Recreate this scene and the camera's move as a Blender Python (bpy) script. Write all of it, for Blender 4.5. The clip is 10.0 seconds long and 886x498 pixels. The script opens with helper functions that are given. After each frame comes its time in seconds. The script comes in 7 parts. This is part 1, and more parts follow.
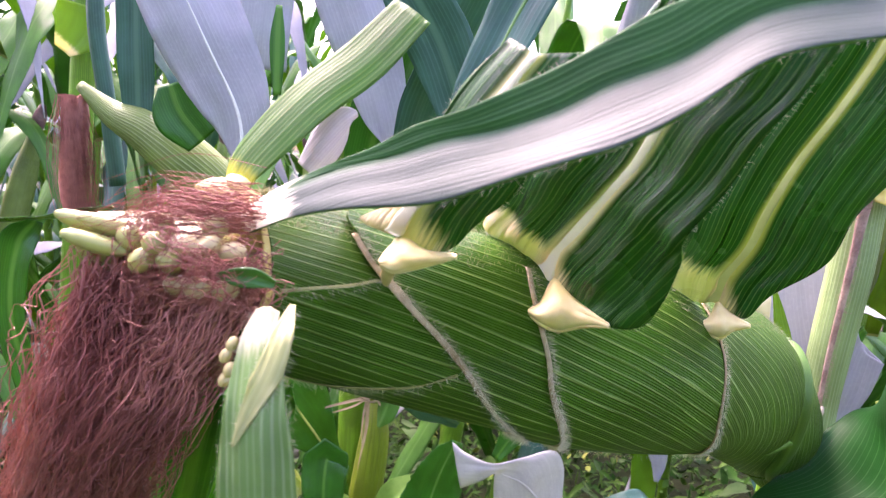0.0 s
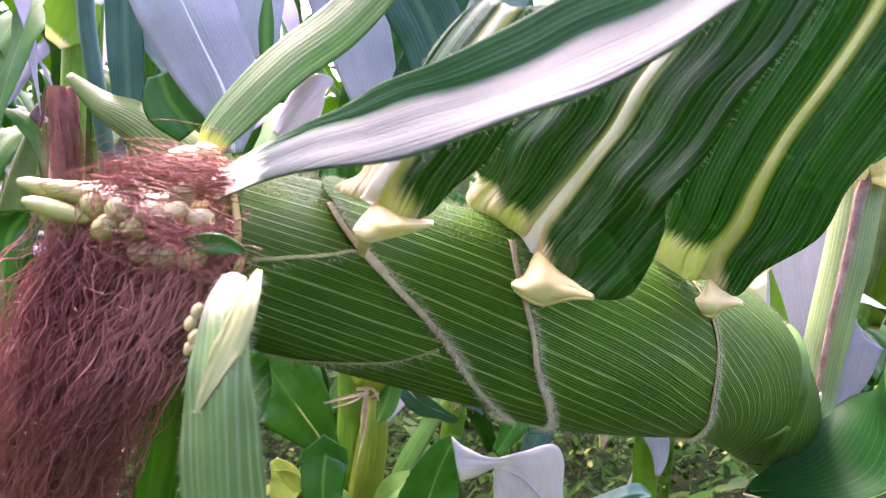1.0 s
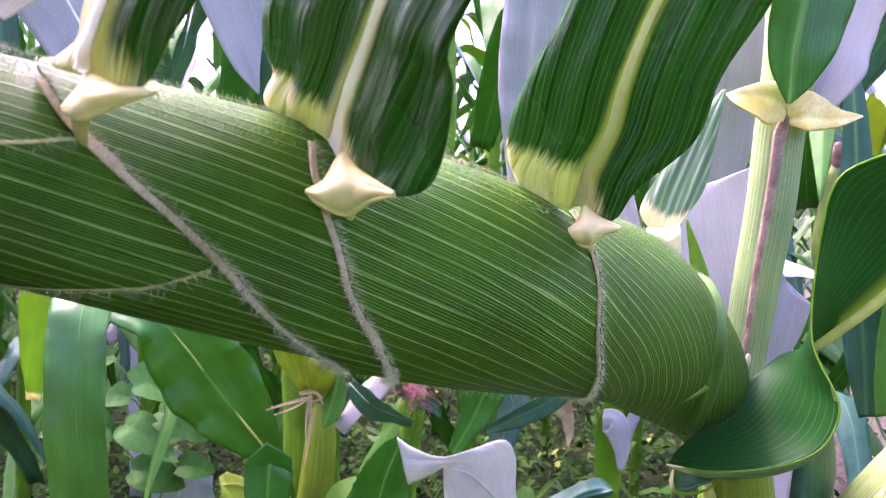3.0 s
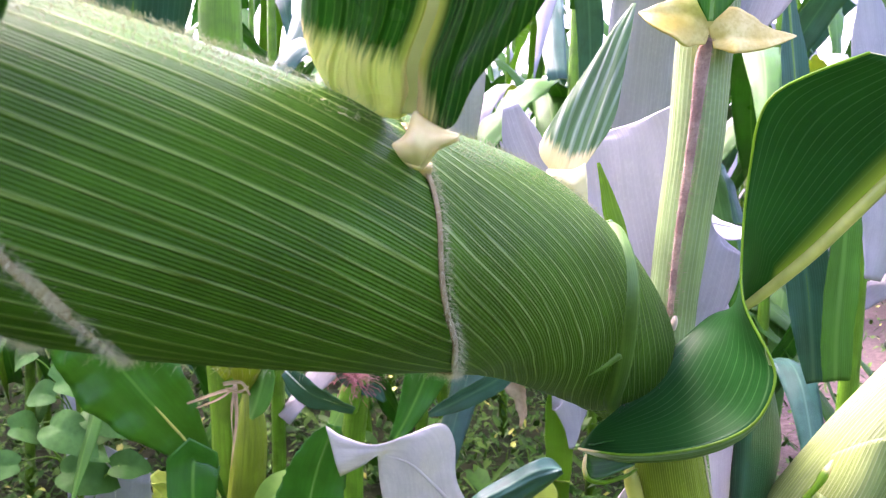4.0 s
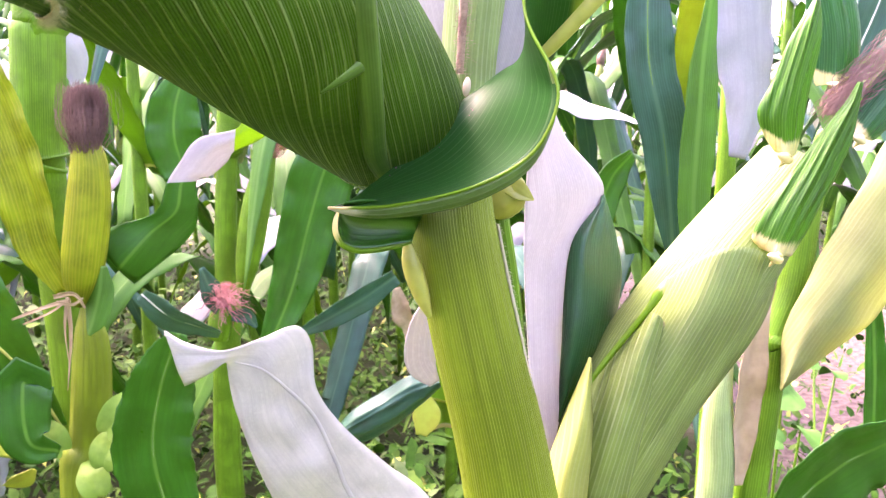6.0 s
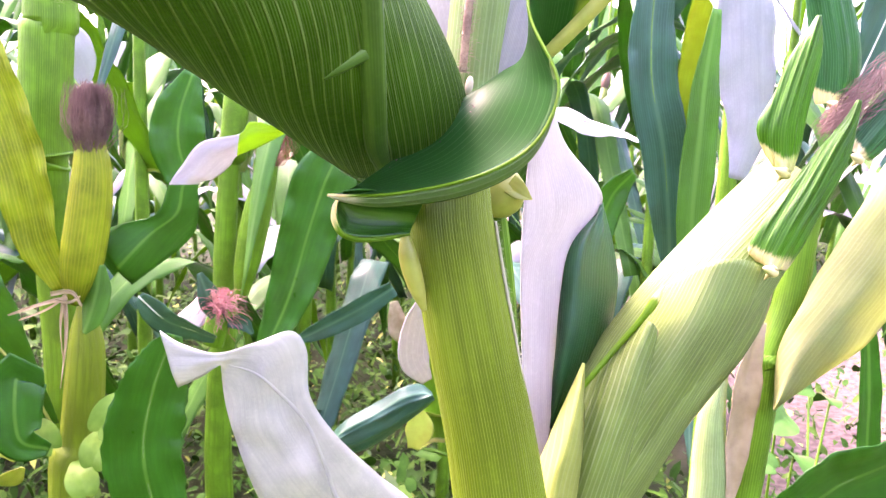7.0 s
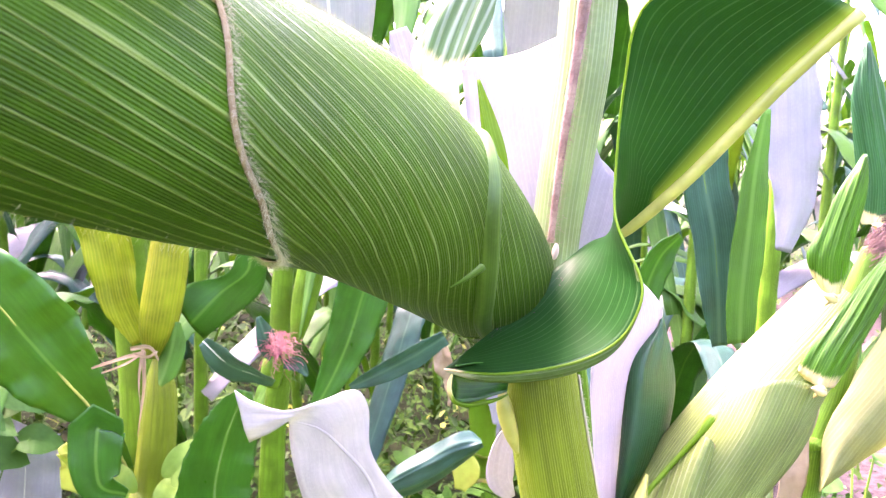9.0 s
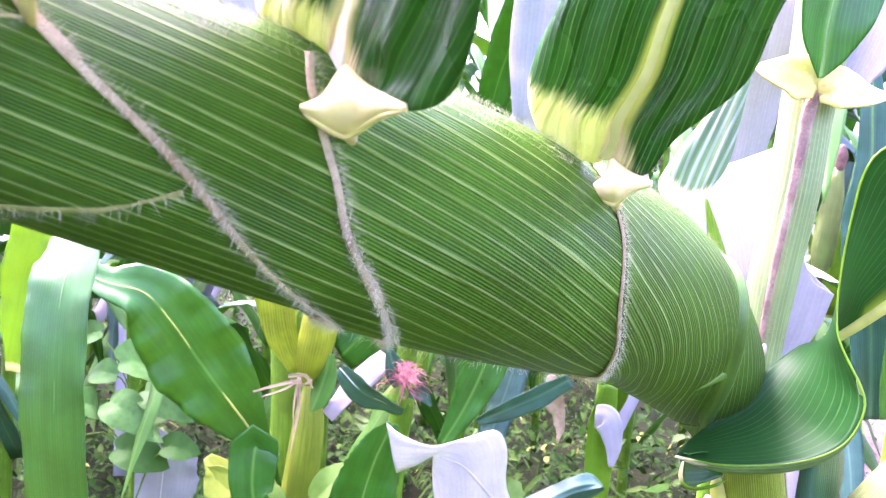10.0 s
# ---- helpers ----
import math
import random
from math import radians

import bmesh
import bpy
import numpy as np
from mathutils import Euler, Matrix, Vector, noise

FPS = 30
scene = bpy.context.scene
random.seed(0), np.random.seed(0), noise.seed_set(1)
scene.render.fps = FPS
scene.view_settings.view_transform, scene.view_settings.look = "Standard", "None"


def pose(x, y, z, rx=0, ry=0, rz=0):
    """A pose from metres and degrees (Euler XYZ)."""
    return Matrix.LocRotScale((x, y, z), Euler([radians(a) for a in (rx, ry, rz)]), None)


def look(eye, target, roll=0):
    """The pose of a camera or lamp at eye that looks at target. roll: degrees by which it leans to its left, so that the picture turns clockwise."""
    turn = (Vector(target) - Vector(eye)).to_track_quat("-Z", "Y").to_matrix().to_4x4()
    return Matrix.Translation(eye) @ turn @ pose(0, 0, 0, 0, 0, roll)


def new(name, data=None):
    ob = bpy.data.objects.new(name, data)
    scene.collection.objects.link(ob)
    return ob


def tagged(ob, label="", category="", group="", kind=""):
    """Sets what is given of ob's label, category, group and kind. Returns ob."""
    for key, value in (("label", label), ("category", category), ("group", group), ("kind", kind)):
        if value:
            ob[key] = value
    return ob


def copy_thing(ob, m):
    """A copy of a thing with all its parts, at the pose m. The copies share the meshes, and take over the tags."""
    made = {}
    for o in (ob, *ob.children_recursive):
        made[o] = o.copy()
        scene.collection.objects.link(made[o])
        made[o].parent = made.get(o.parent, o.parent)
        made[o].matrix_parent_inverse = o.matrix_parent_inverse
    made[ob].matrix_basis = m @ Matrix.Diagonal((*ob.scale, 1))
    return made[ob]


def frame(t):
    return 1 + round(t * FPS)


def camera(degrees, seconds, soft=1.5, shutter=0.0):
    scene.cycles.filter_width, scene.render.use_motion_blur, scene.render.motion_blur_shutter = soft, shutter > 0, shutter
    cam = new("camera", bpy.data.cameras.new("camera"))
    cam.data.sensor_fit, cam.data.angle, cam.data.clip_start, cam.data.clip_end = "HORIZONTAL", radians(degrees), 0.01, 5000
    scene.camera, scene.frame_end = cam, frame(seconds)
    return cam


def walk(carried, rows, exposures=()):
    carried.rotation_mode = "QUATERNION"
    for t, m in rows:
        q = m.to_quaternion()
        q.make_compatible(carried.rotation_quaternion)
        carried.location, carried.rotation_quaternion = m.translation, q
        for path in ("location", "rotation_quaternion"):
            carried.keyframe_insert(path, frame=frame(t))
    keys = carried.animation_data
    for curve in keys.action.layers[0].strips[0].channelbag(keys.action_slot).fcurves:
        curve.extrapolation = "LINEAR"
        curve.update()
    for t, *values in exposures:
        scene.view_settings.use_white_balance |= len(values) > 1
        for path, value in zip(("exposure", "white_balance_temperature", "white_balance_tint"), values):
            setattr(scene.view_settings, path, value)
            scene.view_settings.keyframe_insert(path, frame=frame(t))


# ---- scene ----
cam = camera(57.9, 10.0, soft=1.2)
cam.data.dof.use_dof, cam.data.dof.focus_distance, cam.data.dof.aperture_fstop = True, 0.28, 48.0
PATH = [
    (0, (0.002, -0.003, 0.995), (0.002, 1.985, 0.774), 4.1),
    (0.5, (0.004, 0.001, 0.992), (0.012, 1.989, 0.773), 3.9),
    (1, (0.007, 0.001, 0.989), (0.003, 1.989, 0.765), 3.6),
    (1.5, (0.014, 0.005, 0.985), (0.034, 1.994, 0.771), 2.7),
    (2, (0.021, 0.009, 0.978), (0.095, 1.998, 0.78), 2.3),
    (2.5, (0.032, 0.016, 0.974), (0.117, 2.005, 0.789), 1.5),
    (2.7, (0.036, 0.02, 0.97), (0.101, 2.01, 0.788), 1.5),
    (3.8, (0.066, 0.071, 0.958), (0.21, 2.051, 0.714), 0.1),
    (4, (0.076, 0.081, 0.951), (0.248, 2.06, 0.719), -0.3),
    (4.5, (0.088, 0.099, 0.939), (0.299, 2.072, 0.689), -0.6),
    (5, (0.104, 0.112, 0.921), (0.397, 2.071, 0.644), -0.8),
    (5.5, (0.123, 0.114, 0.906), (0.472, 2.063, 0.624), -0.8),
    (6, (0.131, 0.121, 0.877), (0.526, 2.053, 0.54), -1.0),
    (6.2, (0.129, 0.121, 0.869), (0.519, 2.047, 0.496), -2.2),
    (7.3, (0.133, 0.113, 0.87), (0.54, 2.052, 0.599), 2.0),
    (7.5, (0.134, 0.105, 0.867), (0.549, 2.042, 0.592), 2.0),
    (8, (0.133, 0.088, 0.884), (0.536, 2.029, 0.62), 1.2),
    (8.5, (0.128, 0.111, 0.895), (0.543, 2.041, 0.573), 1.4),
    (9, (0.103, 0.088, 0.924), (0.414, 2.047, 0.669), 1.4),
    (9.5, (0.0745, 0.064, 0.942), (0.292, 2.038, 0.71), 2.2),
    (10, (0.0395, 0.0505, 0.9555), (0.124, 2.037, 0.745), 3.6),
]
EXPOSURE = [(0.0, 3.29, 6500, 53), (2.5, 3.37, 6100, 62), (4.5, 3.5, 6500, 52), (5.5, 4.07, 7050, 55), (7.5, 4.2, 6800, 57), (9.0, 4.42, 6720, 64), (10.0, 4.47, 5950, 70)]
walk(cam, [(t, look(eye, target, roll)) for t, eye, target, roll in PATH], EXPOSURE)

# ---- light: bright hazy sky, pale sun high behind the ear ----
world = bpy.data.worlds.new("hazy_sky")
scene.world = world
world.use_nodes = True
wn = world.node_tree
sky = wn.nodes.new("ShaderNodeTexSky")
sky.sky_type = "NISHITA"
sky.sun_disc = False
sky.sun_elevation, sky.sun_rotation = radians(55), radians(-35)
sky.air_density, sky.dust_density, sky.ozone_density = 1.0, 5.0, 1.0
wn.links.new(sky.outputs[0], wn.nodes["Background"].inputs[0])
wn.nodes["Background"].inputs[1].default_value = 0.15
sun = new("sun", bpy.data.lights.new("sun", "SUN"))
sun.data.energy, sun.data.angle, sun.data.color = 1.1, radians(30), (1.0, 0.95, 0.86)
sun.matrix_world = look((-0.45, 0.65, 1.15), (0, 0, 0))

# ---- materials ----
def nodes_of(name):
    m = bpy.data.materials.new(name)
    m.use_nodes = True
    return m, m.node_tree, m.node_tree.nodes, m.node_tree.nodes["Principled BSDF"]


def link(tree, a, b):
    tree.links.new(a, b)


def math_node(tree, op, a, b=None, clamp=False):
    n = tree.nodes.new("ShaderNodeMath")
    n.operation, n.use_clamp = op, clamp
    for k, v in enumerate((a, b)):
        if v is None:
            continue
        if isinstance(v, (int, float)):
            n.inputs[k].default_value = v
        else:
            link(tree, v, n.inputs[k])
    return n.outputs[0]


def mix_colour(tree, fac, a, b):
    n = tree.nodes.new("ShaderNodeMix")
    n.data_type = "RGBA"
    for k, v in ((0, fac), (6, a), (7, b)):
        if isinstance(v, (int, float)):
            n.inputs[k].default_value = v
        elif isinstance(v, tuple):
            n.inputs[k].default_value = (*v, 1)
        else:
            link(tree, v, n.inputs[k])
    return n.outputs[2]


def ramp(tree, value, lo, hi):
    n = tree.nodes.new("ShaderNodeMapRange")
    n.interpolation_type = "SMOOTHSTEP"
    n.inputs[1].default_value, n.inputs[2].default_value = lo, hi
    link(tree, value, n.inputs[0])
    return n.outputs[0]


def noise_node(tree, scale, detail=3.0, coords="Object", stretch=None):
    tc = tree.nodes.new("ShaderNodeTexCoord")
    n = tree.nodes.new("ShaderNodeTexNoise")
    n.inputs["Scale"].default_value, n.inputs["Detail"].default_value = scale, detail
    out = tc.outputs[coords]
    if stretch:
        mp = tree.nodes.new("ShaderNodeMapping")
        mp.inputs["Scale"].default_value = stretch
        link(tree, out, mp.inputs[0])
        out = mp.outputs[0]
    link(tree, out, n.inputs["Vector"])
    return n.outputs[0]


def plant_material(name, green, vein, pitch=0.0016, sharp=0.6, strength=0.5, rough=0.4, glow=0.3, glow_colour=None,
                   base=None, base_len=0.015, rib=None, rib_width=0.0012, flare=0.0, relief=0.15, blotch=0.25, shine=0.32, sheen=0.0, streaks=0.55, glow_mix=0.55, groove=0.0, groove_depth=0.0, sheen_half=None):
    """Leaf or husk tissue. The mesh's UV map runs in metres: across from the midrib, and along from the base."""
    m, tree, nd, bsdf = nodes_of(name)
    uv = nd.new("ShaderNodeUVMap")
    sep = nd.new("ShaderNodeSeparateXYZ")
    link(tree, uv.outputs[0], sep.inputs[0])
    u, v = sep.outputs[0], sep.outputs[1]
    wob = noise_node(tree, 18, 2, "UV", (6, 0.6, 1))
    phase = math_node(tree, "ADD", math_node(tree, "MULTIPLY", u, 2 * math.pi / pitch), math_node(tree, "MULTIPLY", wob, 9.0))
    wave = math_node(tree, "ADD", math_node(tree, "MULTIPLY", math_node(tree, "SINE", phase), 0.5), 0.5)
    line = ramp(tree, wave, sharp, 1.0)
    fine = math_node(tree, "ADD", math_node(tree, "MULTIPLY", math_node(tree, "SINE", math_node(tree, "MULTIPLY", u, 2 * math.pi / min(pitch * 0.27, 0.0007))), 0.5), 0.5)
    broken = ramp(tree, noise_node(tree, 60, 3, "UV", (9, 1, 1)), 0.25, 0.75)
    each = ramp(tree, noise_node(tree, 420, 1, "UV", (1, 0.02, 1)), 0.3, 0.68)
    fac = math_node(tree, "MULTIPLY", math_node(tree, "MULTIPLY", line, math_node(tree, "ADD", math_node(tree, "MULTIPLY", broken, 0.5), 0.5)), strength)
    fac = math_node(tree, "MULTIPLY", fac, math_node(tree, "ADD", math_node(tree, "MULTIPLY", each, 0.4), 0.6))
    big = noise_node(tree, 35, 3)
    small = noise_node(tree, 500, 3)
    lighter = tuple(min(1, c * 1.5 + 0.002) for c in green)
    darker = tuple(c * 0.62 for c in green)
    col = mix_colour(tree, ramp(tree, big, 0.3, 0.7), tuple(c * (1 - blotch) for c in green), tuple(min(1, c * (1 + blotch)) for c in green))
    col = mix_colour(tree, math_node(tree, "MULTIPLY", ramp(tree, small, 0.45, 0.8), 0.35), col, lighter)
    streak = ramp(tree, noise_node(tree, 30, 3, "UV", (9, 0.35, 1)), 0.3, 0.72)
    col = mix_colour(tree, math_node(tree, "MULTIPLY", streak, streaks), col, darker)
    col = mix_colour(tree, math_node(tree, "MULTIPLY", fine, 0.3), col, darker)
    col = mix_colour(tree, fac, col, vein)
    if rib:
        a = math_node(tree, "ABSOLUTE", u)
        spread = math_node(tree, "ADD", 1.0, math_node(tree, "MULTIPLY", math_node(tree, "POWER", 2.718, math_node(tree, "MULTIPLY", v, -1 / 0.02)), flare))
        col = mix_colour(tree, math_node(tree, "SUBTRACT", 1.0, ramp(tree, math_node(tree, "DIVIDE", a, spread), rib_width * 0.5, rib_width * 1.8)), col, rib)
    # tints the half beyond the midrib with a painted sky sheen
    if sheen_half:
        col = mix_colour(tree, math_node(tree, "MULTIPLY", ramp(tree, u, -0.0015, 0.003), 0.85), col, sheen_half)
    if base:
        jag = math_node(tree, "ADD", v, math_node(tree, "MULTIPLY", math_node(tree, "SUBTRACT", noise_node(tree, 90, 3, "UV", (14, 1, 1)), 0.5), base_len * 0.9))
        col = mix_colour(tree, math_node(tree, "SUBTRACT", 1.0, ramp(tree, jag, base_len * 0.6, base_len * 1.1)), col, base)
    link(tree, col, bsdf.inputs["Base Color"])
    bsdf.inputs["Roughness"].default_value = rough
    rr = math_node(tree, "ADD", math_node(tree, "MULTIPLY", big, 0.3), rough - 0.15)
    link(tree, rr, bsdf.inputs["Roughness"])
    bsdf.inputs["Specular IOR Level"].default_value = shine
    bsdf.inputs["Sheen Weight"].default_value, bsdf.inputs["Sheen Roughness"].default_value = sheen, 0.22
    bump = nd.new("ShaderNodeBump")
    bump.inputs["Strength"].default_value, bump.inputs["Distance"].default_value = relief, 0.0006
    height = math_node(tree, "ADD", math_node(tree, "ADD", line, math_node(tree, "MULTIPLY", fine, 0.35)), math_node(tree, "MULTIPLY", small, 0.5))
    link(tree, height, bump.inputs["Height"])
    if groove > 0:
        warp = math_node(tree, "MULTIPLY", noise_node(tree, 22, 2, "UV", (7, 0.4, 1)), 18.0)
        fold_line = math_node(tree, "SINE", math_node(tree, "ADD", math_node(tree, "MULTIPLY", u, 2 * math.pi / groove), warp))
        deep = nd.new("ShaderNodeBump")
        deep.inputs["Strength"].default_value, deep.inputs["Distance"].default_value = 1.0, groove_depth
        link(tree, fold_line, deep.inputs["Height"])
        link(tree, deep.outputs[0], bump.inputs["Normal"])
    link(tree, bump.outputs[0], bsdf.inputs["Normal"])
    if glow > 0:
        tr = nd.new("ShaderNodeBsdfTranslucent")
        g = mix_colour(tree, glow_mix, col, glow_colour or (0.25, 0.45, 0.03))
        link(tree, g, tr.inputs[0])
        mx = nd.new("ShaderNodeMixShader")
        mx.inputs[0].default_value = glow
        link(tree, bsdf.outputs[0], mx.inputs[1])
        link(tree, tr.outputs[0], mx.inputs[2])
        link(tree, mx.outputs[0], nd["Material Output"].inputs[0])
    return m


def plain_material(name, colour, rough=0.6, vary=0.3, scale=200, relief=0.2, second=None, glow=0.0, shine=0.5):
    m, tree, nd, bsdf = nodes_of(name)
    n1 = noise_node(tree, scale, 4)
    n2 = noise_node(tree, scale * 0.12, 3)
    other = second or tuple(min(1, c * (1 + vary)) for c in colour)
    col = mix_colour(tree, ramp(tree, n2, 0.3, 0.7), tuple(c * (1 - vary * 0.5) for c in colour), other)
    col = mix_colour(tree, math_node(tree, "MULTIPLY", ramp(tree, n1, 0.35, 0.75), 0.5), col, tuple(c * (1 - vary) for c in colour))
    link(tree, col, bsdf.inputs["Base Color"])
    bsdf.inputs["Roughness"].default_value = rough
    bsdf.inputs["Specular IOR Level"].default_value = shine
    bump = nd.new("ShaderNodeBump")
    bump.inputs["Strength"].default_value, bump.inputs["Distance"].default_value = relief, 0.3 / scale
    link(tree, n1, bump.inputs["Height"])
    link(tree, bump.outputs[0], bsdf.inputs["Normal"])
    if glow > 0:
        bsdf.inputs["Subsurface Weight"].default_value = glow
        bsdf.inputs["Subsurface Radius"].default_value = (0.003, 0.002, 0.001)
    return m


CREAM = (0.95, 0.73, 0.36)
PALE = (0.62, 0.66, 0.36)
M_HUSK = plant_material("husk_green", (0.036, 0.125, 0.005), (0.36, 0.52, 0.13), pitch=0.0032, sharp=0.84, strength=0.56, rough=0.45, glow=0.06, relief=0.9, shine=0.13)
M_HUSK_FINE = plant_material("husk_pale_lines", (0.052, 0.146, 0.010), (0.4, 0.54, 0.18), pitch=0.0028, sharp=0.84, strength=0.52, rough=0.45, glow=0.06, relief=0.9, shine=0.15)
M_BLADE = plant_material("blade_dark", (0.004, 0.09, 0.012), (0.2, 0.45, 0.1), pitch=0.0013, sharp=0.88, strength=0.4, rough=0.26, shine=0.55, glow=0.36, glow_mix=0.03, glow_colour=(0.1, 0.45, 0.01),
                         base=CREAM, base_len=0.010, rib=(0.85, 0.72, 0.36), rib_width=0.0013, flare=1.6, relief=0.5, groove=0.0066, groove_depth=0.0005)
M_BLADE_YELLOW_RIB = plant_material("blade_dark_yellow_rib", (0.004, 0.092, 0.012), (0.2, 0.45, 0.1), pitch=0.0013, sharp=0.88, strength=0.4, rough=0.26, shine=0.55, glow=0.36, glow_mix=0.03, glow_colour=(0.1, 0.45, 0.01),
                         base=CREAM, base_len=0.012, rib=(0.62, 0.55, 0.12), rib_width=0.0012, flare=2.2, relief=0.5, groove=0.0072, groove_depth=0.0006)
# greyer second half imitates sky reflected on the blade
M_BLADE_SOFT = plant_material("blade_soft", (0.010, 0.075, 0.016), (0.1, 0.24, 0.08), pitch=0.0009, sharp=0.5, strength=0.35, rough=0.55, shine=0.14, glow=0.10, base=(0.9, 0.86, 0.6), base_len=0.014, relief=0.2, sheen_half=(0.05, 0.066, 0.058))
M_LEAF_GLOSS = plant_material("leaf_glossy", (0.018, 0.14, 0.012), (0.1, 0.26, 0.06), pitch=0.0016, strength=0.2, rough=0.36, glow=0.2, shine=0.4, sheen=0.1, relief=0.15)
M_LEAF = plant_material("leaf_dark", (0.010, 0.12, 0.006), (0.07, 0.25, 0.03), pitch=0.0014, strength=0.3, rough=0.34, glow=0.14, glow_colour=(0.15, 0.5, 0.01), rib=(0.06, 0.2, 0.02), rib_width=0.0014, relief=0.15)
M_LEAF_BACK = plant_material("leaf_underside", (0.05, 0.2, 0.016), (0.14, 0.32, 0.08), pitch=0.0014, strength=0.35, rough=0.48, glow=0.3, glow_colour=(0.2, 0.5, 0.03), rib=(0.1, 0.27, 0.04), rib_width=0.0014, relief=0.2)
M_COLLAR = plant_material("collar_leaf", (0.004, 0.06, 0.008), (0.16, 0.36, 0.12), pitch=0.002, sharp=0.9, strength=0.22, rough=0.42, glow=0.2, glow_mix=0.6, glow_colour=(0.06, 0.5, 0.04), rib=(0.33, 0.42, 0.03), rib_width=0.0052, relief=0.06, shine=0.12, streaks=0.3)
# grey-white base colour carries the sky's sheen on glossy leaf faces
M_LEAF_SKY_SHEEN = plant_material("leaf_sky_sheen", (0.40, 0.39, 0.392), (0.49, 0.47, 0.47), pitch=0.002, strength=0.3, rough=0.42, glow=0.3, glow_colour=(0.6, 0.6, 0.56), relief=0.2, blotch=0.12, streaks=0.3)
# whiter, slightly green variant of the painted sky sheen, for the bent leaf
M_LEAF_WHITE_SHEEN = plant_material("leaf_white_sheen", (0.47, 0.465, 0.415), (0.55, 0.55, 0.47), pitch=0.002, strength=0.3, rough=0.45, glow=0.3, glow_colour=(0.5, 0.6, 0.45), relief=0.2, blotch=0.15, streaks=0.35, shine=0.2)
M_LIME = plant_material("lime_leaf", (0.1, 0.28, 0.008), (0.26, 0.43, 0.04), pitch=0.0012, strength=0.5, rough=0.42, glow=0.45, glow_colour=(0.45, 0.65, 0.02), base=CREAM, base_len=0.008, relief=0.25)
M_BLUE = plant_material("bluish_leaf", (0.022, 0.10, 0.06), (0.08, 0.19, 0.13), pitch=0.0018, strength=0.35, rough=0.36, glow=0.15, glow_colour=(0.1, 0.35, 0.08), rib=(0.055, 0.15, 0.085), rib_width=0.0014, relief=0.15)
M_BLADE_LIME = plant_material("blade_lime_edge", (0.055, 0.18, 0.03), (0.32, 0.46, 0.1), pitch=0.0009, sharp=0.6, strength=0.6, rough=0.45, glow=0.4, glow_colour=(0.3, 0.55, 0.03), base=(0.5, 0.48, 0.06), base_len=0.007, relief=0.4)
M_STRIPED = plant_material("striped_green", (0.02, 0.19, 0.005), (0.3, 0.52, 0.06), pitch=0.0028, sharp=0.75, strength=0.6, rough=0.42, glow=0.42, glow_colour=(0.12, 0.55, 0.01), relief=0.5)
M_STALK = plant_material("stalk_sheath", (0.155, 0.24, 0.005), (0.42, 0.5, 0.1), pitch=0.0010, sharp=0.6, strength=0.36, shine=0.3, rough=0.42, glow=0.0, relief=0.6, streaks=0.9)
M_STALK_GREEN = plant_material("stalk_green", (0.075, 0.21, 0.006), (0.22, 0.38, 0.04), pitch=0.0018, sharp=0.5, strength=0.35, rough=0.45, glow=0.0, relief=0.3, shine=0.22, streaks=0.7, blotch=0.4)
M_STALK_PALE = plant_material("stalk_pale", (0.22, 0.34, 0.11), (0.38, 0.48, 0.22), pitch=0.0018, sharp=0.5, strength=0.5, rough=0.5, glow=0.0, relief=0.3)
M_HUSK_LIGHT = plant_material("husk_light", (0.165, 0.245, 0.045), (0.42, 0.5, 0.22), pitch=0.0019, sharp=0.6, strength=0.5, rough=0.5, glow=0.12, relief=0.45)
M_BRACT = plant_material("pale_bract", (0.12, 0.24, 0.06), (0.4, 0.5, 0.26), pitch=0.0012, strength=0.5, rough=0.5, glow=0.35, glow_colour=(0.3, 0.5, 0.12), base=(0.5, 0.5, 0.3), base_len=0.010, relief=0.3)
M_BRACT_CREAM = plant_material("cream_bract", (0.34, 0.37, 0.13), (0.5, 0.54, 0.28), pitch=0.0010, strength=0.4, rough=0.5, glow=0.35, glow_colour=(0.6, 0.62, 0.3), base=(0.75, 0.68, 0.3), base_len=0.008, relief=0.3)
M_BRACT_GREEN = plant_material("striped_bract", (0.07, 0.17, 0.05), (0.42, 0.5, 0.36), pitch=0.0030, sharp=0.35, strength=0.85, rough=0.45, glow=0.3, glow_colour=(0.4, 0.55, 0.25), base=CREAM, base_len=0.008, relief=0.3)
M_DARK_HALF = plant_material("dark_leaf_half", (0.006, 0.08, 0.022), (0.07, 0.18, 0.08), pitch=0.0018, strength=0.35, rough=0.36, glow=0.15, relief=0.25, shine=0.35)
M_RIB_GREEN = plant_material("rib_green", (0.06, 0.15, 0.018), (0.16, 0.28, 0.05), pitch=0.004, sharp=0.6, strength=0.4, rough=0.5, glow=0.0, relief=0.2)
M_SEAM = plain_material("dry_margin", (0.38, 0.27, 0.13), 0.9, 0.5, 500, 0.7, (0.5, 0.41, 0.24), shine=0.15)
M_SEAM_GREEN = plain_material("greenish_margin", (0.26, 0.27, 0.08), 0.85, 0.5, 500, 0.5, (0.36, 0.36, 0.14), shine=0.15)
M_SEAM_PURPLE = plain_material("purplish_seam", (0.34, 0.2, 0.15), 0.85, 0.5, 700, 0.6, (0.5, 0.36, 0.26))
M_CREAM_YELLOW = plain_material("yellow_auricle", (0.58, 0.42, 0.05), 0.5, 0.3, 600, 0.2, (0.66, 0.56, 0.2))
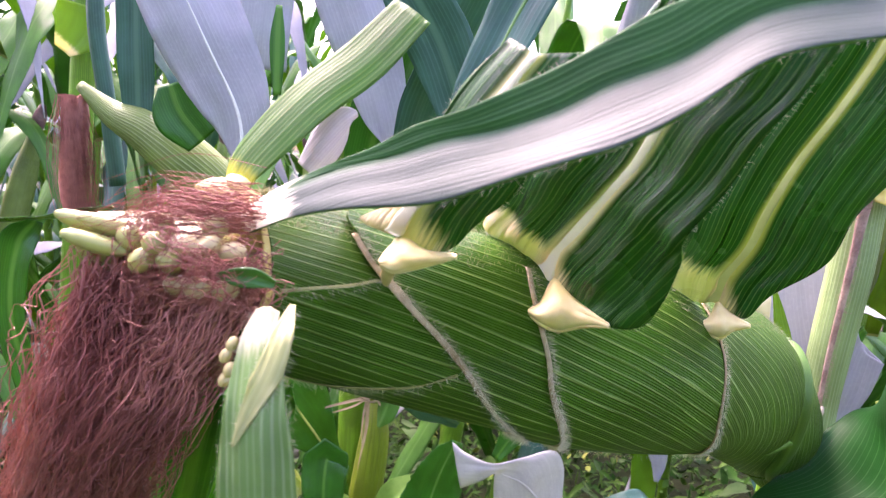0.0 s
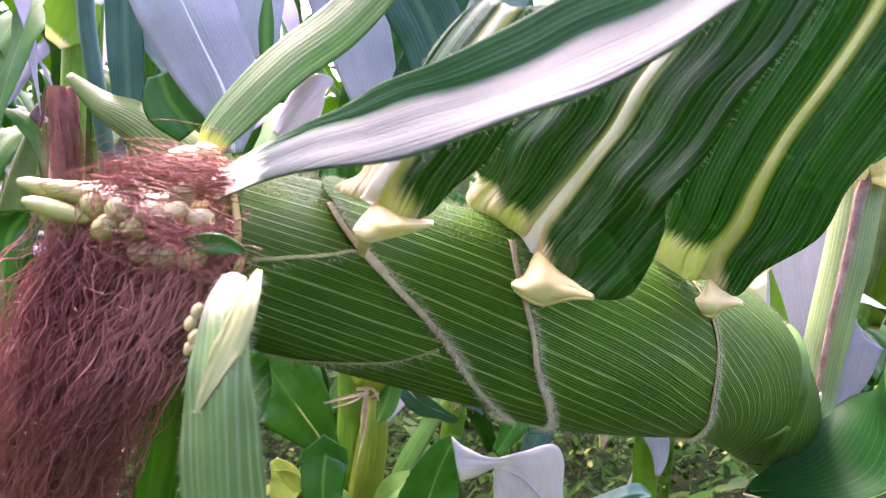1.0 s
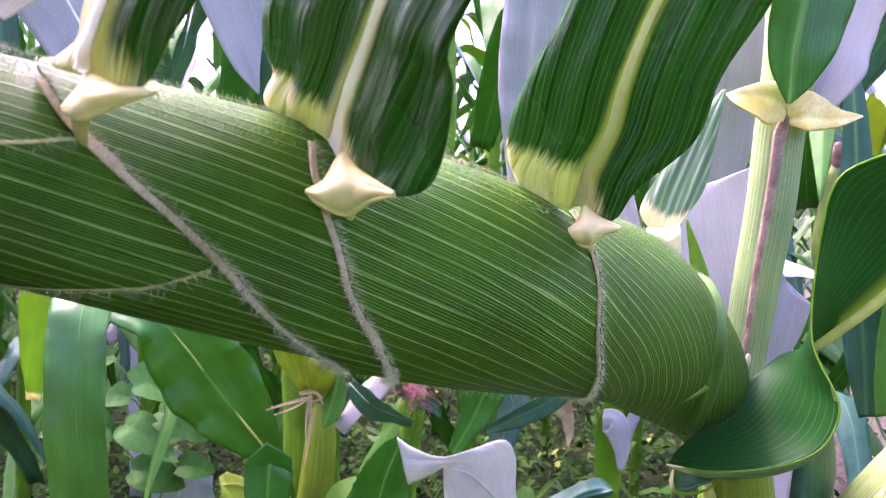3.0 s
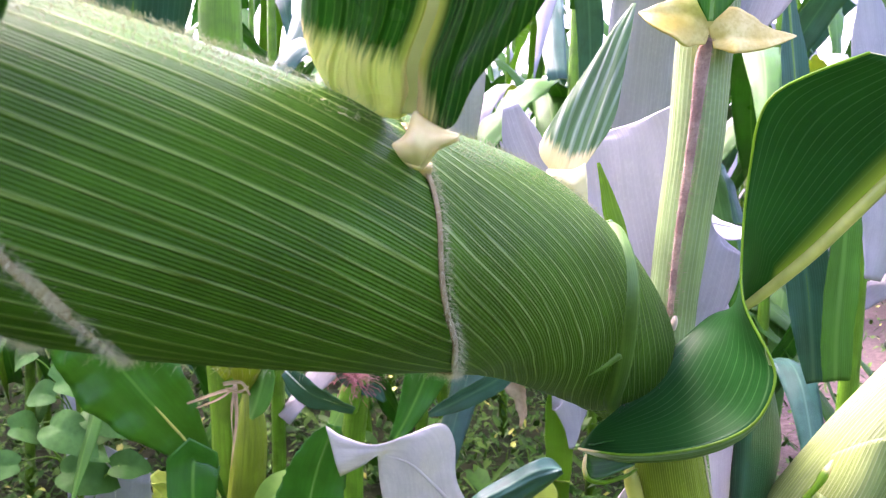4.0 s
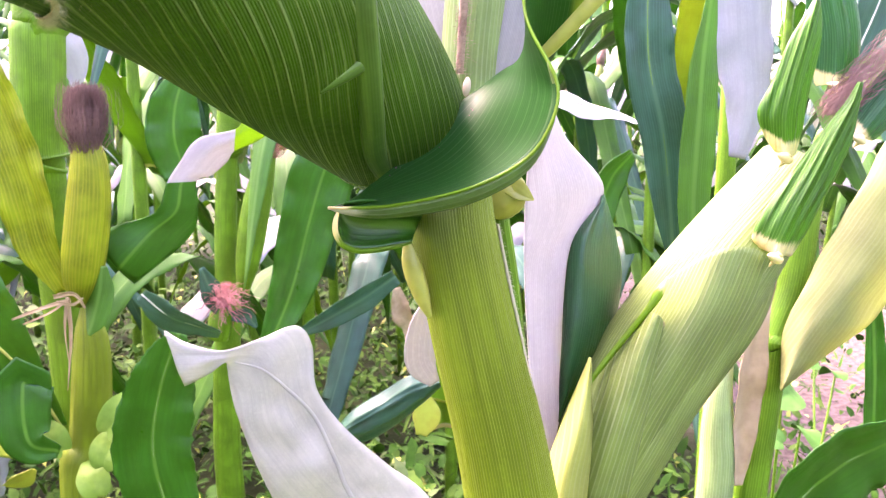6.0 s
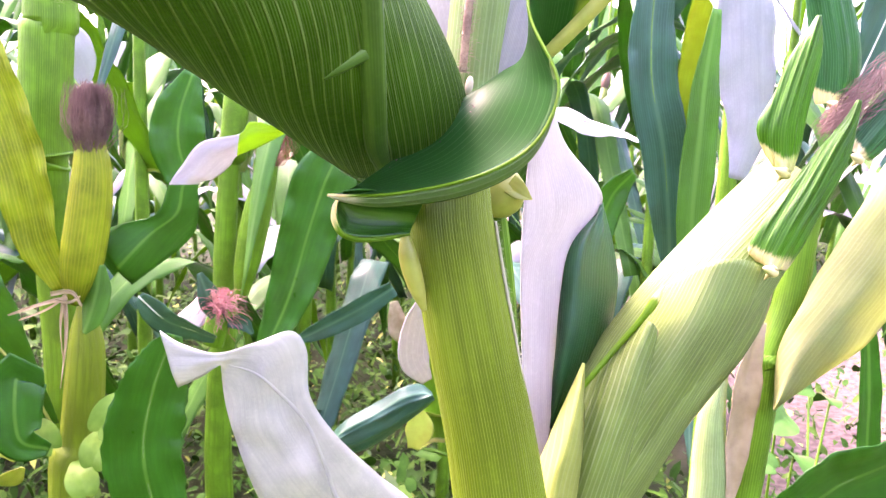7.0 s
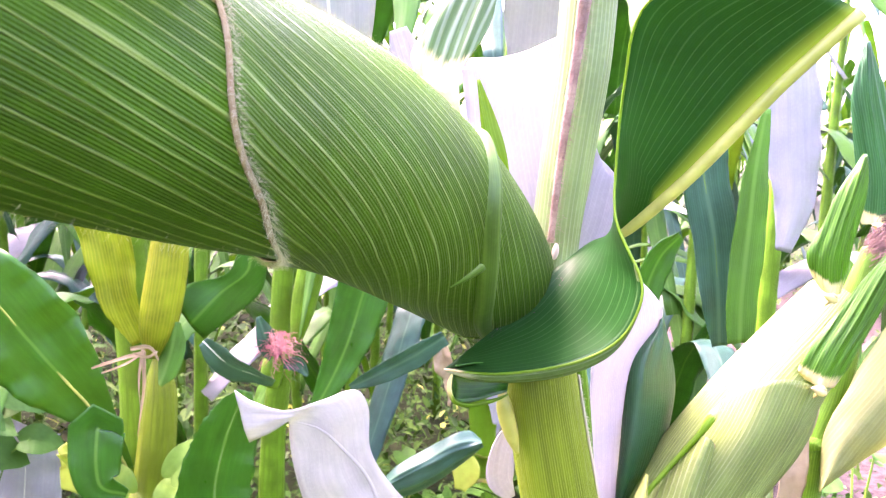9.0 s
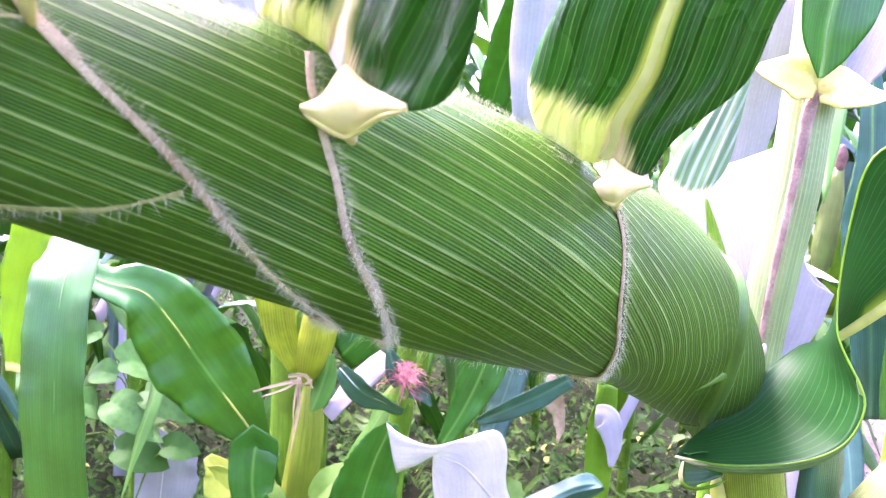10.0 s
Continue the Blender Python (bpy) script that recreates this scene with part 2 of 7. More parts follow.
M_STALK_YELLOW = plant_material("yellowing_husk", (0.2, 0.265, 0.005), (0.44, 0.38, 0.03), pitch=0.003, sharp=0.45, strength=0.5, shine=0.22, blotch=0.4, rough=0.5, glow=0.1, relief=0.4)
M_HAIR = plain_material("pale_hair", (0.5, 0.46, 0.28), 0.6, 0.1, 300, 0.0)
M_SILK = plain_material("dry_silk", (0.24, 0.065, 0.043), 0.5, 0.6, 260, 0.2, (0.46, 0.18, 0.12), shine=0.3)
M_SILK_BROWN = plain_material("brown_silk", (0.13, 0.07, 0.055), 0.7, 0.5, 260, 0.2, (0.27, 0.16, 0.13), shine=0.25)
M_SILK_PINK = plain_material("pink_silk", (0.5, 0.12, 0.14), 0.5, 0.4, 260, 0.2, (0.65, 0.3, 0.26))
M_KERNEL = plain_material("kernel", (0.42, 0.37, 0.09), 0.3, 0.4, 120, 0.08, (0.6, 0.5, 0.28), glow=0.2)
M_KERNEL_GREEN = plain_material("green_kernel", (0.2, 0.28, 0.04), 0.35, 0.4, 120, 0.08, (0.42, 0.42, 0.12), glow=0.15)
M_CREAM = plain_material("cream_ligule", (0.72, 0.55, 0.13), 0.5, 0.2, 200, 0.15, (0.82, 0.72, 0.42), glow=0.15)
M_CREAM_STUB = plain_material("ligule_stub", (0.5, 0.42, 0.12), 0.5, 0.4, 200, 0.2, (0.6, 0.5, 0.2))
M_RIB = plain_material("pale_midrib", (0.07, 0.2, 0.03), 0.45, 0.2, 160, 0.1, (0.12, 0.27, 0.05))
M_RIB_WHITE = plain_material("white_midrib", (0.62, 0.64, 0.5), 0.45, 0.15, 160, 0.1, (0.7, 0.7, 0.58))
M_RIB_CREAM = plain_material("cream_midrib", (0.8, 0.7, 0.46), 0.4, 0.2, 160, 0.1, (0.78, 0.74, 0.5))
M_RIB_YELLOW = plain_material("yellow_green_midrib", (0.5, 0.5, 0.12), 0.4, 0.25, 160, 0.1, (0.6, 0.58, 0.22))
M_YELLOW_RIB = plain_material("yellow_midrib", (0.36, 0.42, 0.06), 0.45, 0.4, 120, 0.1, (0.5, 0.5, 0.1))
M_DRY = plain_material("dry_leaf", (0.4, 0.27, 0.13), 0.8, 0.4, 120, 0.3, (0.55, 0.42, 0.25))
M_YELLOW = plain_material("yellow_leaf", (0.5, 0.48, 0.05), 0.5, 0.3, 90, 0.1, (0.4, 0.5, 0.06))
M_BUG = plain_material("dark_speck", (0.02, 0.02, 0.02), 0.4, 0.2, 100, 0.0)
M_AURICLE = plain_material("auricle_green", (0.3, 0.33, 0.03), 0.45, 0.35, 150, 0.15, (0.42, 0.42, 0.08), glow=0.15)
M_CRUMB = plain_material("dry_crumbs", (0.07, 0.04, 0.035), 0.9, 0.5, 900, 0.3, (0.3, 0.18, 0.16))
M_MARK = plain_material("pale_scar", (0.6, 0.5, 0.36), 0.6, 0.2, 400, 0.1)


# ---- mesh helpers ----
def link_mesh(name, verts, faces, mats, parent=None, label="", uvs=None, slots=None, smooth=True):
    me = bpy.data.meshes.new(name)
    me.from_pydata([tuple(v) for v in verts], [], [tuple(int(i) for i in f) for f in faces])
    for mt in mats if isinstance(mats, (list, tuple)) else [mats]:
        me.materials.append(mt)
    if uvs is not None:
        lay = me.uv_layers.new(name="UVMap")
        idx = np.empty(len(me.loops), dtype=np.int32)
        me.loops.foreach_get("vertex_index", idx)
        lay.data.foreach_set("uv", np.asarray(uvs, dtype=np.float32)[idx].ravel())
    if slots is not None:
        me.polygons.foreach_set("material_index", np.asarray(slots, dtype=np.int32))
    if smooth:
        me.polygons.foreach_set("use_smooth", np.ones(len(me.polygons), dtype=bool))
    me.update()
    ob = new(name, me)
    if parent is not None:
        ob.parent = parent
    if label:
        ob["label"] = label
    return ob


def thing(name, label, category, group="", kind=""):
    return tagged(new(name), label, category, group, kind)


def spline(points, per=12):
    """A smooth curve through control rows of any width."""
    p = np.array(points, dtype=float)
    q = np.vstack([2 * p[0] - p[1], p, 2 * p[-1] - p[-2]])
    out = []
    for i in range(1, len(q) - 2):
        a, b, c, d = q[i - 1:i + 3]
        for j in range(per):
            t = j / per
            out.append(0.5 * (2 * b + (c - a) * t + (2 * a - 5 * b + 4 * c - d) * t * t + (3 * b - a - 3 * c + d) * t ** 3))
    out.append(p[-1])
    return np.array(out)


def unit(a):
    return a / np.maximum(np.linalg.norm(a, axis=-1, keepdims=True), 1e-9)


def sheet(name, grid, uv, thick, mats, parent=None, label="", wrap=False):
    """A sheet of tissue with two faces and a rim from a grid of places (rows, columns, 3)."""
    nv, nu = grid.shape[:2]
    dv = np.gradient(grid, axis=0)
    du = np.gradient(grid, axis=1)
    if wrap:
        du = (np.roll(grid, -1, 1) - np.roll(grid, 1, 1))
    nor = unit(np.cross(dv, du))
    top = grid + nor * thick * 0.5
    low = grid - nor * thick * 0.5
    verts = np.concatenate([top.reshape(-1, 3), low.reshape(-1, 3)])
    uvs = np.concatenate([uv.reshape(-1, 2)] * 2)
    n = nv * nu
    faces, slots = [], []
    cols = nu if wrap else nu - 1
    for i in range(nv - 1):
        for j in range(cols):
            k = (j + 1) % nu
            a, b, c, d = i * nu + j, i * nu + k, (i + 1) * nu + k, (i + 1) * nu + j
            faces.append((a, d, c, b))
            slots.append(0)
            faces.append((n + a, n + b, n + c, n + d))
            slots.append(1)
    ring = []
    for j in range(cols):
        k = (j + 1) % nu
        ring += [(j, k), ((nv - 1) * nu + k, (nv - 1) * nu + j)]
    if not wrap:
        for i in range(nv - 1):
            ring += [((i + 1) * nu, i * nu), (i * nu + nu - 1, (i + 1) * nu + nu - 1)]
    for a, b in ring:
        faces.append((a, b, n + b, n + a))
        slots.append(len(mats) - 1 if len(mats) > 2 else 0)
    return link_mesh(name, verts, faces, mats, parent, label, uvs, slots)


def frames_of(pos, roll, view=(0.0, 1.0, 0.0)):
    tan = unit(np.gradient(pos, axis=0))
    side = np.cross(tan, np.array(view))
    weak = np.linalg.norm(side, axis=1) < 0.05
    side[weak] = np.cross(tan[weak], np.array((0.3, 0.6, 0.75)))
    side = unit(side)
    nor = np.cross(tan, side)
    r = np.radians(roll)[:, None]
    return tan, side * np.cos(r) + nor * np.sin(r), nor * np.cos(r) - side * np.sin(r)


def tube(name, rows, mat, parent=None, label="", sides=10, flat=1.0, per=8, caps=True):
    """A round stem through rows of x, y, z, radius."""
    c = spline(rows, per)
    pos, rad = c[:, :3], np.maximum(c[:, 3], 1e-5)
    tan, side, nor = frames_of(pos, np.zeros(len(pos)))
    ang = np.linspace(0, 2 * math.pi, sides, endpoint=False)
    ring = pos[:, None] + rad[:, None, None] * (np.cos(ang)[None, :, None] * side[:, None] + flat * np.sin(ang)[None, :, None] * nor[:, None])
    run = np.concatenate([[0], np.cumsum(np.linalg.norm(np.diff(pos, axis=0), axis=1))])
    uv = np.stack([np.broadcast_to(ang * rad.mean(), ring.shape[:2]), np.broadcast_to(run[:, None], ring.shape[:2])], -1)
    n = sides
    faces = [(i * n + j, i * n + (j + 1) % n, (i + 1) * n + (j + 1) % n, (i + 1) * n + j) for i in range(len(pos) - 1) for j in range(n)]
    if caps:
        faces += [tuple(range(n))[::-1], tuple(range((len(pos) - 1) * n, len(pos) * n))]
    return link_mesh(name, ring.reshape(-1, 3), faces, mat, parent, label, uv.reshape(-1, 2))


def blade(name, rows, mats, parent=None, label="", fold=0.12, wave=0.06, wl=0.05, pleat=0.02, pleats=3, nu=15, per=10, rib=None, rib_size=0.0012,
          seed=0.0, thick=0.0004, curl=0.0, nick=0.0, skew=0.0, hair=0):
    """A grass blade: rows of x, y, z, full width, roll. Roll 0 turns its upper face to -y."""
    c = spline(rows, per)
    pos, half, roll = c[:, :3], np.maximum(c[:, 3], 0.0003) / 2, c[:, 4]
    tan, side, nor = frames_of(pos, roll)
    run = np.concatenate([[0], np.cumsum(np.linalg.norm(np.diff(pos, axis=0), axis=1))])
    u = np.linspace(-1, 1, nu)
    rng = random.Random(int(seed * 100) + 7)
    jag = np.array([[1 - nick * rng.random() * (abs(x) > 0.95) for x in u] for _ in run])
    ph = 2 * math.pi * run / wl
    lift = fold * (np.sqrt(u * u + 0.02) - 0.14)[None] + wave * (u * u)[None] * np.sin(ph[:, None] + np.where(u > 0, 1.9, 0)[None] + seed * 3)
    lift = lift + wave * 0.35 * (u * u)[None] * np.sin(2.7 * ph[:, None] + seed * 5 + np.where(u > 0, 0.7, 0)[None])
    lift = lift + pleat * np.cos(u * math.pi * pleats)[None] * (1 - 0.4 * u * u)[None]
    across = u[None] * jag
    bumps = np.array([[noise.noise((x * 1.6 + seed * 7, y * 28.0, seed * 3)) for x in u] for y in run])
    lift = lift + wave * 0.9 * bumps
    if curl:
        a = u * curl
        across = (np.sin(a) / curl)[None] * jag
        lift = lift + ((1 - np.cos(a)) / curl)[None]
    grid = pos[:, None] + half[:, None, None] * (across[..., None] * side[:, None] + lift[..., None] * nor[:, None])
    if skew:
        fade = np.exp(-((run / 0.03) ** 2))[:, None] * half[:, None] * skew * u[None]
        grid = grid + fade[..., None] * tan[:, None]
    uv = np.stack([u[None] * half[:, None], np.broadcast_to(run[:, None], (len(run), nu))], -1)
    ob = sheet(name, grid, uv, thick, mats, parent, label)
    if hair:
        roots, ways = [], []
        for _ in range(hair):
            i, e = rng.randrange(1, len(pos) - 1), rng.choice((0, -1))
            roots.append(grid[i, e] + (grid[i + 1, e] - grid[i, e]) * rng.random())
            ways.append(grid[i, e] - grid[i, e + 1 if e == 0 else e - 1])
        ways = list(unit(np.array(ways)))
        hairs("fine_hairs", roots, ways, ob, seed=int(seed * 50) + 2, size=(0.0005, 0.0014), width=0.000022)
    if rib is not None:
        k = np.linspace(1.0, 0.2, len(pos)) ** 1.3
        low = pos - nor * (half[:, None] * 0.0 + rib_size * 0.15) + nor * (half * (fold * 0.0 + pleat))[:, None]
        step = max(1, per // 3)
        pts = np.concatenate([low, (rib_size * k)[:, None]], 1)[::step]
        tube("midrib", pts, rib, ob, sides=8, per=2)
    return ob


def shell(name, left, mid, right, mats, parent=None, label="", nu=21, per=8, thick=0.0005, wave=0.0, seed=0.0):
    """A bowed sheet through three guide curves; its cross line is a smooth arc by left, mid and right."""
    l, m, r = spline(left, per), spline(mid, per), spline(right, per)
    t = np.linspace(0, 1, nu)[None, :, None]
    ctl = (2 * m - (l + r) / 2)[:, None]
    grid = (1 - t) ** 2 * l[:, None] + 2 * t * (1 - t) * ctl + t ** 2 * r[:, None]
    run = np.concatenate([[0], np.cumsum(np.linalg.norm(np.diff(m, axis=0), axis=1))])
    span = np.linalg.norm(r - l, axis=1)
    if wave:
        grid = grid + np.array([[(0, wave * noise.noise((k * 3.0 + seed, q * 30.0, seed)), 0) for k in t[0, :, 0]] for q in run])
    uv = np.stack([(t[0, :, 0] - 0.5)[None] * span[:, None], np.broadcast_to(run[:, None], grid.shape[:2])], -1)
    return sheet(name, grid, uv, thick, mats, parent, label), l, m, r


def ribbon(name, one, two, mats, cuts, parent=None, label="", nu=13, per=8, bow=0.15, thick=0.0005, seed=0.0):
    """A twisting leaf between two margins; cuts give, row by row, which of the materials faces out as the leaf turns over."""
    a, b = spline(one, per), spline(two, per)
    u = np.linspace(-1, 1, nu)
    grid = a[:, None] * (0.5 - u / 2)[None, :, None] + b[:, None] * (0.5 + u / 2)[None, :, None]
    run = np.concatenate([[0], np.cumsum(np.linalg.norm(np.diff((a + b) / 2, axis=0), axis=1))])
    span = np.linalg.norm(b - a, axis=1)
    lift = bow * np.abs(u)[None] * span[:, None] + 0.08 * span[:, None] * np.array([[noise.noise((x * 1.5 + seed, q * 22.0, seed)) for x in u] for q in run])
    grid = grid + np.array((0.0, 1.0, 0.0)) * lift[..., None]
    uv = np.stack([u[None] * span[:, None] / 2, np.broadcast_to(run[:, None], grid.shape[:2])], -1)
    ob = sheet(name, grid, uv, thick, mats, parent, label)
    rows, cols = len(run) - 1, nu - 1
    idx = np.zeros(len(ob.data.polygons), dtype=np.int32)
    for i in range(rows):
        idx[i * cols * 2:(i + 1) * cols * 2] = cuts[min(i // per, len(cuts) - 1)]
    ob.data.polygons.foreach_set("material_index", idx)
    return ob


def hairs(name, roots, ways, parent, mat=None, size=(0.0008, 0.0022), width=0.00005, seed=1):
    rng = random.Random(seed)
    verts, faces = [], []
    for p, w in zip(roots, ways):
        d = np.array(w) + np.array([rng.gauss(0, 0.35) for _ in range(3)])
        d = d / np.linalg.norm(d)
        s = np.cross(d, np.array((rng.random() - 0.5, -1.0, rng.random() - 0.5)))
        s = s / max(np.linalg.norm(s), 1e-6) * width
        ln = rng.uniform(*size)
        k = len(verts)
        bend = np.array((rng.gauss(0, 0.2), 0, -0.25)) * ln
        verts += [p - s, p + s, p + d * ln * 0.6 + s * 0.7 + bend * 0.3, p + d * ln * 0.6 - s * 0.7 + bend * 0.3, p + d * ln + bend]
        faces += [(k, k + 1, k + 2, k + 3), (k + 3, k + 2, k + 4)]
    return tagged(link_mesh(name, verts, faces, mat or M_HAIR, parent), kind="stuff")


def strands(name, mat, paths, radius, parent, wiggle=0.002, seed=3, sides=4, per=5, label="", curl=0.0):
    """Many fine threads in one mesh; each path is a few places."""
    rng = random.Random(seed)
    verts, faces = [], []
    for path in paths:
        rows = spline(path, per)
        ph, fr, am = rng.random() * 6, rng.uniform(0.6, 2.2), rng.uniform(0.3, 1.2) * wiggle
        t = np.linspace(0, 1, len(rows))
        rows = rows + curl * np.stack([np.sin(ph * 5 + fr * 31 * t), np.cos(ph * 3 + fr * 27 * t), np.sin(ph * 7 + fr * 35 * t)], 1)
        rows = rows + np.stack([np.sin(ph + fr * 9 * t) * am, np.cos(ph * 2 + fr * 7 * t) * am, np.sin(ph * 3 + fr * 8 * t) * am * 0.6], 1)
        tan = unit(np.gradient(rows, axis=0))
        s = unit(np.cross(tan, np.array((0.2, 1.0, 0.1))))
        n = np.cross(tan, s)
        k, r = len(verts), radius * rng.uniform(0.6, 1.3)
        for i in range(len(rows)):
            rr = r * (1 - 0.5 * t[i])
            for a in range(sides):
                an = 2 * math.pi * a / sides
                verts.append(rows[i] + rr * (math.cos(an) * s[i] + math.sin(an) * n[i]))
        for i in range(len(rows) - 1):
            for a in range(sides):
                b = (a + 1) % sides
                faces.append((k + i * sides + a, k + i * sides + b, k + (i + 1) * sides + b, k + (i + 1) * sides + a))
    return tagged(link_mesh(name, verts, faces, mat, parent, label), kind="stuff")


def blob(name, centre, axes, mat, parent=None, label="", lump=0.0, seg=14, rings=9, seed=0):
    """An egg-shaped body with half axes given as three vectors."""
    rng = random.Random(seed)
    ax = [np.array(a) for a in axes]
    verts, faces = [], []
    ph = [rng.random() * 6 for _ in range(4)]
    for i in range(rings + 1):
        f = math.pi * i / rings
        for j in range(seg):
            a = 2 * math.pi * j / seg
            k = 1 + lump * (math.sin(3 * a + ph[0]) * math.sin(2 * f + ph[1]) + 0.6 * math.sin(5 * a + ph[2] + 4 * f))
            verts.append(np.array(centre) + k * (math.sin(f) * (math.cos(a) * ax[0] + math.sin(a) * ax[1])) + math.cos(f) * ax[2])
    for i in range(rings):
        for j in range(seg):
            k = (j + 1) % seg
            faces.append((i * seg + j, i * seg + k, (i + 1) * seg + k, (i + 1) * seg + j))
    return link_mesh(name, verts, faces, mat, parent, label)


class Axis:
    """The bent axis of an ear with its radius; places by station and angle (0 towards -y, 90 up)."""

    def __init__(self, rows):
        self.c = spline(rows, 40)
        self.n = len(rows) - 1
        tan = unit(np.gradient(self.c[:, :3], axis=0))
        up = np.array((0.0, 0.0, 1.0)) - tan * tan[:, 2:3]
        self.up = unit(up)
        fr = np.cross(tan, self.up)
        fr[fr[:, 1] > 0] *= -1
        self.front, self.tan = fr, tan
        self.run = np.concatenate([[0], np.cumsum(np.linalg.norm(np.diff(self.c[:, :3], axis=0), axis=1))])

    def at(self, s, deg, off=0.0):
        x = np.clip(np.asarray(s, dtype=float), 0, self.n) * 40
        i = np.minimum(x.astype(int), len(self.c) - 2)
        f = (x - i)[..., None]
        mixv = lambda a: a[i] * (1 - f) + a[i + 1] * f
        c, up, fr = mixv(self.c), unit(mixv(self.up)), unit(mixv(self.front))
        an = np.radians(deg)[..., None]
        out = np.cos(an) * fr + np.sin(an) * up
        r = c[..., 3:4] + np.asarray(off)[..., None]
        return c[..., :3] + r * out, out, mixv(self.run[:, None])[..., 0], c[..., 3]


def sleeve(name, axis, edge, to, off, mat, parent, label="", lo=-180, hi=180, nth=150, ns=56, lift=0.0001, twist=0.0, dent=0.0002, seed=1.0, sink=0.0008):
    """A husk that wraps the ear from its free edge (pairs of angle, station) down to station `to`."""
    th = np.linspace(lo, hi, nth)
    e = np.interp(th, [a for a, _ in edge], [s for _, s in edge])
    k = np.ones(7) / 7
    e = np.convolve(np.pad(e, 3, mode="edge"), k, mode="valid")
    f = np.linspace(0, 1, ns) ** 1.4
    s = e[None] + (to - e)[None] * f[:, None]
    d = np.broadcast_to(th[None], s.shape)
    o = off - sink * f[:, None] + lift * np.exp(-(s - e[None]) / 0.08) + dent * np.sin(np.radians(d) * 3 + s * 2.0 + seed) + dent * 0.6 * np.sin(np.radians(d) * 7 + seed * 3 - s * 3)
    p, out, run, rad = axis.at(s, d, o)
    uv = np.stack([np.radians(d) * 0.027 + twist * run, run], -1)
    ob = sheet(name, p, uv, 0.0006, [mat, mat], parent, label)
    return ob, th, e, off + lift


def edging(axis, th, e, off, parent, a, b, width=0.0011, hair=160, seed=2, mat=None, label=""):
    """The dry, hairy margin along a husk's free edge between two angles."""
    keep = (th >= a) & (th <= b)
    t, s = th[keep], e[keep]
    rng = random.Random(seed)
    bumpy = np.array([0.25 * rng.gauss(0, 1) for _ in t])
    p, out, _, _ = axis.at(s, t, np.full(len(t), off - 0.0002))
    tan = unit(np.gradient(p, axis=0))
    side = np.cross(out, tan)
    w = width * 1.3 * (1 + 0.25 * np.convolve(np.pad(bumpy, 2, mode="edge"), np.ones(5) / 5, mode="valid"))[:, None]
    prof = [(-0.75, -0.3), (-0.6, 0.25), (-0.15, 0.5), (0.3, 0.45), (0.75, 0.2), (0.9, -0.35)]
    grid = np.stack([p + side * w * x + out * width * y * 0.28 for x, y in prof], 1)
    uv = np.stack([np.broadcast_to(np.arange(6) * 0.0005, grid.shape[:2]), np.broadcast_to(t[:, None] * 0.0005, grid.shape[:2])], -1)
    ob = sheet("husk_margin", grid, uv, 0.0002, [mat or M_SEAM] * 2, parent, label or "light green husk margin" if mat else "brown dry hairy husk margin")
    roots, ways = [], []
    for _ in range(hair):
        i = rng.randrange(len(p) - 1)
        sg = rng.choice((-1, 1))
        roots.append(p[i] + (p[i + 1] - p[i]) * rng.random() + side[i] * width * rng.uniform(-0.8, 0.8) + out[i] * width * 0.2)
        ways.append(out[i] * 0.9 + side[i] * sg * 0.8 + np.array((0, 0, 0.1)))
    hairs("fine_hairs", roots, ways, ob, seed=seed, size=(0.0006, 0.0024), width=0.000026)
    return ob


def fuzz(axis, s0, s1, a, b, count, parent, off=0.001, seed=5):
    rng = random.Random(seed)
    s = np.array([rng.uniform(s0, s1) for _ in range(count)])
    d = np.array([rng.uniform(a, b) for _ in range(count)])
    p, out, _, _ = axis.at(s, d, np.full(count, off))
    i = np.clip((s * 40).astype(int), 0, len(axis.tan) - 1)
    hairs("fine_hairs", list(p), list(out * 0.6 - axis.tan[i] * 0.5), parent, seed=seed, size=(0.0007, 0.0024), width=0.000034)


# ---- the setting ----
def make_ground():
    rng = random.Random(4)
    n = 90
    verts, faces, uvs = [], [], []
    ticks = [math.copysign(abs(t) ** 3.2 * 900, t) for t in np.linspace(-1, 1, n)]
    for y in ticks:
        for x in ticks:
            near = max(0.0, 1 - (abs(x) + abs(y)) / 14)
            verts.append((x + 0.4, y + 1.5, near * 0.03 * noise.noise((x * 1.8, y * 1.8, 0)) + near * 0.012 * noise.noise((x * 9, y * 9, 3)) - 0.02))
    faces = [(i * n + j, i * n + j + 1, (i + 1) * n + j + 1, (i + 1) * n + j) for i in range(n - 1) for j in range(n - 1)]
    soil = plain_material("field_soil", (0.010, 0.022, 0.004), 0.95, 0.5, 30, 0.8, (0.025, 0.032, 0.01), shine=0.1)
    tree, bsdf = soil.node_tree, soil.node_tree.nodes["Principled BSDF"]
    old = bsdf.inputs["Base Color"].links[0].from_socket
    tc = tree.nodes.new("ShaderNodeTexCoord")
    sep = tree.nodes.new("ShaderNodeSeparateXYZ")
    link(tree, tc.outputs["Object"], sep.inputs[0])
    wander = math_node(tree, "ADD", sep.outputs[0], math_node(tree, "MULTIPLY", noise_node(tree, 3, 4), 0.5))
    link(tree, mix_colour(tree, math_node(tree, "MULTIPLY", ramp(tree, wander, 1.35, 1.8), math_node(tree, "SUBTRACT", 1.0, ramp(tree, wander, 3.3, 4.2))), old, mix_colour(tree, ramp(tree, noise_node(tree, 45, 4), 0.35, 0.65), (0.062, 0.046, 0.04), (0.115, 0.088, 0.08))), bsdf.inputs["Base Color"])
    tagged(link_mesh("ground", verts, faces, soil), "weedy dark field soil, bare and pale along a path", "ground", kind="structure")


make_ground()


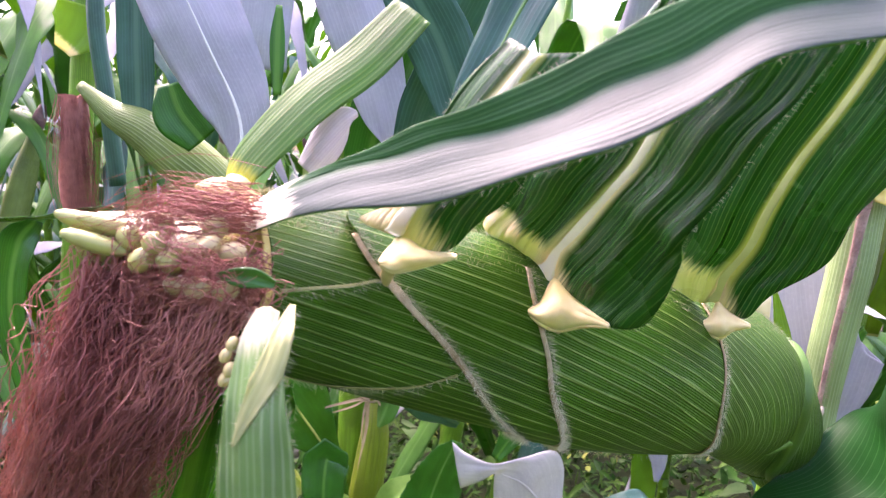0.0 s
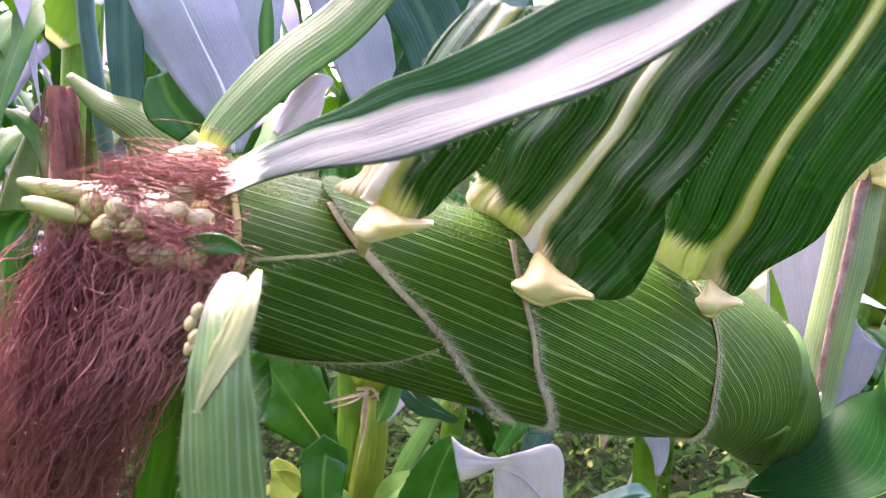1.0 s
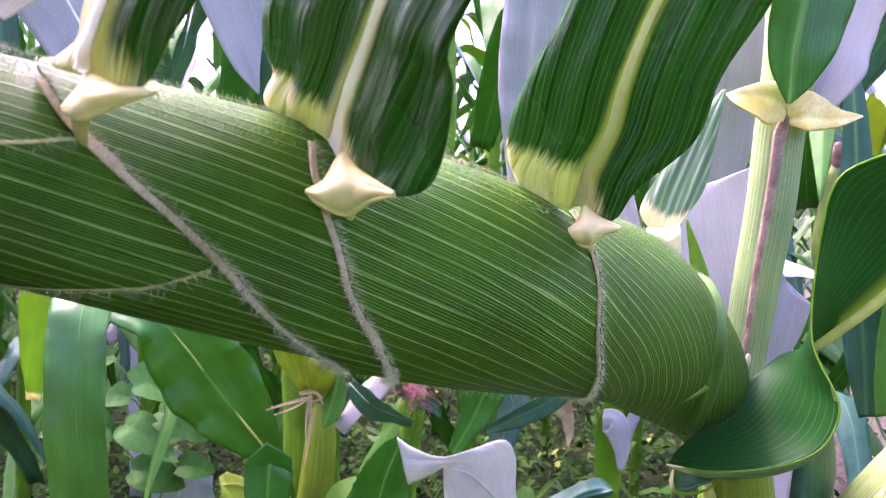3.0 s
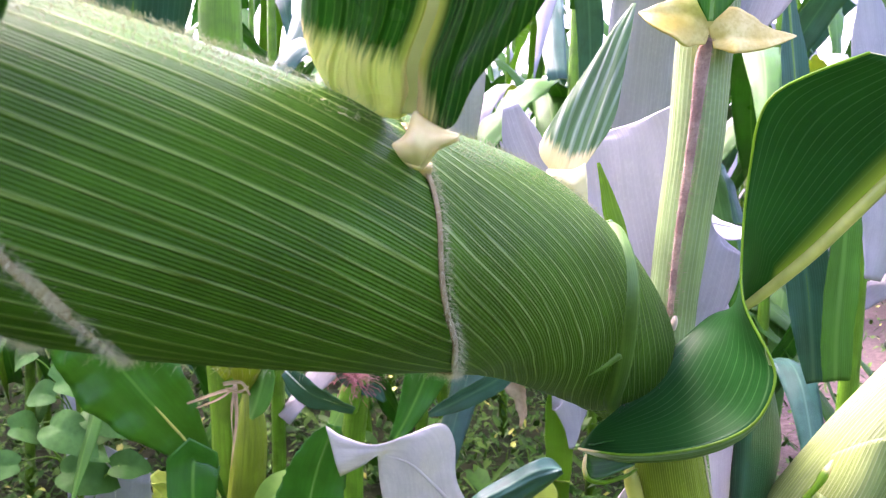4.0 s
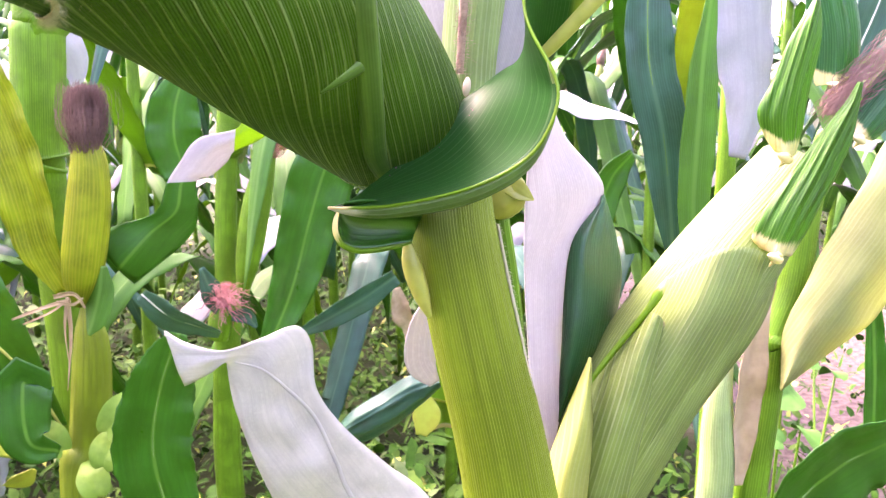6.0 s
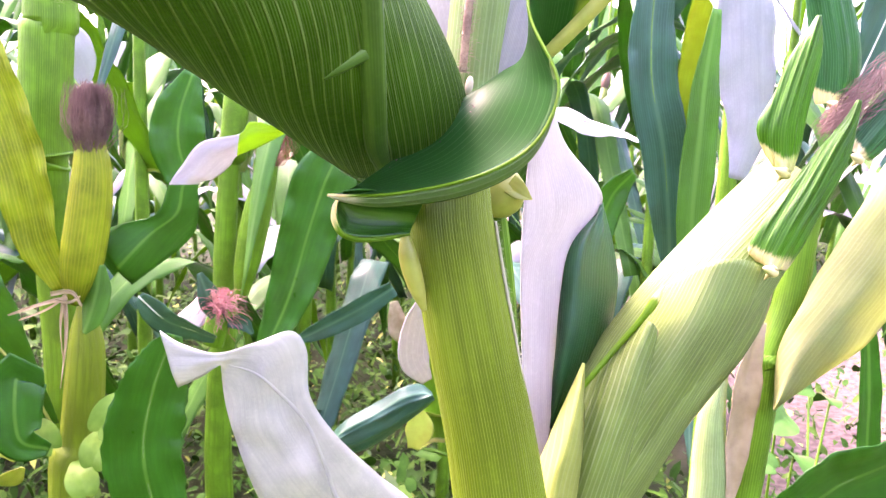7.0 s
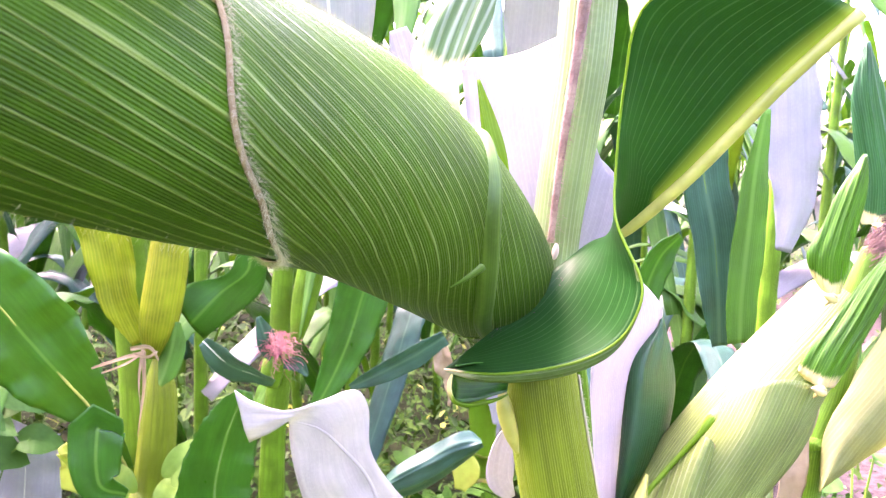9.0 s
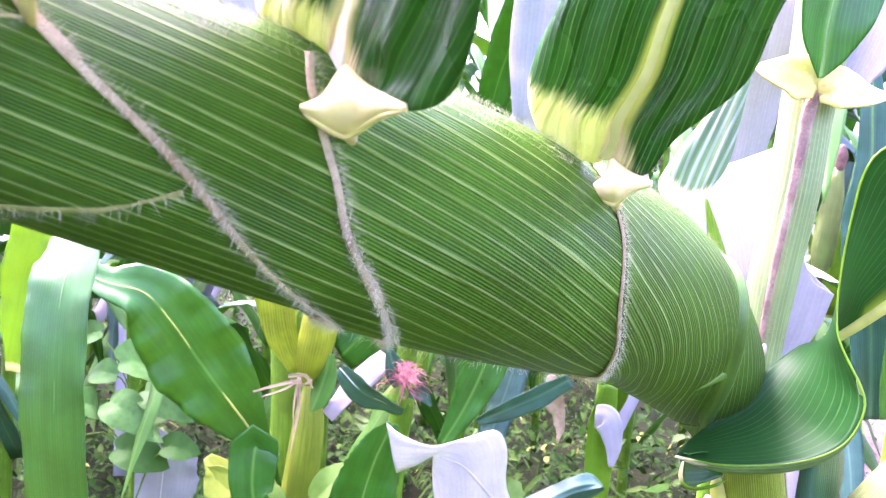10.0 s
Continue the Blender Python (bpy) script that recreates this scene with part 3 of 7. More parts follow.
# ---- main ear ----
EAR = Axis([(-0.044, 0.150, 0.972, 0.0160), (-0.0257, 0.1648, 0.9655, 0.0192), (0.0323, 0.2104, 0.9471, 0.0255), (0.0737, 0.2566, 0.9321, 0.0277),
            (0.108, 0.3028, 0.920, 0.0289), (0.1372, 0.3448, 0.9014, 0.0286), (0.167, 0.3792, 0.8749, 0.0231), (0.182, 0.392, 0.850, 0.012)])


def ligule(parent, at, way, size, seed=0):
    """The cream collar of a husk blade: a swollen flange with a pointed ear, and a stub joining the husk."""
    at, way = np.array(at), unit(np.array(way, dtype=float))
    side = unit(np.cross(way, np.array((0.0, 1.0, 0.0))))
    nor = np.cross(way, side)
    rows = []
    for u in np.linspace(-1, 1, 15):
        drop = -0.22 * u * u if u > 0 else 0.18 * u * u
        x = at + side * size * u * (1.05 if u > 0 else 0.8) + way * size * drop + nor * size * (0.22 * (1 - u * u) + (0.3 * u * u if u > 0 else -0.1 * u * u))
        rows.append((*x, size * ((0.42 if u < 0.2 else 0.40) * (1 - abs(u) ** 2.2) + 0.04)))
    lig = tube("ligule", rows, M_CREAM, parent, "cream yellow waxy ligule", sides=12, per=2)
    stub = [(*(at - way * size * t + nor * size * (0.2 - 0.35 * t)), size * r) for t, r in ((-0.5, 0.34), (0.0, 0.34), (0.4, 0.24), (0.7, 0.13), (0.9, 0.05))]
    tube("stub", stub, M_CREAM_STUB, lig, "yellowish stub joining the husk", sides=10, per=4)
    return lig


def make_ear():
    ear = thing("corn_ear", "large green husked maize ear with exposed tip kernels and reddish silk", "corn ear")
    # inner husks, then the outer ones towards the base
    h, th, e, o = sleeve("husk", EAR, [(-180, 0.35), (-60, 0.2), (-14, 0.42), (12, 0.3), (60, 0.15), (180, 0.35)], 2.6, -0.0012, M_HUSK_FINE, ear, seed=0.3, twist=0.08)
    edging(EAR, th, e, o, h, 2, 95, 0.0012, 40, 9, M_CREAM_YELLOW, "yellow thick edge of the husk")
    fuzz(EAR, 0.4, 2.0, 40, 118, 2200, h, 0.0, 11)
    h, th, e, o = sleeve("husk", EAR, [(-110, 0.3), (-80, 0.35), (-44, 0.4), (-10, 0.4), (-4, 0.42), (-1, 0.6), (5, 0.8), (10, 0.95), (19, 1.1), (30, 2.0), (60, 2.2)], 2.7, -0.0006, M_HUSK, ear, lo=-110, hi=40, nth=260, seed=1.1, twist=0.1)
    edging(EAR, th, e, o, h, -4, 19, 0.0005, 220, 3, M_SEAM_GREEN)
    edging(EAR, th, e, o, h, -60, -5, 0.0013, 40, 8, M_CREAM_YELLOW, "yellow thick edge of the husk")
    low = np.linspace(-88, -26, 50)
    edging(EAR, low, np.interp(low, [-88, -62, -45, -26], [0.98, 1.18, 1.32, 1.43]), o + 0.0002, h, -88, -26, 0.00045, 220, 4, M_SEAM_GREEN)
    h, th, e, o = sleeve("husk", EAR, [(-180, 1.7), (-120, 1.9), (-80, 1.95), (-70, 1.84), (-40, 1.58), (-23, 1.47), (-7, 1.35), (7, 1.22), (20, 1.11), (34, 1.02), (60, 0.95), (110, 1.2), (180, 1.7)], 2.75, 0.0000, M_HUSK, ear, seed=2.0, twist=0.16, sink=0.0002)
    edging(EAR, th, e, o, h, -100, 48, 0.0011, 2200, 5)
    fuzz(EAR, 1.2, 2.2, 40, 118, 2200, h, 0.0006, 12)
    h, th, e, o = sleeve("husk", EAR, [(-180, 2.4), (-120, 2.3), (-82, 2.13), (-60, 2.0), (-41, 1.86), (-20, 1.73), (0, 1.67), (12, 1.63), (30, 1.6), (60, 1.62), (110, 1.9), (180, 2.4)], 4.1, 0.0006, M_HUSK, ear, seed=3.0, twist=0.2, sink=0.0002)
    edging(EAR, th, e, o, h, -110, 48, 0.0011, 2200, 6)
    fuzz(EAR, 1.7, 3.4, 40, 118, 3000, h, 0.0012, 13)
    fuzz(EAR, 1.9, 3.8, -120, -70, 260, h, 0.0012, 14)
    h, th, e, o = sleeve("husk", EAR, [(-180, 3.7), (-120, 3.8), (-80, 3.6), (-56, 3.27), (-38, 3.1), (-20, 2.9), (-5, 2.82), (15, 2.79), (34, 2.76), (60, 2.8), (110, 3.1), (180, 3.7)], 6.6, 0.0013, M_HUSK_FINE, ear, seed=4.0, twist=0.36, sink=0.0, dent=0.00008)
    edging(EAR, th, e, o, h, -110, 52, 0.0011, 2200, 7)
    fuzz(EAR, 2.9, 4.6, 40, 118, 2200, h, 0.0018, 15)
    h, th, e, o = sleeve("prophyll", EAR, [(-180, 6.1), (-100, 6.1), (-66, 5.95), (-59, 5.62), (-45, 5.32), (-30, 5.02), (-11, 4.72), (10, 4.64), (34, 4.68), (55, 4.84), (85, 5.2), (120, 5.5), (180, 6.1)], 7.0, 0.0019, M_HUSK_FINE, ear, "short outer husk with a raised rib", seed=5.0, twist=0.3, lift=0.0, dent=0.0, sink=0.0)
    line = np.array([(85, 5.2, 0.0014), (55, 4.82, 0.0020), (34, 4.66, 0.0026), (10, 4.62, 0.0030), (-11, 4.70, 0.0034), (-30, 5.0, 0.0036), (-45, 5.3, 0.0036), (-59, 5.6, 0.0034), (-66, 5.9, 0.0028)])
    at, _, _, _ = EAR.at(line[:, 1], line[:, 0], line[:, 2] * 0.1 + 0.0016)
    tube("rib", np.concatenate([at, line[:, 2:3]], 1), M_RIB_GREEN, h, "raised green rib", sides=12, flat=0.6)
    tube("spur", [(0.152, 0.322, 0.889, 0.0024), (0.146, 0.321, 0.885, 0.0016), (0.142, 0.321, 0.882, 0.0004)], M_RIB_GREEN, h, sides=8)
    return ear


ear = make_ear()


def husk_blade(parent, rows, lig, way, size, mats=None, rib=M_RIB_WHITE, rib_size=0.0014, **kw):
    b = blade("husk_blade", rows, mats or [M_BLADE, M_LEAF_BACK], parent, "dark green husk blade with a cream base", rib=rib, rib_size=rib_size, **kw)
    if lig is not None:
        ligule(b, lig[0][:3], way, size)
    return b


def wing_blade(parent, mid, left, right, mats, label, pleat=0.03, pleats=3.5, seed=0.0, bow=0.06, shift=(0.005, 0.012), hair=320, rib=None, rib_size=0.0014, ruffle=0.018):
    """A husk blade from three guide curves: its midrib and its two margins."""
    m, l, r = spline(mid, 8), spline(left, 8), spline(right, 8)
    u = np.linspace(-1, 1, 41)
    edge = np.where(u[None, :, None] < 0, l[:, None], r[:, None])
    a = np.abs(u)[None, :, None]
    grid = m[:, None] * (1 - a) + edge * a
    nor = unit(np.cross(np.gradient(grid, axis=0), np.gradient(grid, axis=1)))
    nor = np.where(nor[..., 1:2] > 0, -nor, nor)
    span = np.linalg.norm(edge - m[:, None], axis=-1)
    run = np.concatenate([[0], np.cumsum(np.linalg.norm(np.diff(m, axis=0), axis=1))])
    grow = np.clip(run / 0.012, 0.15, 1)[:, None]
    w = np.abs(u)[None]
    lift = bow * np.sin(math.pi * w) + pleat * np.sin(w * math.pi * 2 * pleats * 0.5 + seed * 2 + np.where(u > 0, 0.8, 0)[None]) * np.clip(w * 4, 0, 1)
    lift = lift + ruffle * w ** 3 * np.sin(run[:, None] / 0.006 + seed * 4 + np.where(u > 0, 2.0, 0)[None])
    lift = lift + 0.1 * pleat * np.array([[noise.noise((x * 4 + seed * 7, y * 30.0, seed * 3)) for x in u] for y in run])
    grid = grid + (nor * (lift * span * grow)[..., None])
    v = run[:, None] - shift[0] * np.clip(-u, 0, 1)[None] + shift[1] * np.clip(u, 0, 1)[None]
    uv = np.stack([u[None] * span, v], -1)
    ob = sheet("husk_blade", grid, uv, 0.0005, mats, parent, label)
    if rib is not None:
        c = 20
        t = np.linspace(-1, 1, 7)
        wide = (rib_size * (0.4 + 0.5 * np.exp(-run / 0.05) + 0.7 * np.exp(-run / 0.012)))[:, None, None]
        side = unit(grid[:, c + 1] - grid[:, c - 1])[:, None]
        strip = grid[:, c][:, None] + side * t[None, :, None] * wide + nor[:, c][:, None] * (0.0005 + 0.00015 * (1 - t * t))[None, :, None]
        sheet("midrib", strip, np.stack([np.broadcast_to(t * 0.001, strip.shape[:2]), np.broadcast_to(run[:, None], strip.shape[:2])], -1), 0.0002, [rib, rib], ob, "flat pale midrib")
    rng = random.Random(int(seed * 100) + 3)
    roots, ways = [], []
    for _ in range(hair):
        i, e = rng.randrange(1, len(m) - 1), rng.choice((0, -1))
        roots.append(grid[i, e] + (grid[i + 1, e] - grid[i, e]) * rng.random())
        ways.append(grid[i, e] - grid[i, 2 if e == 0 else -3])
    hairs("fine_hairs", roots, list(unit(np.array(ways))), ob, seed=int(seed * 50) + 2, size=(0.0005, 0.0014), width=0.000025)
    return ob


def flange(parent, top, mid, low, stub, seed=0):
    """The cream ligule under a blade: a thin cupped membrane with a rolled lip, and the neck by which it joins the husk."""
    t, m, l = spline(top, 8), spline(mid, 8), spline(low, 8)
    f = np.linspace(0, 1, 15)[:, None, None]
    grid = (1 - f) ** 2 * t[None] + 2 * f * (1 - f) * (2 * m - (t + l) / 2)[None] + f ** 2 * l[None]
    grid = grid + np.array([[(0, 0.0005 * noise.noise((a * 0.25, c * 0.16, seed)), 0.0003 * noise.noise((a * 0.3, c * 0.12, seed + 4.0))) for c in range(grid.shape[1])] for a in range(15)])
    uv = np.stack([np.broadcast_to(np.arange(grid.shape[1]) * 0.0006, grid.shape[:2]), np.broadcast_to(f[:, :, 0] * 0.006, grid.shape[:2])], -1)
    lig = sheet("ligule", grid, uv, 0.0006, [M_CREAM, M_CREAM], parent, "cream yellow waxy ligule")
    lip = np.concatenate([l, (0.0005 * np.sin(math.pi * np.linspace(0.08, 0.92, len(l))))[:, None] + 0.00015], 1)[::4]
    tube("lip", lip, M_CREAM, lig, "rolled pale lip", sides=8, per=3)
    tube("stub", stub, M_CREAM_STUB, lig, "yellowish neck joining the husk", sides=10, per=4, flat=0.6)
    return lig


dark_blade = "dark green pleated husk blade with a cream base"
b = wing_blade(ear, [(0.026, 0.183, 0.97), (0.027, 0.18, 0.973), (0.028, 0.176, 0.977), (0.03, 0.17, 0.981), (0.033, 0.163, 0.987), (0.035, 0.158, 0.991), (0.038, 0.151, 0.997), (0.04, 0.144, 1.004), (0.043, 0.138, 1.01), (0.045, 0.132, 1.017), (0.048, 0.126, 1.025)],
               [(0.025, 0.186, 0.971), (0.017, 0.19, 0.976), (0.012, 0.191, 0.98), (0.014, 0.188, 0.985), (0.013, 0.184, 0.99), (0.015, 0.178, 0.996), (0.021, 0.172, 1.001), (0.026, 0.165, 1.007), (0.031, 0.158, 1.014), (0.035, 0.15, 1.021), (0.04, 0.14, 1.029)],
               [(0.028, 0.18, 0.969), (0.036, 0.166, 0.963), (0.043, 0.158, 0.964), (0.046, 0.152, 0.971), (0.047, 0.146, 0.979), (0.046, 0.142, 0.984), (0.05, 0.136, 0.993), (0.053, 0.13, 1.002), (0.057, 0.126, 1.009), (0.061, 0.122, 1.018), (0.063, 0.118, 1.027)],
               [M_LEAF_BACK, M_BLADE], dark_blade, seed=0.3, pleat=0.035, pleats=4.5, rib=M_RIB_CREAM, rib_size=0.0021, shift=(0.011, 0.012))
flange(b, [(0.0219, 0.175, 0.9628), (0.0251, 0.176, 0.965), (0.0279, 0.178, 0.9697), (0.0317, 0.172, 0.9665), (0.038, 0.163, 0.9631)], [(0.022, 0.173, 0.9627), (0.0252, 0.171, 0.9631), (0.0287, 0.1705, 0.9641), (0.0326, 0.168, 0.9639), (0.038, 0.1625, 0.9629)], [(0.022, 0.1745, 0.9623), (0.0245, 0.172, 0.9607), (0.029, 0.174, 0.9589), (0.0335, 0.168, 0.9614), (0.038, 0.1625, 0.9626)],
       [(0.029, 0.176, 0.9592, 0.0017), (0.0284, 0.178, 0.957, 0.0014), (0.0279, 0.1805, 0.9546, 0.001), (0.0278, 0.184, 0.9523, 0.0005)], 1)
b = wing_blade(ear, [(0.083, 0.233, 0.959), (0.084, 0.23, 0.963), (0.084, 0.226, 0.968), (0.087, 0.219, 0.977), (0.088, 0.211, 0.988), (0.091, 0.203, 1.001), (0.095, 0.194, 1.013), (0.099, 0.186, 1.026), (0.102, 0.178, 1.04)],
               [(0.081, 0.235, 0.958), (0.072, 0.236, 0.96), (0.066, 0.234, 0.967), (0.064, 0.23, 0.976), (0.067, 0.222, 0.988), (0.074, 0.212, 1.003), (0.079, 0.202, 1.018), (0.084, 0.192, 1.03), (0.091, 0.182, 1.043)],
               [(0.086, 0.23, 0.958), (0.09, 0.224, 0.956), (0.094, 0.218, 0.964), (0.103, 0.207, 0.975), (0.105, 0.199, 0.988), (0.11, 0.19, 1.0), (0.115, 0.18, 1.014), (0.119, 0.172, 1.026), (0.118, 0.166, 1.041)],
               [M_LEAF_BACK, M_BLADE_YELLOW_RIB], dark_blade, seed=0.8, pleat=0.035, pleats=4.5, rib=M_RIB_YELLOW, rib_size=0.0018, shift=(0.011, 0.010))
flange(b, [(0.0795, 0.23, 0.9528), (0.0827, 0.231, 0.9554), (0.0841, 0.231, 0.959), (0.0868, 0.228, 0.9567), (0.0913, 0.223, 0.9545)], [(0.0792, 0.2285, 0.9525), (0.0815, 0.227, 0.9532), (0.0836, 0.2255, 0.9541), (0.0865, 0.225, 0.9542), (0.0912, 0.2225, 0.9543)], [(0.0796, 0.2295, 0.9519), (0.0816, 0.228, 0.9503), (0.0847, 0.228, 0.949), (0.0872, 0.225, 0.9521), (0.0912, 0.2225, 0.9538)],
       [(0.0853, 0.231, 0.9493, 0.0019), (0.0854, 0.233, 0.9462, 0.0016), (0.0856, 0.235, 0.9431, 0.0011), (0.0862, 0.237, 0.9402, 0.0005)], 2)
b = wing_blade(ear, [(-0.008, 0.152, 0.98), (-0.007, 0.151, 0.981), (-0.006, 0.149, 0.983), (-0.004, 0.147, 0.986), (-0.001, 0.144, 0.99), (0.002, 0.141, 0.994), (0.005, 0.138, 0.999), (0.01, 0.134, 1.006), (0.015, 0.129, 1.013)],
               [(-0.009, 0.154, 0.98), (-0.015, 0.158, 0.982), (-0.01, 0.155, 0.985), (-0.008, 0.153, 0.989), (-0.005, 0.15, 0.994), (-0.003, 0.147, 0.998), (0.0, 0.144, 1.002), (0.004, 0.14, 1.009), (0.011, 0.135, 1.016)],
               [(-0.006, 0.15, 0.979), (-0.001, 0.149, 0.977), (0.004, 0.146, 0.979), (0.008, 0.142, 0.984), (0.013, 0.138, 0.989), (0.016, 0.134, 0.994), (0.021, 0.13, 1.0), (0.025, 0.126, 1.007), (0.03, 0.122, 1.014)],
               [M_LEAF_BACK, M_BLADE], dark_blade, seed=1.4, pleat=0.015, rib=M_RIB_CREAM, rib_size=0.0013, shift=(0.012, 0.006))
flange(b, [(-0.0103, 0.15, 0.9749), (-0.0081, 0.151, 0.9778), (-0.0062, 0.151, 0.9798), (-0.0011, 0.148, 0.9777), (0.0046, 0.1465, 0.9774)], [(-0.0098, 0.149, 0.9744), (-0.0067, 0.147, 0.9753), (-0.0041, 0.146, 0.9766), (0.0003, 0.1455, 0.9767), (0.0047, 0.146, 0.9772)], [(-0.0098, 0.1495, 0.9739), (-0.007, 0.148, 0.9733), (-0.0038, 0.147, 0.9743), (0.0009, 0.146, 0.9759), (0.0047, 0.146, 0.977)],
       [(-0.0076, 0.15, 0.9739, 0.0016), (-0.0084, 0.1515, 0.9723, 0.0013), (-0.0087, 0.153, 0.9706, 0.001), (-0.0091, 0.155, 0.9691, 0.0005)], 3)
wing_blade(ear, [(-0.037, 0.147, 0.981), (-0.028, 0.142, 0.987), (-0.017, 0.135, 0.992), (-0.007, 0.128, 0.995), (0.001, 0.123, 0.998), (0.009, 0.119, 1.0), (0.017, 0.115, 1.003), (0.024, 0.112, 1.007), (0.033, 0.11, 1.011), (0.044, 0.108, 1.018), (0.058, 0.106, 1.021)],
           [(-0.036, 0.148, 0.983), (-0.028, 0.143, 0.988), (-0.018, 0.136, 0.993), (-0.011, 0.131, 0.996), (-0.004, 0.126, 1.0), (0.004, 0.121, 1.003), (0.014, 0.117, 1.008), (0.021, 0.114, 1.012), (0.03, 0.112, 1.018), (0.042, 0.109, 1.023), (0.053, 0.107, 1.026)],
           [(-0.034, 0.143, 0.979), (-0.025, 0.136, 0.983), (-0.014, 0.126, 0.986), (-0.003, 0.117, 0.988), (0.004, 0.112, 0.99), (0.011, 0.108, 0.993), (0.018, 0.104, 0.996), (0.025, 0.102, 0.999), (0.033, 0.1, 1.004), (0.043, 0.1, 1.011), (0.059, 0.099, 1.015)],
           [M_LEAF_BACK, M_BLADE_SOFT], "long grey-green folded husk blade, sky sheen painted along its lower half", seed=2.2, pleat=0.01, bow=0.02, hair=200, shift=(0.004, 0.0), ruffle=0.015)
husk_blade(ear, [(-0.041, 0.158, 0.985, 0.0046, 150), (-0.039, 0.158, 0.991, 0.0086, 150), (-0.033, 0.16, 0.999, 0.0104, 155), (-0.026, 0.163, 1.007, 0.0111, 155), (-0.017, 0.166, 1.015, 0.0113, 160), (-0.008, 0.17, 1.026, 0.0098, 160)], [(-0.04, 0.156, 0.985)], (0.4, 0, 1), 0.007, mats=[M_BLADE_LIME, M_BLADE_LIME], rib=None, fold=0.2, wave=0.05, seed=3.1)
husk_blade(ear, [(-0.028, 0.165, 0.991, 0.0047, 180), (-0.024, 0.165, 0.996, 0.0082, 190), (-0.02, 0.166, 1.001, 0.0071, 220), (-0.018, 0.168, 1.003, 0.0024, 250)], None, None, 0, mats=[M_LEAF_SKY_SHEEN, M_LEAF_SKY_SHEEN], rib=None, fold=0.3, curl=0.8, seed=3.6)
b = wing_blade(ear, [(0.142, 0.352, 0.944), (0.144, 0.352, 0.95), (0.148, 0.353, 0.962), (0.155, 0.355, 0.979), (0.161, 0.357, 0.993), (0.167, 0.36, 1.003)], [(0.138, 0.353, 0.944), (0.133, 0.354, 0.953), (0.14, 0.356, 0.966), (0.152, 0.358, 0.983), (0.16, 0.359, 0.995), (0.167, 0.361, 1.003)], [(0.145, 0.35, 0.943), (0.151, 0.349, 0.952), (0.158, 0.35, 0.963), (0.162, 0.353, 0.979), (0.165, 0.356, 0.992), (0.168, 0.36, 1.003)], [M_BRACT, M_BRACT_GREEN], "pale green pointed husk blade with white margins", seed=4.0, pleat=0.05, pleats=3, hair=80, shift=(0.003, 0.0))
flange(b, [(0.135, 0.35, 0.946), (0.139, 0.348, 0.946), (0.143, 0.348, 0.946), (0.148, 0.349, 0.948)], [(0.135, 0.347, 0.942), (0.139, 0.346, 0.942), (0.143, 0.346, 0.941), (0.148, 0.347, 0.943)], [(0.139, 0.349, 0.938), (0.141, 0.348, 0.938), (0.145, 0.348, 0.937), (0.149, 0.349, 0.934)], [(0.144, 0.352, 0.94, 0.0024), (0.147, 0.352, 0.935, 0.002), (0.149, 0.353, 0.929, 0.0008)], 5)
blade("bract", [(0.171, 0.374, 0.899, 0.0035, 0), (0.168, 0.372, 0.916, 0.0065, 0), (0.164, 0.374, 0.931, 0.0074, 20), (0.16, 0.376, 0.948, 0.0013, 30)], [M_LIME, M_LIME], ear, "narrow upright green bract", fold=0.4)
blade("bract", [(-0.026, 0.126, 0.969, 0.0037, 180), (-0.026, 0.12, 0.964, 0.0071, 190), (-0.025, 0.114, 0.955, 0.0103, 185), (-0.024, 0.112, 0.946, 0.0121, 180), (-0.023, 0.112, 0.935, 0.0116, 180), (-0.021, 0.113, 0.925, 0.0056, 180)], [M_BRACT, M_BRACT], ear, "pale green limp husk leaf hanging at the tip", fold=0.4, wave=0.16, wl=0.035, seed=0.4, pleat=0.06, hair=260)
blade("bract", [(-0.0215, 0.124, 0.97, 0.0009, 180), (-0.022, 0.119, 0.966, 0.0034, 185), (-0.0232, 0.116, 0.961, 0.0042, 190), (-0.0252, 0.114, 0.956, 0.003, 190), (-0.0275, 0.113, 0.95, 0.0004, 190)], [M_BRACT_CREAM, M_BRACT_CREAM], ear, "cream folded flap of the limp husk leaf", fold=0.05, wave=0.22, wl=0.013, seed=0.7, pleat=0.02, hair=120)
blade("bract", [(-0.031, 0.17, 0.945, 0.0036, 0), (-0.034, 0.168, 0.941, 0.0155, 20), (-0.038, 0.166, 0.933, 0.0205, 25), (-0.043, 0.166, 0.922, 0.0199, 25), (-0.049, 0.168, 0.908, 0.0131, 25)], [M_STRIPED, M_STRIPED], ear, "green striped husk leaf hanging below the tip", hair=220, pleat=0.04, pleats=5, fold=0.2, wave=0.04, seed=0.9)


blade("bract", [(-0.04, 0.15, 0.951, 0.0023, 0), (-0.043, 0.152, 0.941, 0.0082, 10), (-0.046, 0.154, 0.928, 0.011, 15), (-0.049, 0.156, 0.912, 0.0077, 15)], [M_LEAF, M_LIME], ear, "dark green husk leaf behind the silk", fold=0.3, wave=0.1, seed=1.9)


blob("ligule", [(-0.034, 0.148, 0.979)][0], ((0.0035, 0, 0.001), (0, 0.004, 0), (0.001, 0, 0.0055)), M_CREAM_YELLOW, ear, "yellow cut edge of the inner husk", 0.12, 16, 12, 5)


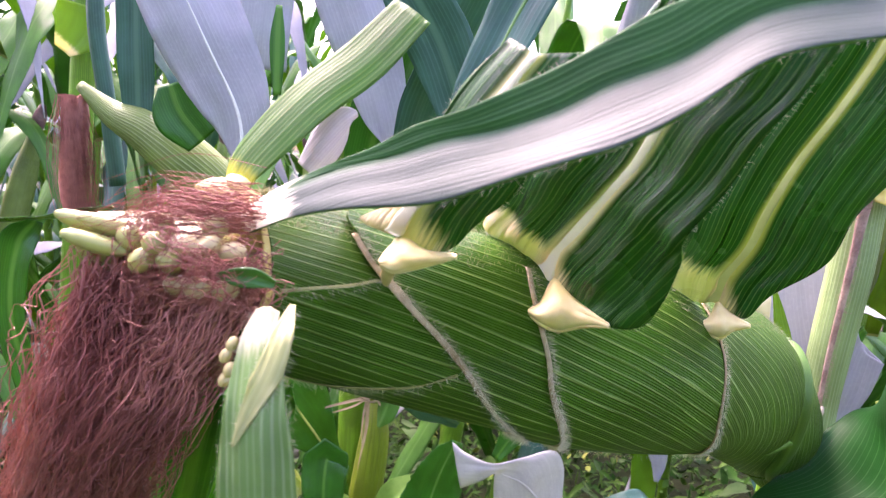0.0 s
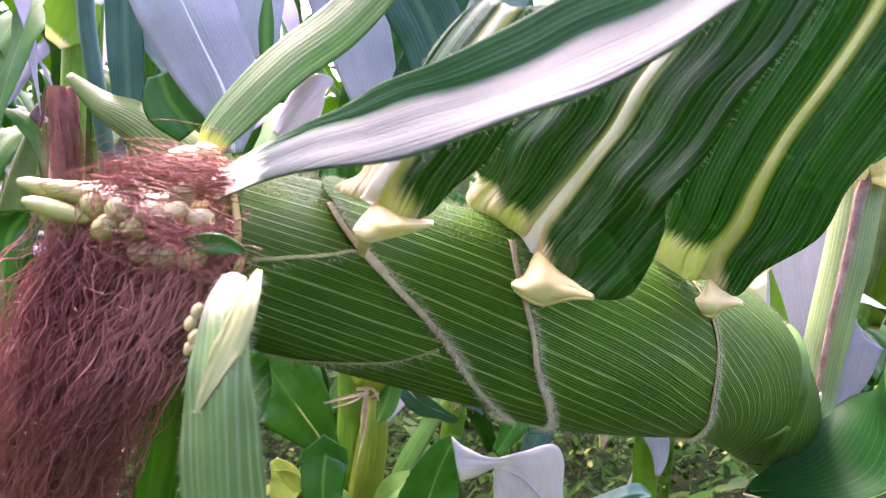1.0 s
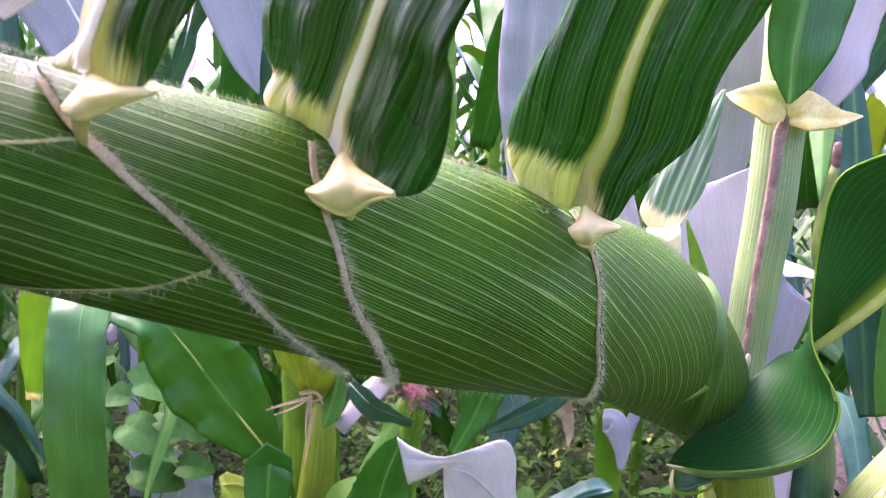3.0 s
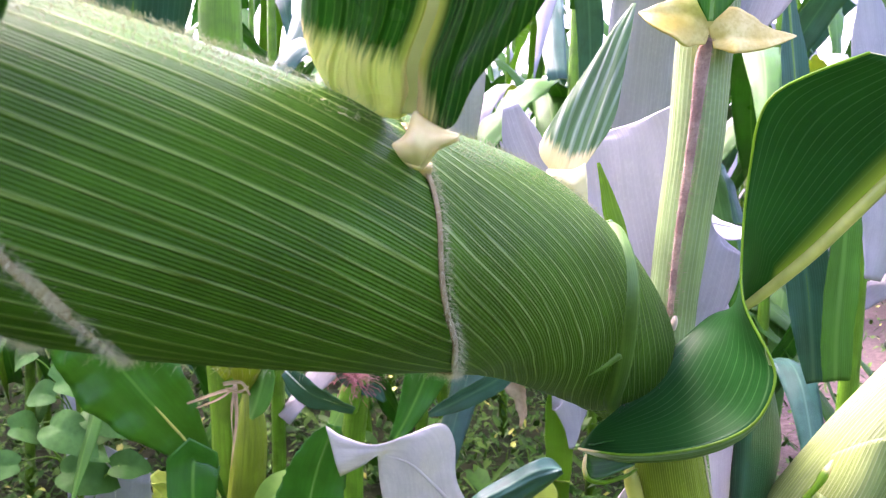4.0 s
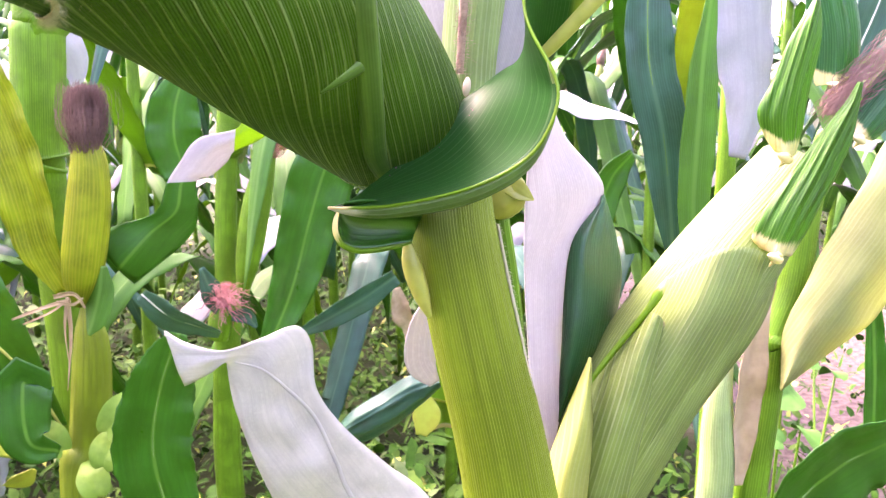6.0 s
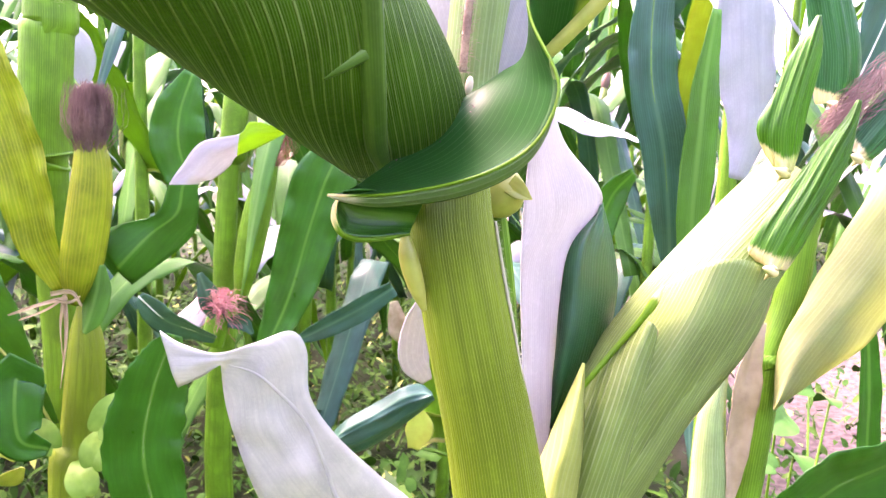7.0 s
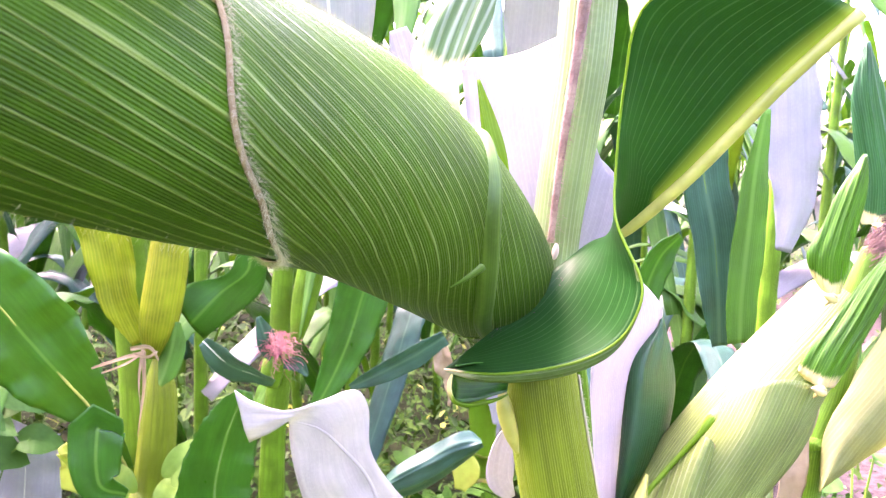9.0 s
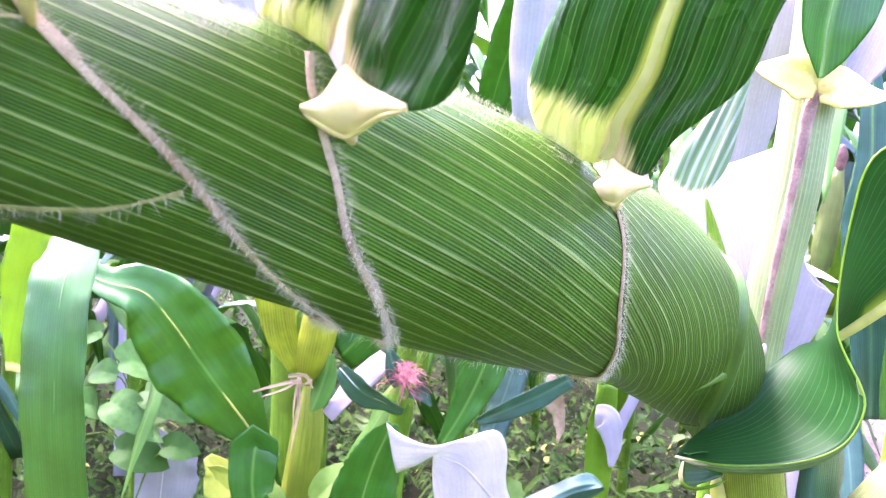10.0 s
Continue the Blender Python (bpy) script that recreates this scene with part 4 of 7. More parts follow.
def make_tip():
    cob = blob("cob", [(-0.048, 0.15, 0.973)][0], ((0, 0.010, 0), (0.002, 0, 0.007), (-0.022, 0, 0.004)), M_KERNEL_GREEN, ear, "soft green cob core", 0.05)
    size = 0.0023
    spots = [(-0.035, 0.137, 0.976), (-0.039, 0.136, 0.977), (-0.043, 0.135, 0.977), (-0.048, 0.135, 0.977), (-0.045, 0.134, 0.974), (-0.05, 0.135, 0.974), (-0.04, 0.134, 0.97), (-0.044, 0.135, 0.97), (-0.039, 0.14, 0.98), (-0.054, 0.139, 0.977), (-0.049, 0.141, 0.979), (-0.035, 0.134, 0.97)]
    for k, c in enumerate(spots):
        q = random.Random(k)
        blob("kernel", c, ((size * q.uniform(0.95, 1.2), 0, size * q.uniform(-0.2, 0.2)), (0, size, 0), (size * q.uniform(-0.25, 0.25), 0, size * q.uniform(0.85, 1.05))), M_KERNEL if k in (0, 1, 2, 6, 7, 8, 11) else M_KERNEL_GREEN, cob, lump=0.03, seg=14, rings=9, seed=k)
    for k, c in enumerate([(-0.032, 0.124, 0.961), (-0.031, 0.123, 0.959), (-0.032, 0.124, 0.957), (-0.024, 0.121, 0.964), (-0.031, 0.124, 0.963)]):
        blob("kernel", c, ((0.001, 0, 0), (0, 0.001, 0), (0.0003, 0, 0.0013)), M_CREAM_STUB, cob, seg=10, rings=7, seed=k + 40)
    ends = [(-0.06, 0.138, 0.976), (-0.058, 0.14, 0.979), (-0.063, 0.142, 0.979)]
    for k, c in enumerate(ends):
        blob("kernel", c, ((0.0002, 0, 0.0018), (0, 0.0018, 0), (0.0062, 0, -0.0014)), M_KERNEL_GREEN, cob, "unfilled pointed green kernel", seg=10, rings=8, seed=k + 20)
    blade("bract", [(-0.026, 0.131, 0.972, 0.0013, 0), (-0.029, 0.13, 0.973, 0.0032, 0), (-0.032, 0.13, 0.973, 0.0032, 0), (-0.036, 0.131, 0.973, 0.0006, 0)], [M_LEAF_GLOSS, M_LEAF_GLOSS], ear, "small grey-green bract over the kernels", fold=0.3)
    rng = random.Random(8)
    root = np.array([(-0.0471, 0.148, 0.9728), (-0.0318, 0.144, 0.9705), (-0.0606, 0.15, 0.9718)])
    foot = np.array([(-0.0787, 0.15, 0.9029), (-0.0688, 0.143, 0.9129), (-0.0892, 0.158, 0.8966)])
    paths = []
    for _ in range(2900):
        a, b, d = rng.random(), rng.gauss(0, 0.0045), rng.random()
        top = root[0] + (root[1] - root[0]) * max(0, 2 * a - 1) * 1.0 + (root[2] - root[0]) * max(0, 1 - 2 * a)
        low = foot[0] + (foot[1] - foot[0]) * max(0, 2 * a - 1) * 1.0 + (foot[2] - foot[0]) * max(0, 1 - 2 * a)
        top = top + np.array((rng.gauss(0, 0.003), b, rng.gauss(0, 0.003)))
        low = low + np.array((rng.gauss(0, 0.0025), b * 1.3, rng.gauss(0, 0.006) - 0.012 * d))
        mid = top * 0.62 + low * 0.38 + np.array((rng.gauss(0, 0.002), b * 0.4 - 0.004, rng.gauss(0.002, 0.003)))
        paths.append([top, mid, top * 0.25 + low * 0.75 + np.array((rng.gauss(0, 0.003), 0, 0)), low])
    silk = strands("silk", M_SILK, paths, 0.00013, ear, 0.0026, 9, 3, 14, "tangled reddish brown drying silk", 0.0011)
    over = np.array([(-0.032, 0.142, 0.983), (-0.056, 0.14, 0.979), (-0.047, 0.14, 0.983)])
    paths = []
    for _ in range(170):
        o = np.array((rng.gauss(0, 0.001), rng.gauss(0, 0.003), rng.gauss(0, 0.0022)))
        paths.append([over[0] + o, over[2] + o * 1.2, over[1] + o + np.array((rng.gauss(0, 0.004), 0, 0))])
    strands("silk", M_SILK, paths, 0.00010, ear, 0.0016, 10, 3, 6, "reddish silk lying over the tip")
    paths = []
    net = np.array([(-0.03, 0.133, 0.974), (-0.042, 0.131, 0.974), (-0.056, 0.138, 0.967), (-0.048, 0.134, 0.979), (-0.03, 0.135, 0.966), (-0.038, 0.13, 0.974), (-0.052, 0.137, 0.963)])
    for _ in range(90):
        o = np.array([rng.gauss(0, 0.0016) for _ in range(3)])
        a, b, c = rng.choice(((0, 1, 2), (0, 5, 6), (3, 1, 6), (4, 5, 2), (3, 5, 4)))
        paths.append([net[a] + o, net[b] + o * 1.6 + np.array((rng.gauss(0, 0.004), -0.0005, 0)), net[c] + o])
    strands("silk", M_SILK, paths, 0.00010, ear, 0.0016, 14, 3, 8, "loose silk over the kernels", 0.0004)
    core = (foot[0] * 0.45 + root[0] * 0.55)
    blob("silk_core", core + np.array((0, 0.004, 0)), ((0.008, 0, 0.002), (0, 0.006, 0), (foot[0] - root[0]) * 0.55), M_SILK, silk, lump=0.08, seed=4)


make_tip()


# ---- main plant ----
plant = thing("maize_plant", "main maize stalk with a curled dark leaf collar under the ear", "maize plant")
lower = tube("lower_stalk", [(0.184, 0.368, 0.851, 0.0132), (0.185, 0.366, 0.838, 0.0136), (0.191, 0.366, 0.807, 0.0143), (0.199, 0.366, 0.771, 0.0151), (0.205, 0.366, 0.737, 0.0161), (0.213, 0.366, 0.693, 0.0173), (0.229, 0.366, 0.597, 0.0202)] + [(0.21, 0.36, 0.0, 0.013)], M_STALK, plant, "yellow-green ribbed sheath round the lower stalk", sides=28)
rows = [(x, y, z, r * 0.3) for x, y, z, r in [(0.198, 0.362, 0.842, 0.0015), (0.201, 0.36, 0.824, 0.0017), (0.206, 0.36, 0.801, 0.0017), (0.211, 0.36, 0.773, 0.0018), (0.216, 0.36, 0.739, 0.0019)]]
edge = tube("sheath_edge", rows, M_HAIR, lower, "overlapping pale hairy sheath margin", sides=8)
rng = random.Random(17)
line = spline(rows, 30)
hairs("fine_hairs", [line[rng.randrange(len(line)), :3] + np.array((0, -0.0006, 0)) for _ in range(700)], [(rng.gauss(0.3, 1), -0.5, rng.gauss(0.2, 0.5)) for _ in range(700)], edge, M_HAIR, (0.0008, 0.0018), 0.00005, 8)
tube("side_shoot", [(0.205, 0.385, 0.842, 0.0033), (0.208, 0.385, 0.822, 0.0034), (0.211, 0.385, 0.797, 0.0032), (0.214, 0.385, 0.763, 0.0032), (0.216, 0.385, 0.718, 0.0034)], M_STALK_GREEN, plant, "green stem behind the sheath", sides=12)
blob("auricle", (0.2041, 0.378, 0.8494), ((0.0088, 0, -0.001), (0, 0.005, 0), (0.0015, 0, 0.0082)), M_AURICLE, plant, "yellow green swollen auricle", 0.16, 22, 14)
blade("auricle", [(0.2056, 0.374, 0.8532, 0.007, 0), (0.2088, 0.372, 0.8507, 0.006, 0), (0.213, 0.372, 0.848, 0.0006, 0)], [M_AURICLE, M_AURICLE], plant, "pointed tip of the auricle", fold=0.1, thick=0.0008)
tube("sheath_flare", [(0.1684, 0.358, 0.8388, 0.0012), (0.1696, 0.358, 0.8315, 0.003), (0.1724, 0.358, 0.8219, 0.0026), (0.1749, 0.358, 0.8145, 0.0008)], M_AURICLE, lower, "yellow flared sheath edge", sides=8)
blob("bud", [(0.193, 0.381, 0.885)][0], ((0.0014, 0, 0), (0, 0.0014, 0), (0.0004, 0, 0.0032)), M_MARK, plant, "tiny pinkish bud at the node")
upper = tube("upper_stalk", [(0.195, 0.392, 0.867, 0.0097), (0.197, 0.392, 0.895, 0.01), (0.2, 0.392, 0.923, 0.0104), (0.204, 0.392, 0.956, 0.0109), (0.206, 0.392, 0.989, 0.011)] + [(0.209, 0.392, 1.028, 0.0118), (0.207, 0.392, 1.085, 0.0115), (0.204, 0.392, 1.16, 0.0115)], M_STALK_PALE, plant, "pale green upper stalk with a hairy sheath seam", sides=24)
rows = [(0.19, 0.378, 0.889, 0.0013), (0.192, 0.378, 0.915, 0.0015), (0.195, 0.378, 0.941, 0.0018), (0.198, 0.378, 0.967, 0.0022), (0.2, 0.378, 0.986, 0.003), (0.2015, 0.377, 0.994, 0.0016)]
tube("sheath_seam", rows, M_SEAM_PURPLE, upper, "purplish brown hairy sheath seam", sides=8, flat=0.5)
rng = random.Random(31)
line = spline(rows, 30)
hairs("fine_hairs", [line[rng.randrange(len(line)), :3] + np.array((rng.gauss(0, 0.0012), -0.0013, 0)) for _ in range(2600)], [(rng.gauss(0, 1), -0.6, rng.gauss(0.2, 0.5)) for _ in range(2600)], upper, M_SEAM_PURPLE, (0.0008, 0.002), 0.00007, 6)
for rws in ([(0.201, 0.376, 0.995, 0.0078, 0), (0.193, 0.373, 0.999, 0.0189, 12), (0.182, 0.374, 1.001, 0.0116, 20), (0.175, 0.378, 1.003, 0.0007, 20)], [(0.202, 0.376, 0.994, 0.0082, 0), (0.209, 0.373, 0.996, 0.0183, -12), (0.221, 0.374, 0.994, 0.0102, -20), (0.236, 0.378, 0.995, 0.0007, -20)]):
    blade("auricle", rws, [M_CREAM_YELLOW, M_CREAM_YELLOW], upper, "pale yellow pointed auricle", fold=0.15, wave=0.1, wl=0.02, thick=0.0008)
blade("leaf", [(0.199, 0.37, 0.999, 0.0022, 0), (0.199, 0.369, 1.007, 0.0149, 0), (0.199, 0.368, 1.02, 0.0277, 0), (0.202, 0.368, 1.045, 0.0365, 5), (0.206, 0.37, 1.079, 0.0346, 10), (0.21, 0.37, 1.126, 0.033, 10)], [M_LEAF, M_LEAF_BACK], plant, "dark green leaf rising from the upper collar", rib=M_RIB, fold=0.6)
blade("leaf", [(0.221, 0.388, 0.997, 0.0118, 200), (0.231, 0.39, 1.021, 0.0361, 200), (0.24, 0.395, 1.046, 0.0464, 205), (0.249, 0.4, 1.078, 0.048, 205)], [M_LEAF_SKY_SHEEN, M_LEAF_SKY_SHEEN], plant, "grey-lilac leaf underside by the collar", fold=0.2)


def make_collar_leaf():
    """The curled collar leaf: each row runs from the stalk side to the free margin by a bent cross line."""
    mid = np.array([(0.154, 0.352, 0.854), (0.167, 0.356, 0.863), (0.178, 0.36, 0.871), (0.186, 0.364, 0.879), (0.194, 0.368, 0.884), (0.203, 0.37, 0.89), (0.21, 0.368, 0.893), (0.216, 0.364, 0.897), (0.233, 0.352, 0.917), (0.255, 0.34, 0.946), (0.276, 0.33, 0.97)])
    rim = np.array([(0.144, 0.338, 0.852), (0.159, 0.328, 0.853), (0.18, 0.32, 0.858), (0.195, 0.316, 0.867), (0.202, 0.318, 0.881), (0.2, 0.325, 0.892), (0.198, 0.333, 0.902), (0.199, 0.338, 0.918), (0.2, 0.336, 0.949), (0.204, 0.33, 0.97), (0.23, 0.322, 0.982)])
    sag = np.array([(0, 0.004, -0.002), (0, 0.009, -0.006), (-0.001, 0.012, -0.0085), (-0.001, 0.014, -0.008), (-0.001, 0.013, -0.004), (0.001, 0.009, -0.002), (0.001, 0.005, 0), (0.001, 0.004, 0), (0.003, 0.004, 0.003), (0.004, 0.003, 0.004), (0.003, 0.002, 0.003)])
    m, r, g = spline(mid, 8), spline(rim, 8), spline(sag, 8)
    t = np.linspace(0, 1, 22)[None, :, None]
    ctl = (m + r)[:, None] / 2 + g[:, None]
    grid = (1 - t) ** 2 * m[:, None] + 2 * t * (1 - t) * ctl + t ** 2 * r[:, None]
    run = np.concatenate([[0], np.cumsum(np.linalg.norm(np.diff((m + r) / 2, axis=0), axis=1))])
    width = np.linalg.norm(r - m, axis=1)
    uv = np.stack([np.linspace(0, 1, 22)[None] * np.full(len(run), 0.03)[:, None] + np.interp(np.arange(len(run)), [0, 50, 60], [0.03, 0.03, 0.003])[:, None], np.broadcast_to(run[:, None], grid.shape[:2])], -1)
    leaf = sheet("collar_leaf", grid, uv, 0.0006, [M_COLLAR, M_COLLAR, M_YELLOW_RIB], plant, "dark glossy curled leaf base with a pale margin")
    tube("margin", np.concatenate([r, np.full((len(r), 1), 0.0005)], 1)[::4], M_LIME, leaf, "light green leaf margin", sides=6, per=3)
    tube("midrib", np.concatenate([m, np.full((len(m), 1), 0.0026)], 1)[52::4], M_YELLOW_RIB, leaf, "yellow green thick midrib", sides=10, per=3)
    lip = np.concatenate([r[:, None] + (np.array((0.0, 0.0035, -0.0046)) * f)[None, None] * (np.sin(math.pi * np.clip(np.arange(len(r)) / 38, 0, 1)) ** 0.6)[:, None, None] - np.array((0, 0.0006 * math.sin(math.pi * f), 0)) for f in (0.0, 0.3, 0.6, 0.85, 1.0)], 1)[:39]
    sheet("lip", lip, np.stack([np.broadcast_to(np.arange(5) * 0.001, lip.shape[:2]), np.broadcast_to(run[:39, None], lip.shape[:2])], -1), 0.0005, [M_BRACT, M_BRACT], leaf, "pale green underside of the rolled margin")
    lobe, _, _, _ = shell("curled_lobe", [(0.1483, 0.337, 0.8533), (0.1534, 0.339, 0.8537), (0.1604, 0.343, 0.8526), (0.169, 0.349, 0.8503), (0.173, 0.354, 0.8479)],
                          [(0.1476, 0.344, 0.8504), (0.1513, 0.346, 0.847), (0.1578, 0.35, 0.8453), (0.1665, 0.356, 0.8441), (0.1722, 0.361, 0.8429)],
                          [(0.146, 0.336, 0.8485), (0.1482, 0.338, 0.8415), (0.1537, 0.342, 0.8394), (0.1621, 0.348, 0.8392), (0.1691, 0.353, 0.8394)], [M_LEAF, M_LEAF], leaf, "rolled lobe of the leaf margin", nu=15)
    tube("margin", [(*p, w) for p, w in zip([(0.1463, 0.336, 0.8508), (0.1455, 0.335, 0.8486), (0.1455, 0.335, 0.8454), (0.1477, 0.336, 0.8416), (0.1531, 0.338, 0.8397), (0.1615, 0.342, 0.8397), (0.1681, 0.348, 0.8398)], (0.0004, 0.0007, 0.0008, 0.0008, 0.0008, 0.0007, 0.0004))], M_LIME, lobe, "bright lime green margin", sides=8)
    face = unit(np.cross(np.gradient(grid, axis=0), np.gradient(grid, axis=1)))
    for a, b0, b1 in ((33, 9, 10), (29, 12, 13.2), (3, 15, 17)):
        rw = []
        for q in np.linspace(0, 1, 4):
            k = b0 + (b1 - b0) * q
            j0 = int(k)
            pt = grid[a, j0] * (1 - k + j0) + grid[a, j0 + 1] * (k - j0) + face[a, j0] * 0.0004
            rw.append((*(pt + np.array((0.0003 * math.sin(5 * q), 0, 0))), 0.0004 * math.sin(math.pi * (0.15 + 0.7 * q))))
        tube("scar", rw, M_MARK, leaf, "pale scratch", sides=6, per=3)
    q = random.Random(23)
    bits, tris = [], []
    for _ in range(70):
        a, b = q.randrange(6, 30), q.randrange(1, 5)
        c = grid[a, b] + (grid[a + 1, b] - grid[a, b]) * q.random() + face[a, b] * 0.0004
        d, e2 = (np.array([q.gauss(0, 0.0006) for _ in range(3)]) for _ in range(2))
        k = len(bits)
        bits += [c - d, c + e2, c + d, c + face[a, b] * 0.0005]
        tris += [(k, k + 1, k + 3), (k + 1, k + 2, k + 3), (k + 2, k, k + 3), (k, k + 2, k + 1)]
    tagged(link_mesh("debris", bits, tris, M_CRUMB, leaf, "dry brown crumbs in the crease", smooth=False), kind="stuff")
    bug = grid[12, 17] + face[12, 17] * 0.0008
    blob("speck", bug, ((0.0012, 0, 0), (0, 0.0006, 0), (0, 0, 0.0006)), M_BUG, leaf, "tiny dark insect-like speck")
    return leaf


make_collar_leaf()
# one glossy leaf in two sheets: sky sheen painted pale, the rest dark
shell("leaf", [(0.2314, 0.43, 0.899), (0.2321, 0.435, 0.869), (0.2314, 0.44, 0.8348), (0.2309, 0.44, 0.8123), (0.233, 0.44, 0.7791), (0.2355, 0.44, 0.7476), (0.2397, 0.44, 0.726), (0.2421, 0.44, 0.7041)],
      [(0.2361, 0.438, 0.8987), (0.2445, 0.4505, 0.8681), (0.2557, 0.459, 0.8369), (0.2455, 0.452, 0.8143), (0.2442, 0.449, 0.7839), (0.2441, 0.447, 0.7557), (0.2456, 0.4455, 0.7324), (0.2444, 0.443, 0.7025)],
      [(0.2422, 0.45, 0.8988), (0.2591, 0.47, 0.8671), (0.284, 0.482, 0.8392), (0.2623, 0.468, 0.816), (0.2572, 0.462, 0.7882), (0.2544, 0.458, 0.7631), (0.2531, 0.455, 0.7376), (0.2481, 0.45, 0.699)], [M_LEAF_SKY_SHEEN, M_LEAF_SKY_SHEEN], plant, "drooping leaf part painted pale with sky sheen, beside its dark half", wave=0.002, seed=1.5)
half, dl, dm, dr = shell("leaf", [(0.2824, 0.481, 0.8336), (0.2625, 0.467, 0.8172), (0.2569, 0.461, 0.7885), (0.2541, 0.457, 0.7634), (0.252, 0.453, 0.7356)],
      [(0.282, 0.478, 0.8359), (0.2715, 0.462, 0.8169), (0.2684, 0.456, 0.7935), (0.262, 0.452, 0.7673), (0.2526, 0.453, 0.735)],
      [(0.2844, 0.482, 0.837), (0.293, 0.486, 0.8136), (0.2959, 0.486, 0.7916), (0.2852, 0.478, 0.7601), (0.2531, 0.453, 0.7347)], [M_DARK_HALF, M_DARK_HALF], plant, "dark bluish leaf half free of sky sheen, with a light margin", wave=0.003, seed=0.5)
tube("margin", np.concatenate([dr, np.full((len(dr), 1), 0.0003)], 1)[::4], M_RIB, half, "light green leaf margin", sides=6, per=3)
# these leaves get their paleness from the painted sky sheen
blade("leaf", [(0.199, 0.4, 0.875, 0.0099, 0), (0.193, 0.41, 0.902, 0.0323, 0), (0.189, 0.418, 0.93, 0.0477, 0), (0.187, 0.424, 0.955, 0.0509, 0), (0.185, 0.428, 0.963, 0.0488, 0)], [M_LEAF_SKY_SHEEN, M_LEAF_SKY_SHEEN], plant, "pale lilac-white leaf standing behind the stalk", fold=0.3, wave=0.05, rib=None, seed=0.2)
blade("leaf", [(0.201, 0.386, 0.878, 0.0095, 0), (0.207, 0.386, 0.896, 0.0214, 0), (0.212, 0.388, 0.914, 0.0262, 0), (0.215, 0.39, 0.918, 0.0264, 0)], [M_LEAF_SKY_SHEEN, M_LEAF_SKY_SHEEN], plant, "torn pale leaf piece beside the stalk", fold=0.1, wave=0.02)
blade("leaf", [(0.151, 0.43, 0.938, 0.0101, 0), (0.142, 0.43, 0.955, 0.0175, 0), (0.136, 0.43, 0.972, 0.0075, 0)], [M_LEAF_SKY_SHEEN, M_LEAF_SKY_SHEEN], plant, "pale leaf end behind the ear", fold=0.1)
blade("leaf", [(0.184, 0.4, 0.812, 0.0033, 0), (0.18, 0.4, 0.8, 0.0104, 0), (0.179, 0.4, 0.787, 0.0117, 0), (0.184, 0.4, 0.778, 0.0042, 0)], [M_LEAF_SKY_SHEEN, M_LEAF_SKY_SHEEN], plant, "small pale leaf lobe beside the stalk", fold=0.2)


M_BLADE_TEAL = plant_material("blade_teal", (0.014, 0.12, 0.04), (0.12, 0.32, 0.14), pitch=0.0012, sharp=0.65, strength=0.45, rough=0.36, glow=0.3, glow_colour=(0.1, 0.45, 0.08), base=CREAM, base_len=0.005, relief=0.4, groove=0.006, groove_depth=0.0003)
M_BLADE_BRIGHT = plant_material("blade_bright", (0.03, 0.17, 0.006), (0.2, 0.45, 0.06), pitch=0.0012, sharp=0.6, strength=0.5, rough=0.36, glow=0.3, glow_colour=(0.2, 0.55, 0.02), base=CREAM, base_len=0.006, relief=0.4, groove=0.006, groove_depth=0.00035)
M_SHEATH_PALE = plant_material("pale_sheath", (0.36, 0.4, 0.14), (0.5, 0.52, 0.3), pitch=0.003, strength=0.35, rough=0.55, glow=0.45, glow_colour=(0.55, 0.6, 0.24), relief=0.25, blotch=0.15)
M_HUSK_KEEL = plant_material("husk_keel", (0.5, 0.56, 0.3), (0.62, 0.66, 0.42), pitch=0.0015, strength=0.4, rough=0.5, glow=0.1, relief=0.3)
M_LIME_PALE = plant_material("pale_lime", (0.4, 0.46, 0.1), (0.55, 0.58, 0.26), pitch=0.0018, strength=0.4, rough=0.5, glow=0.4, glow_colour=(0.6, 0.66, 0.2), relief=0.25)


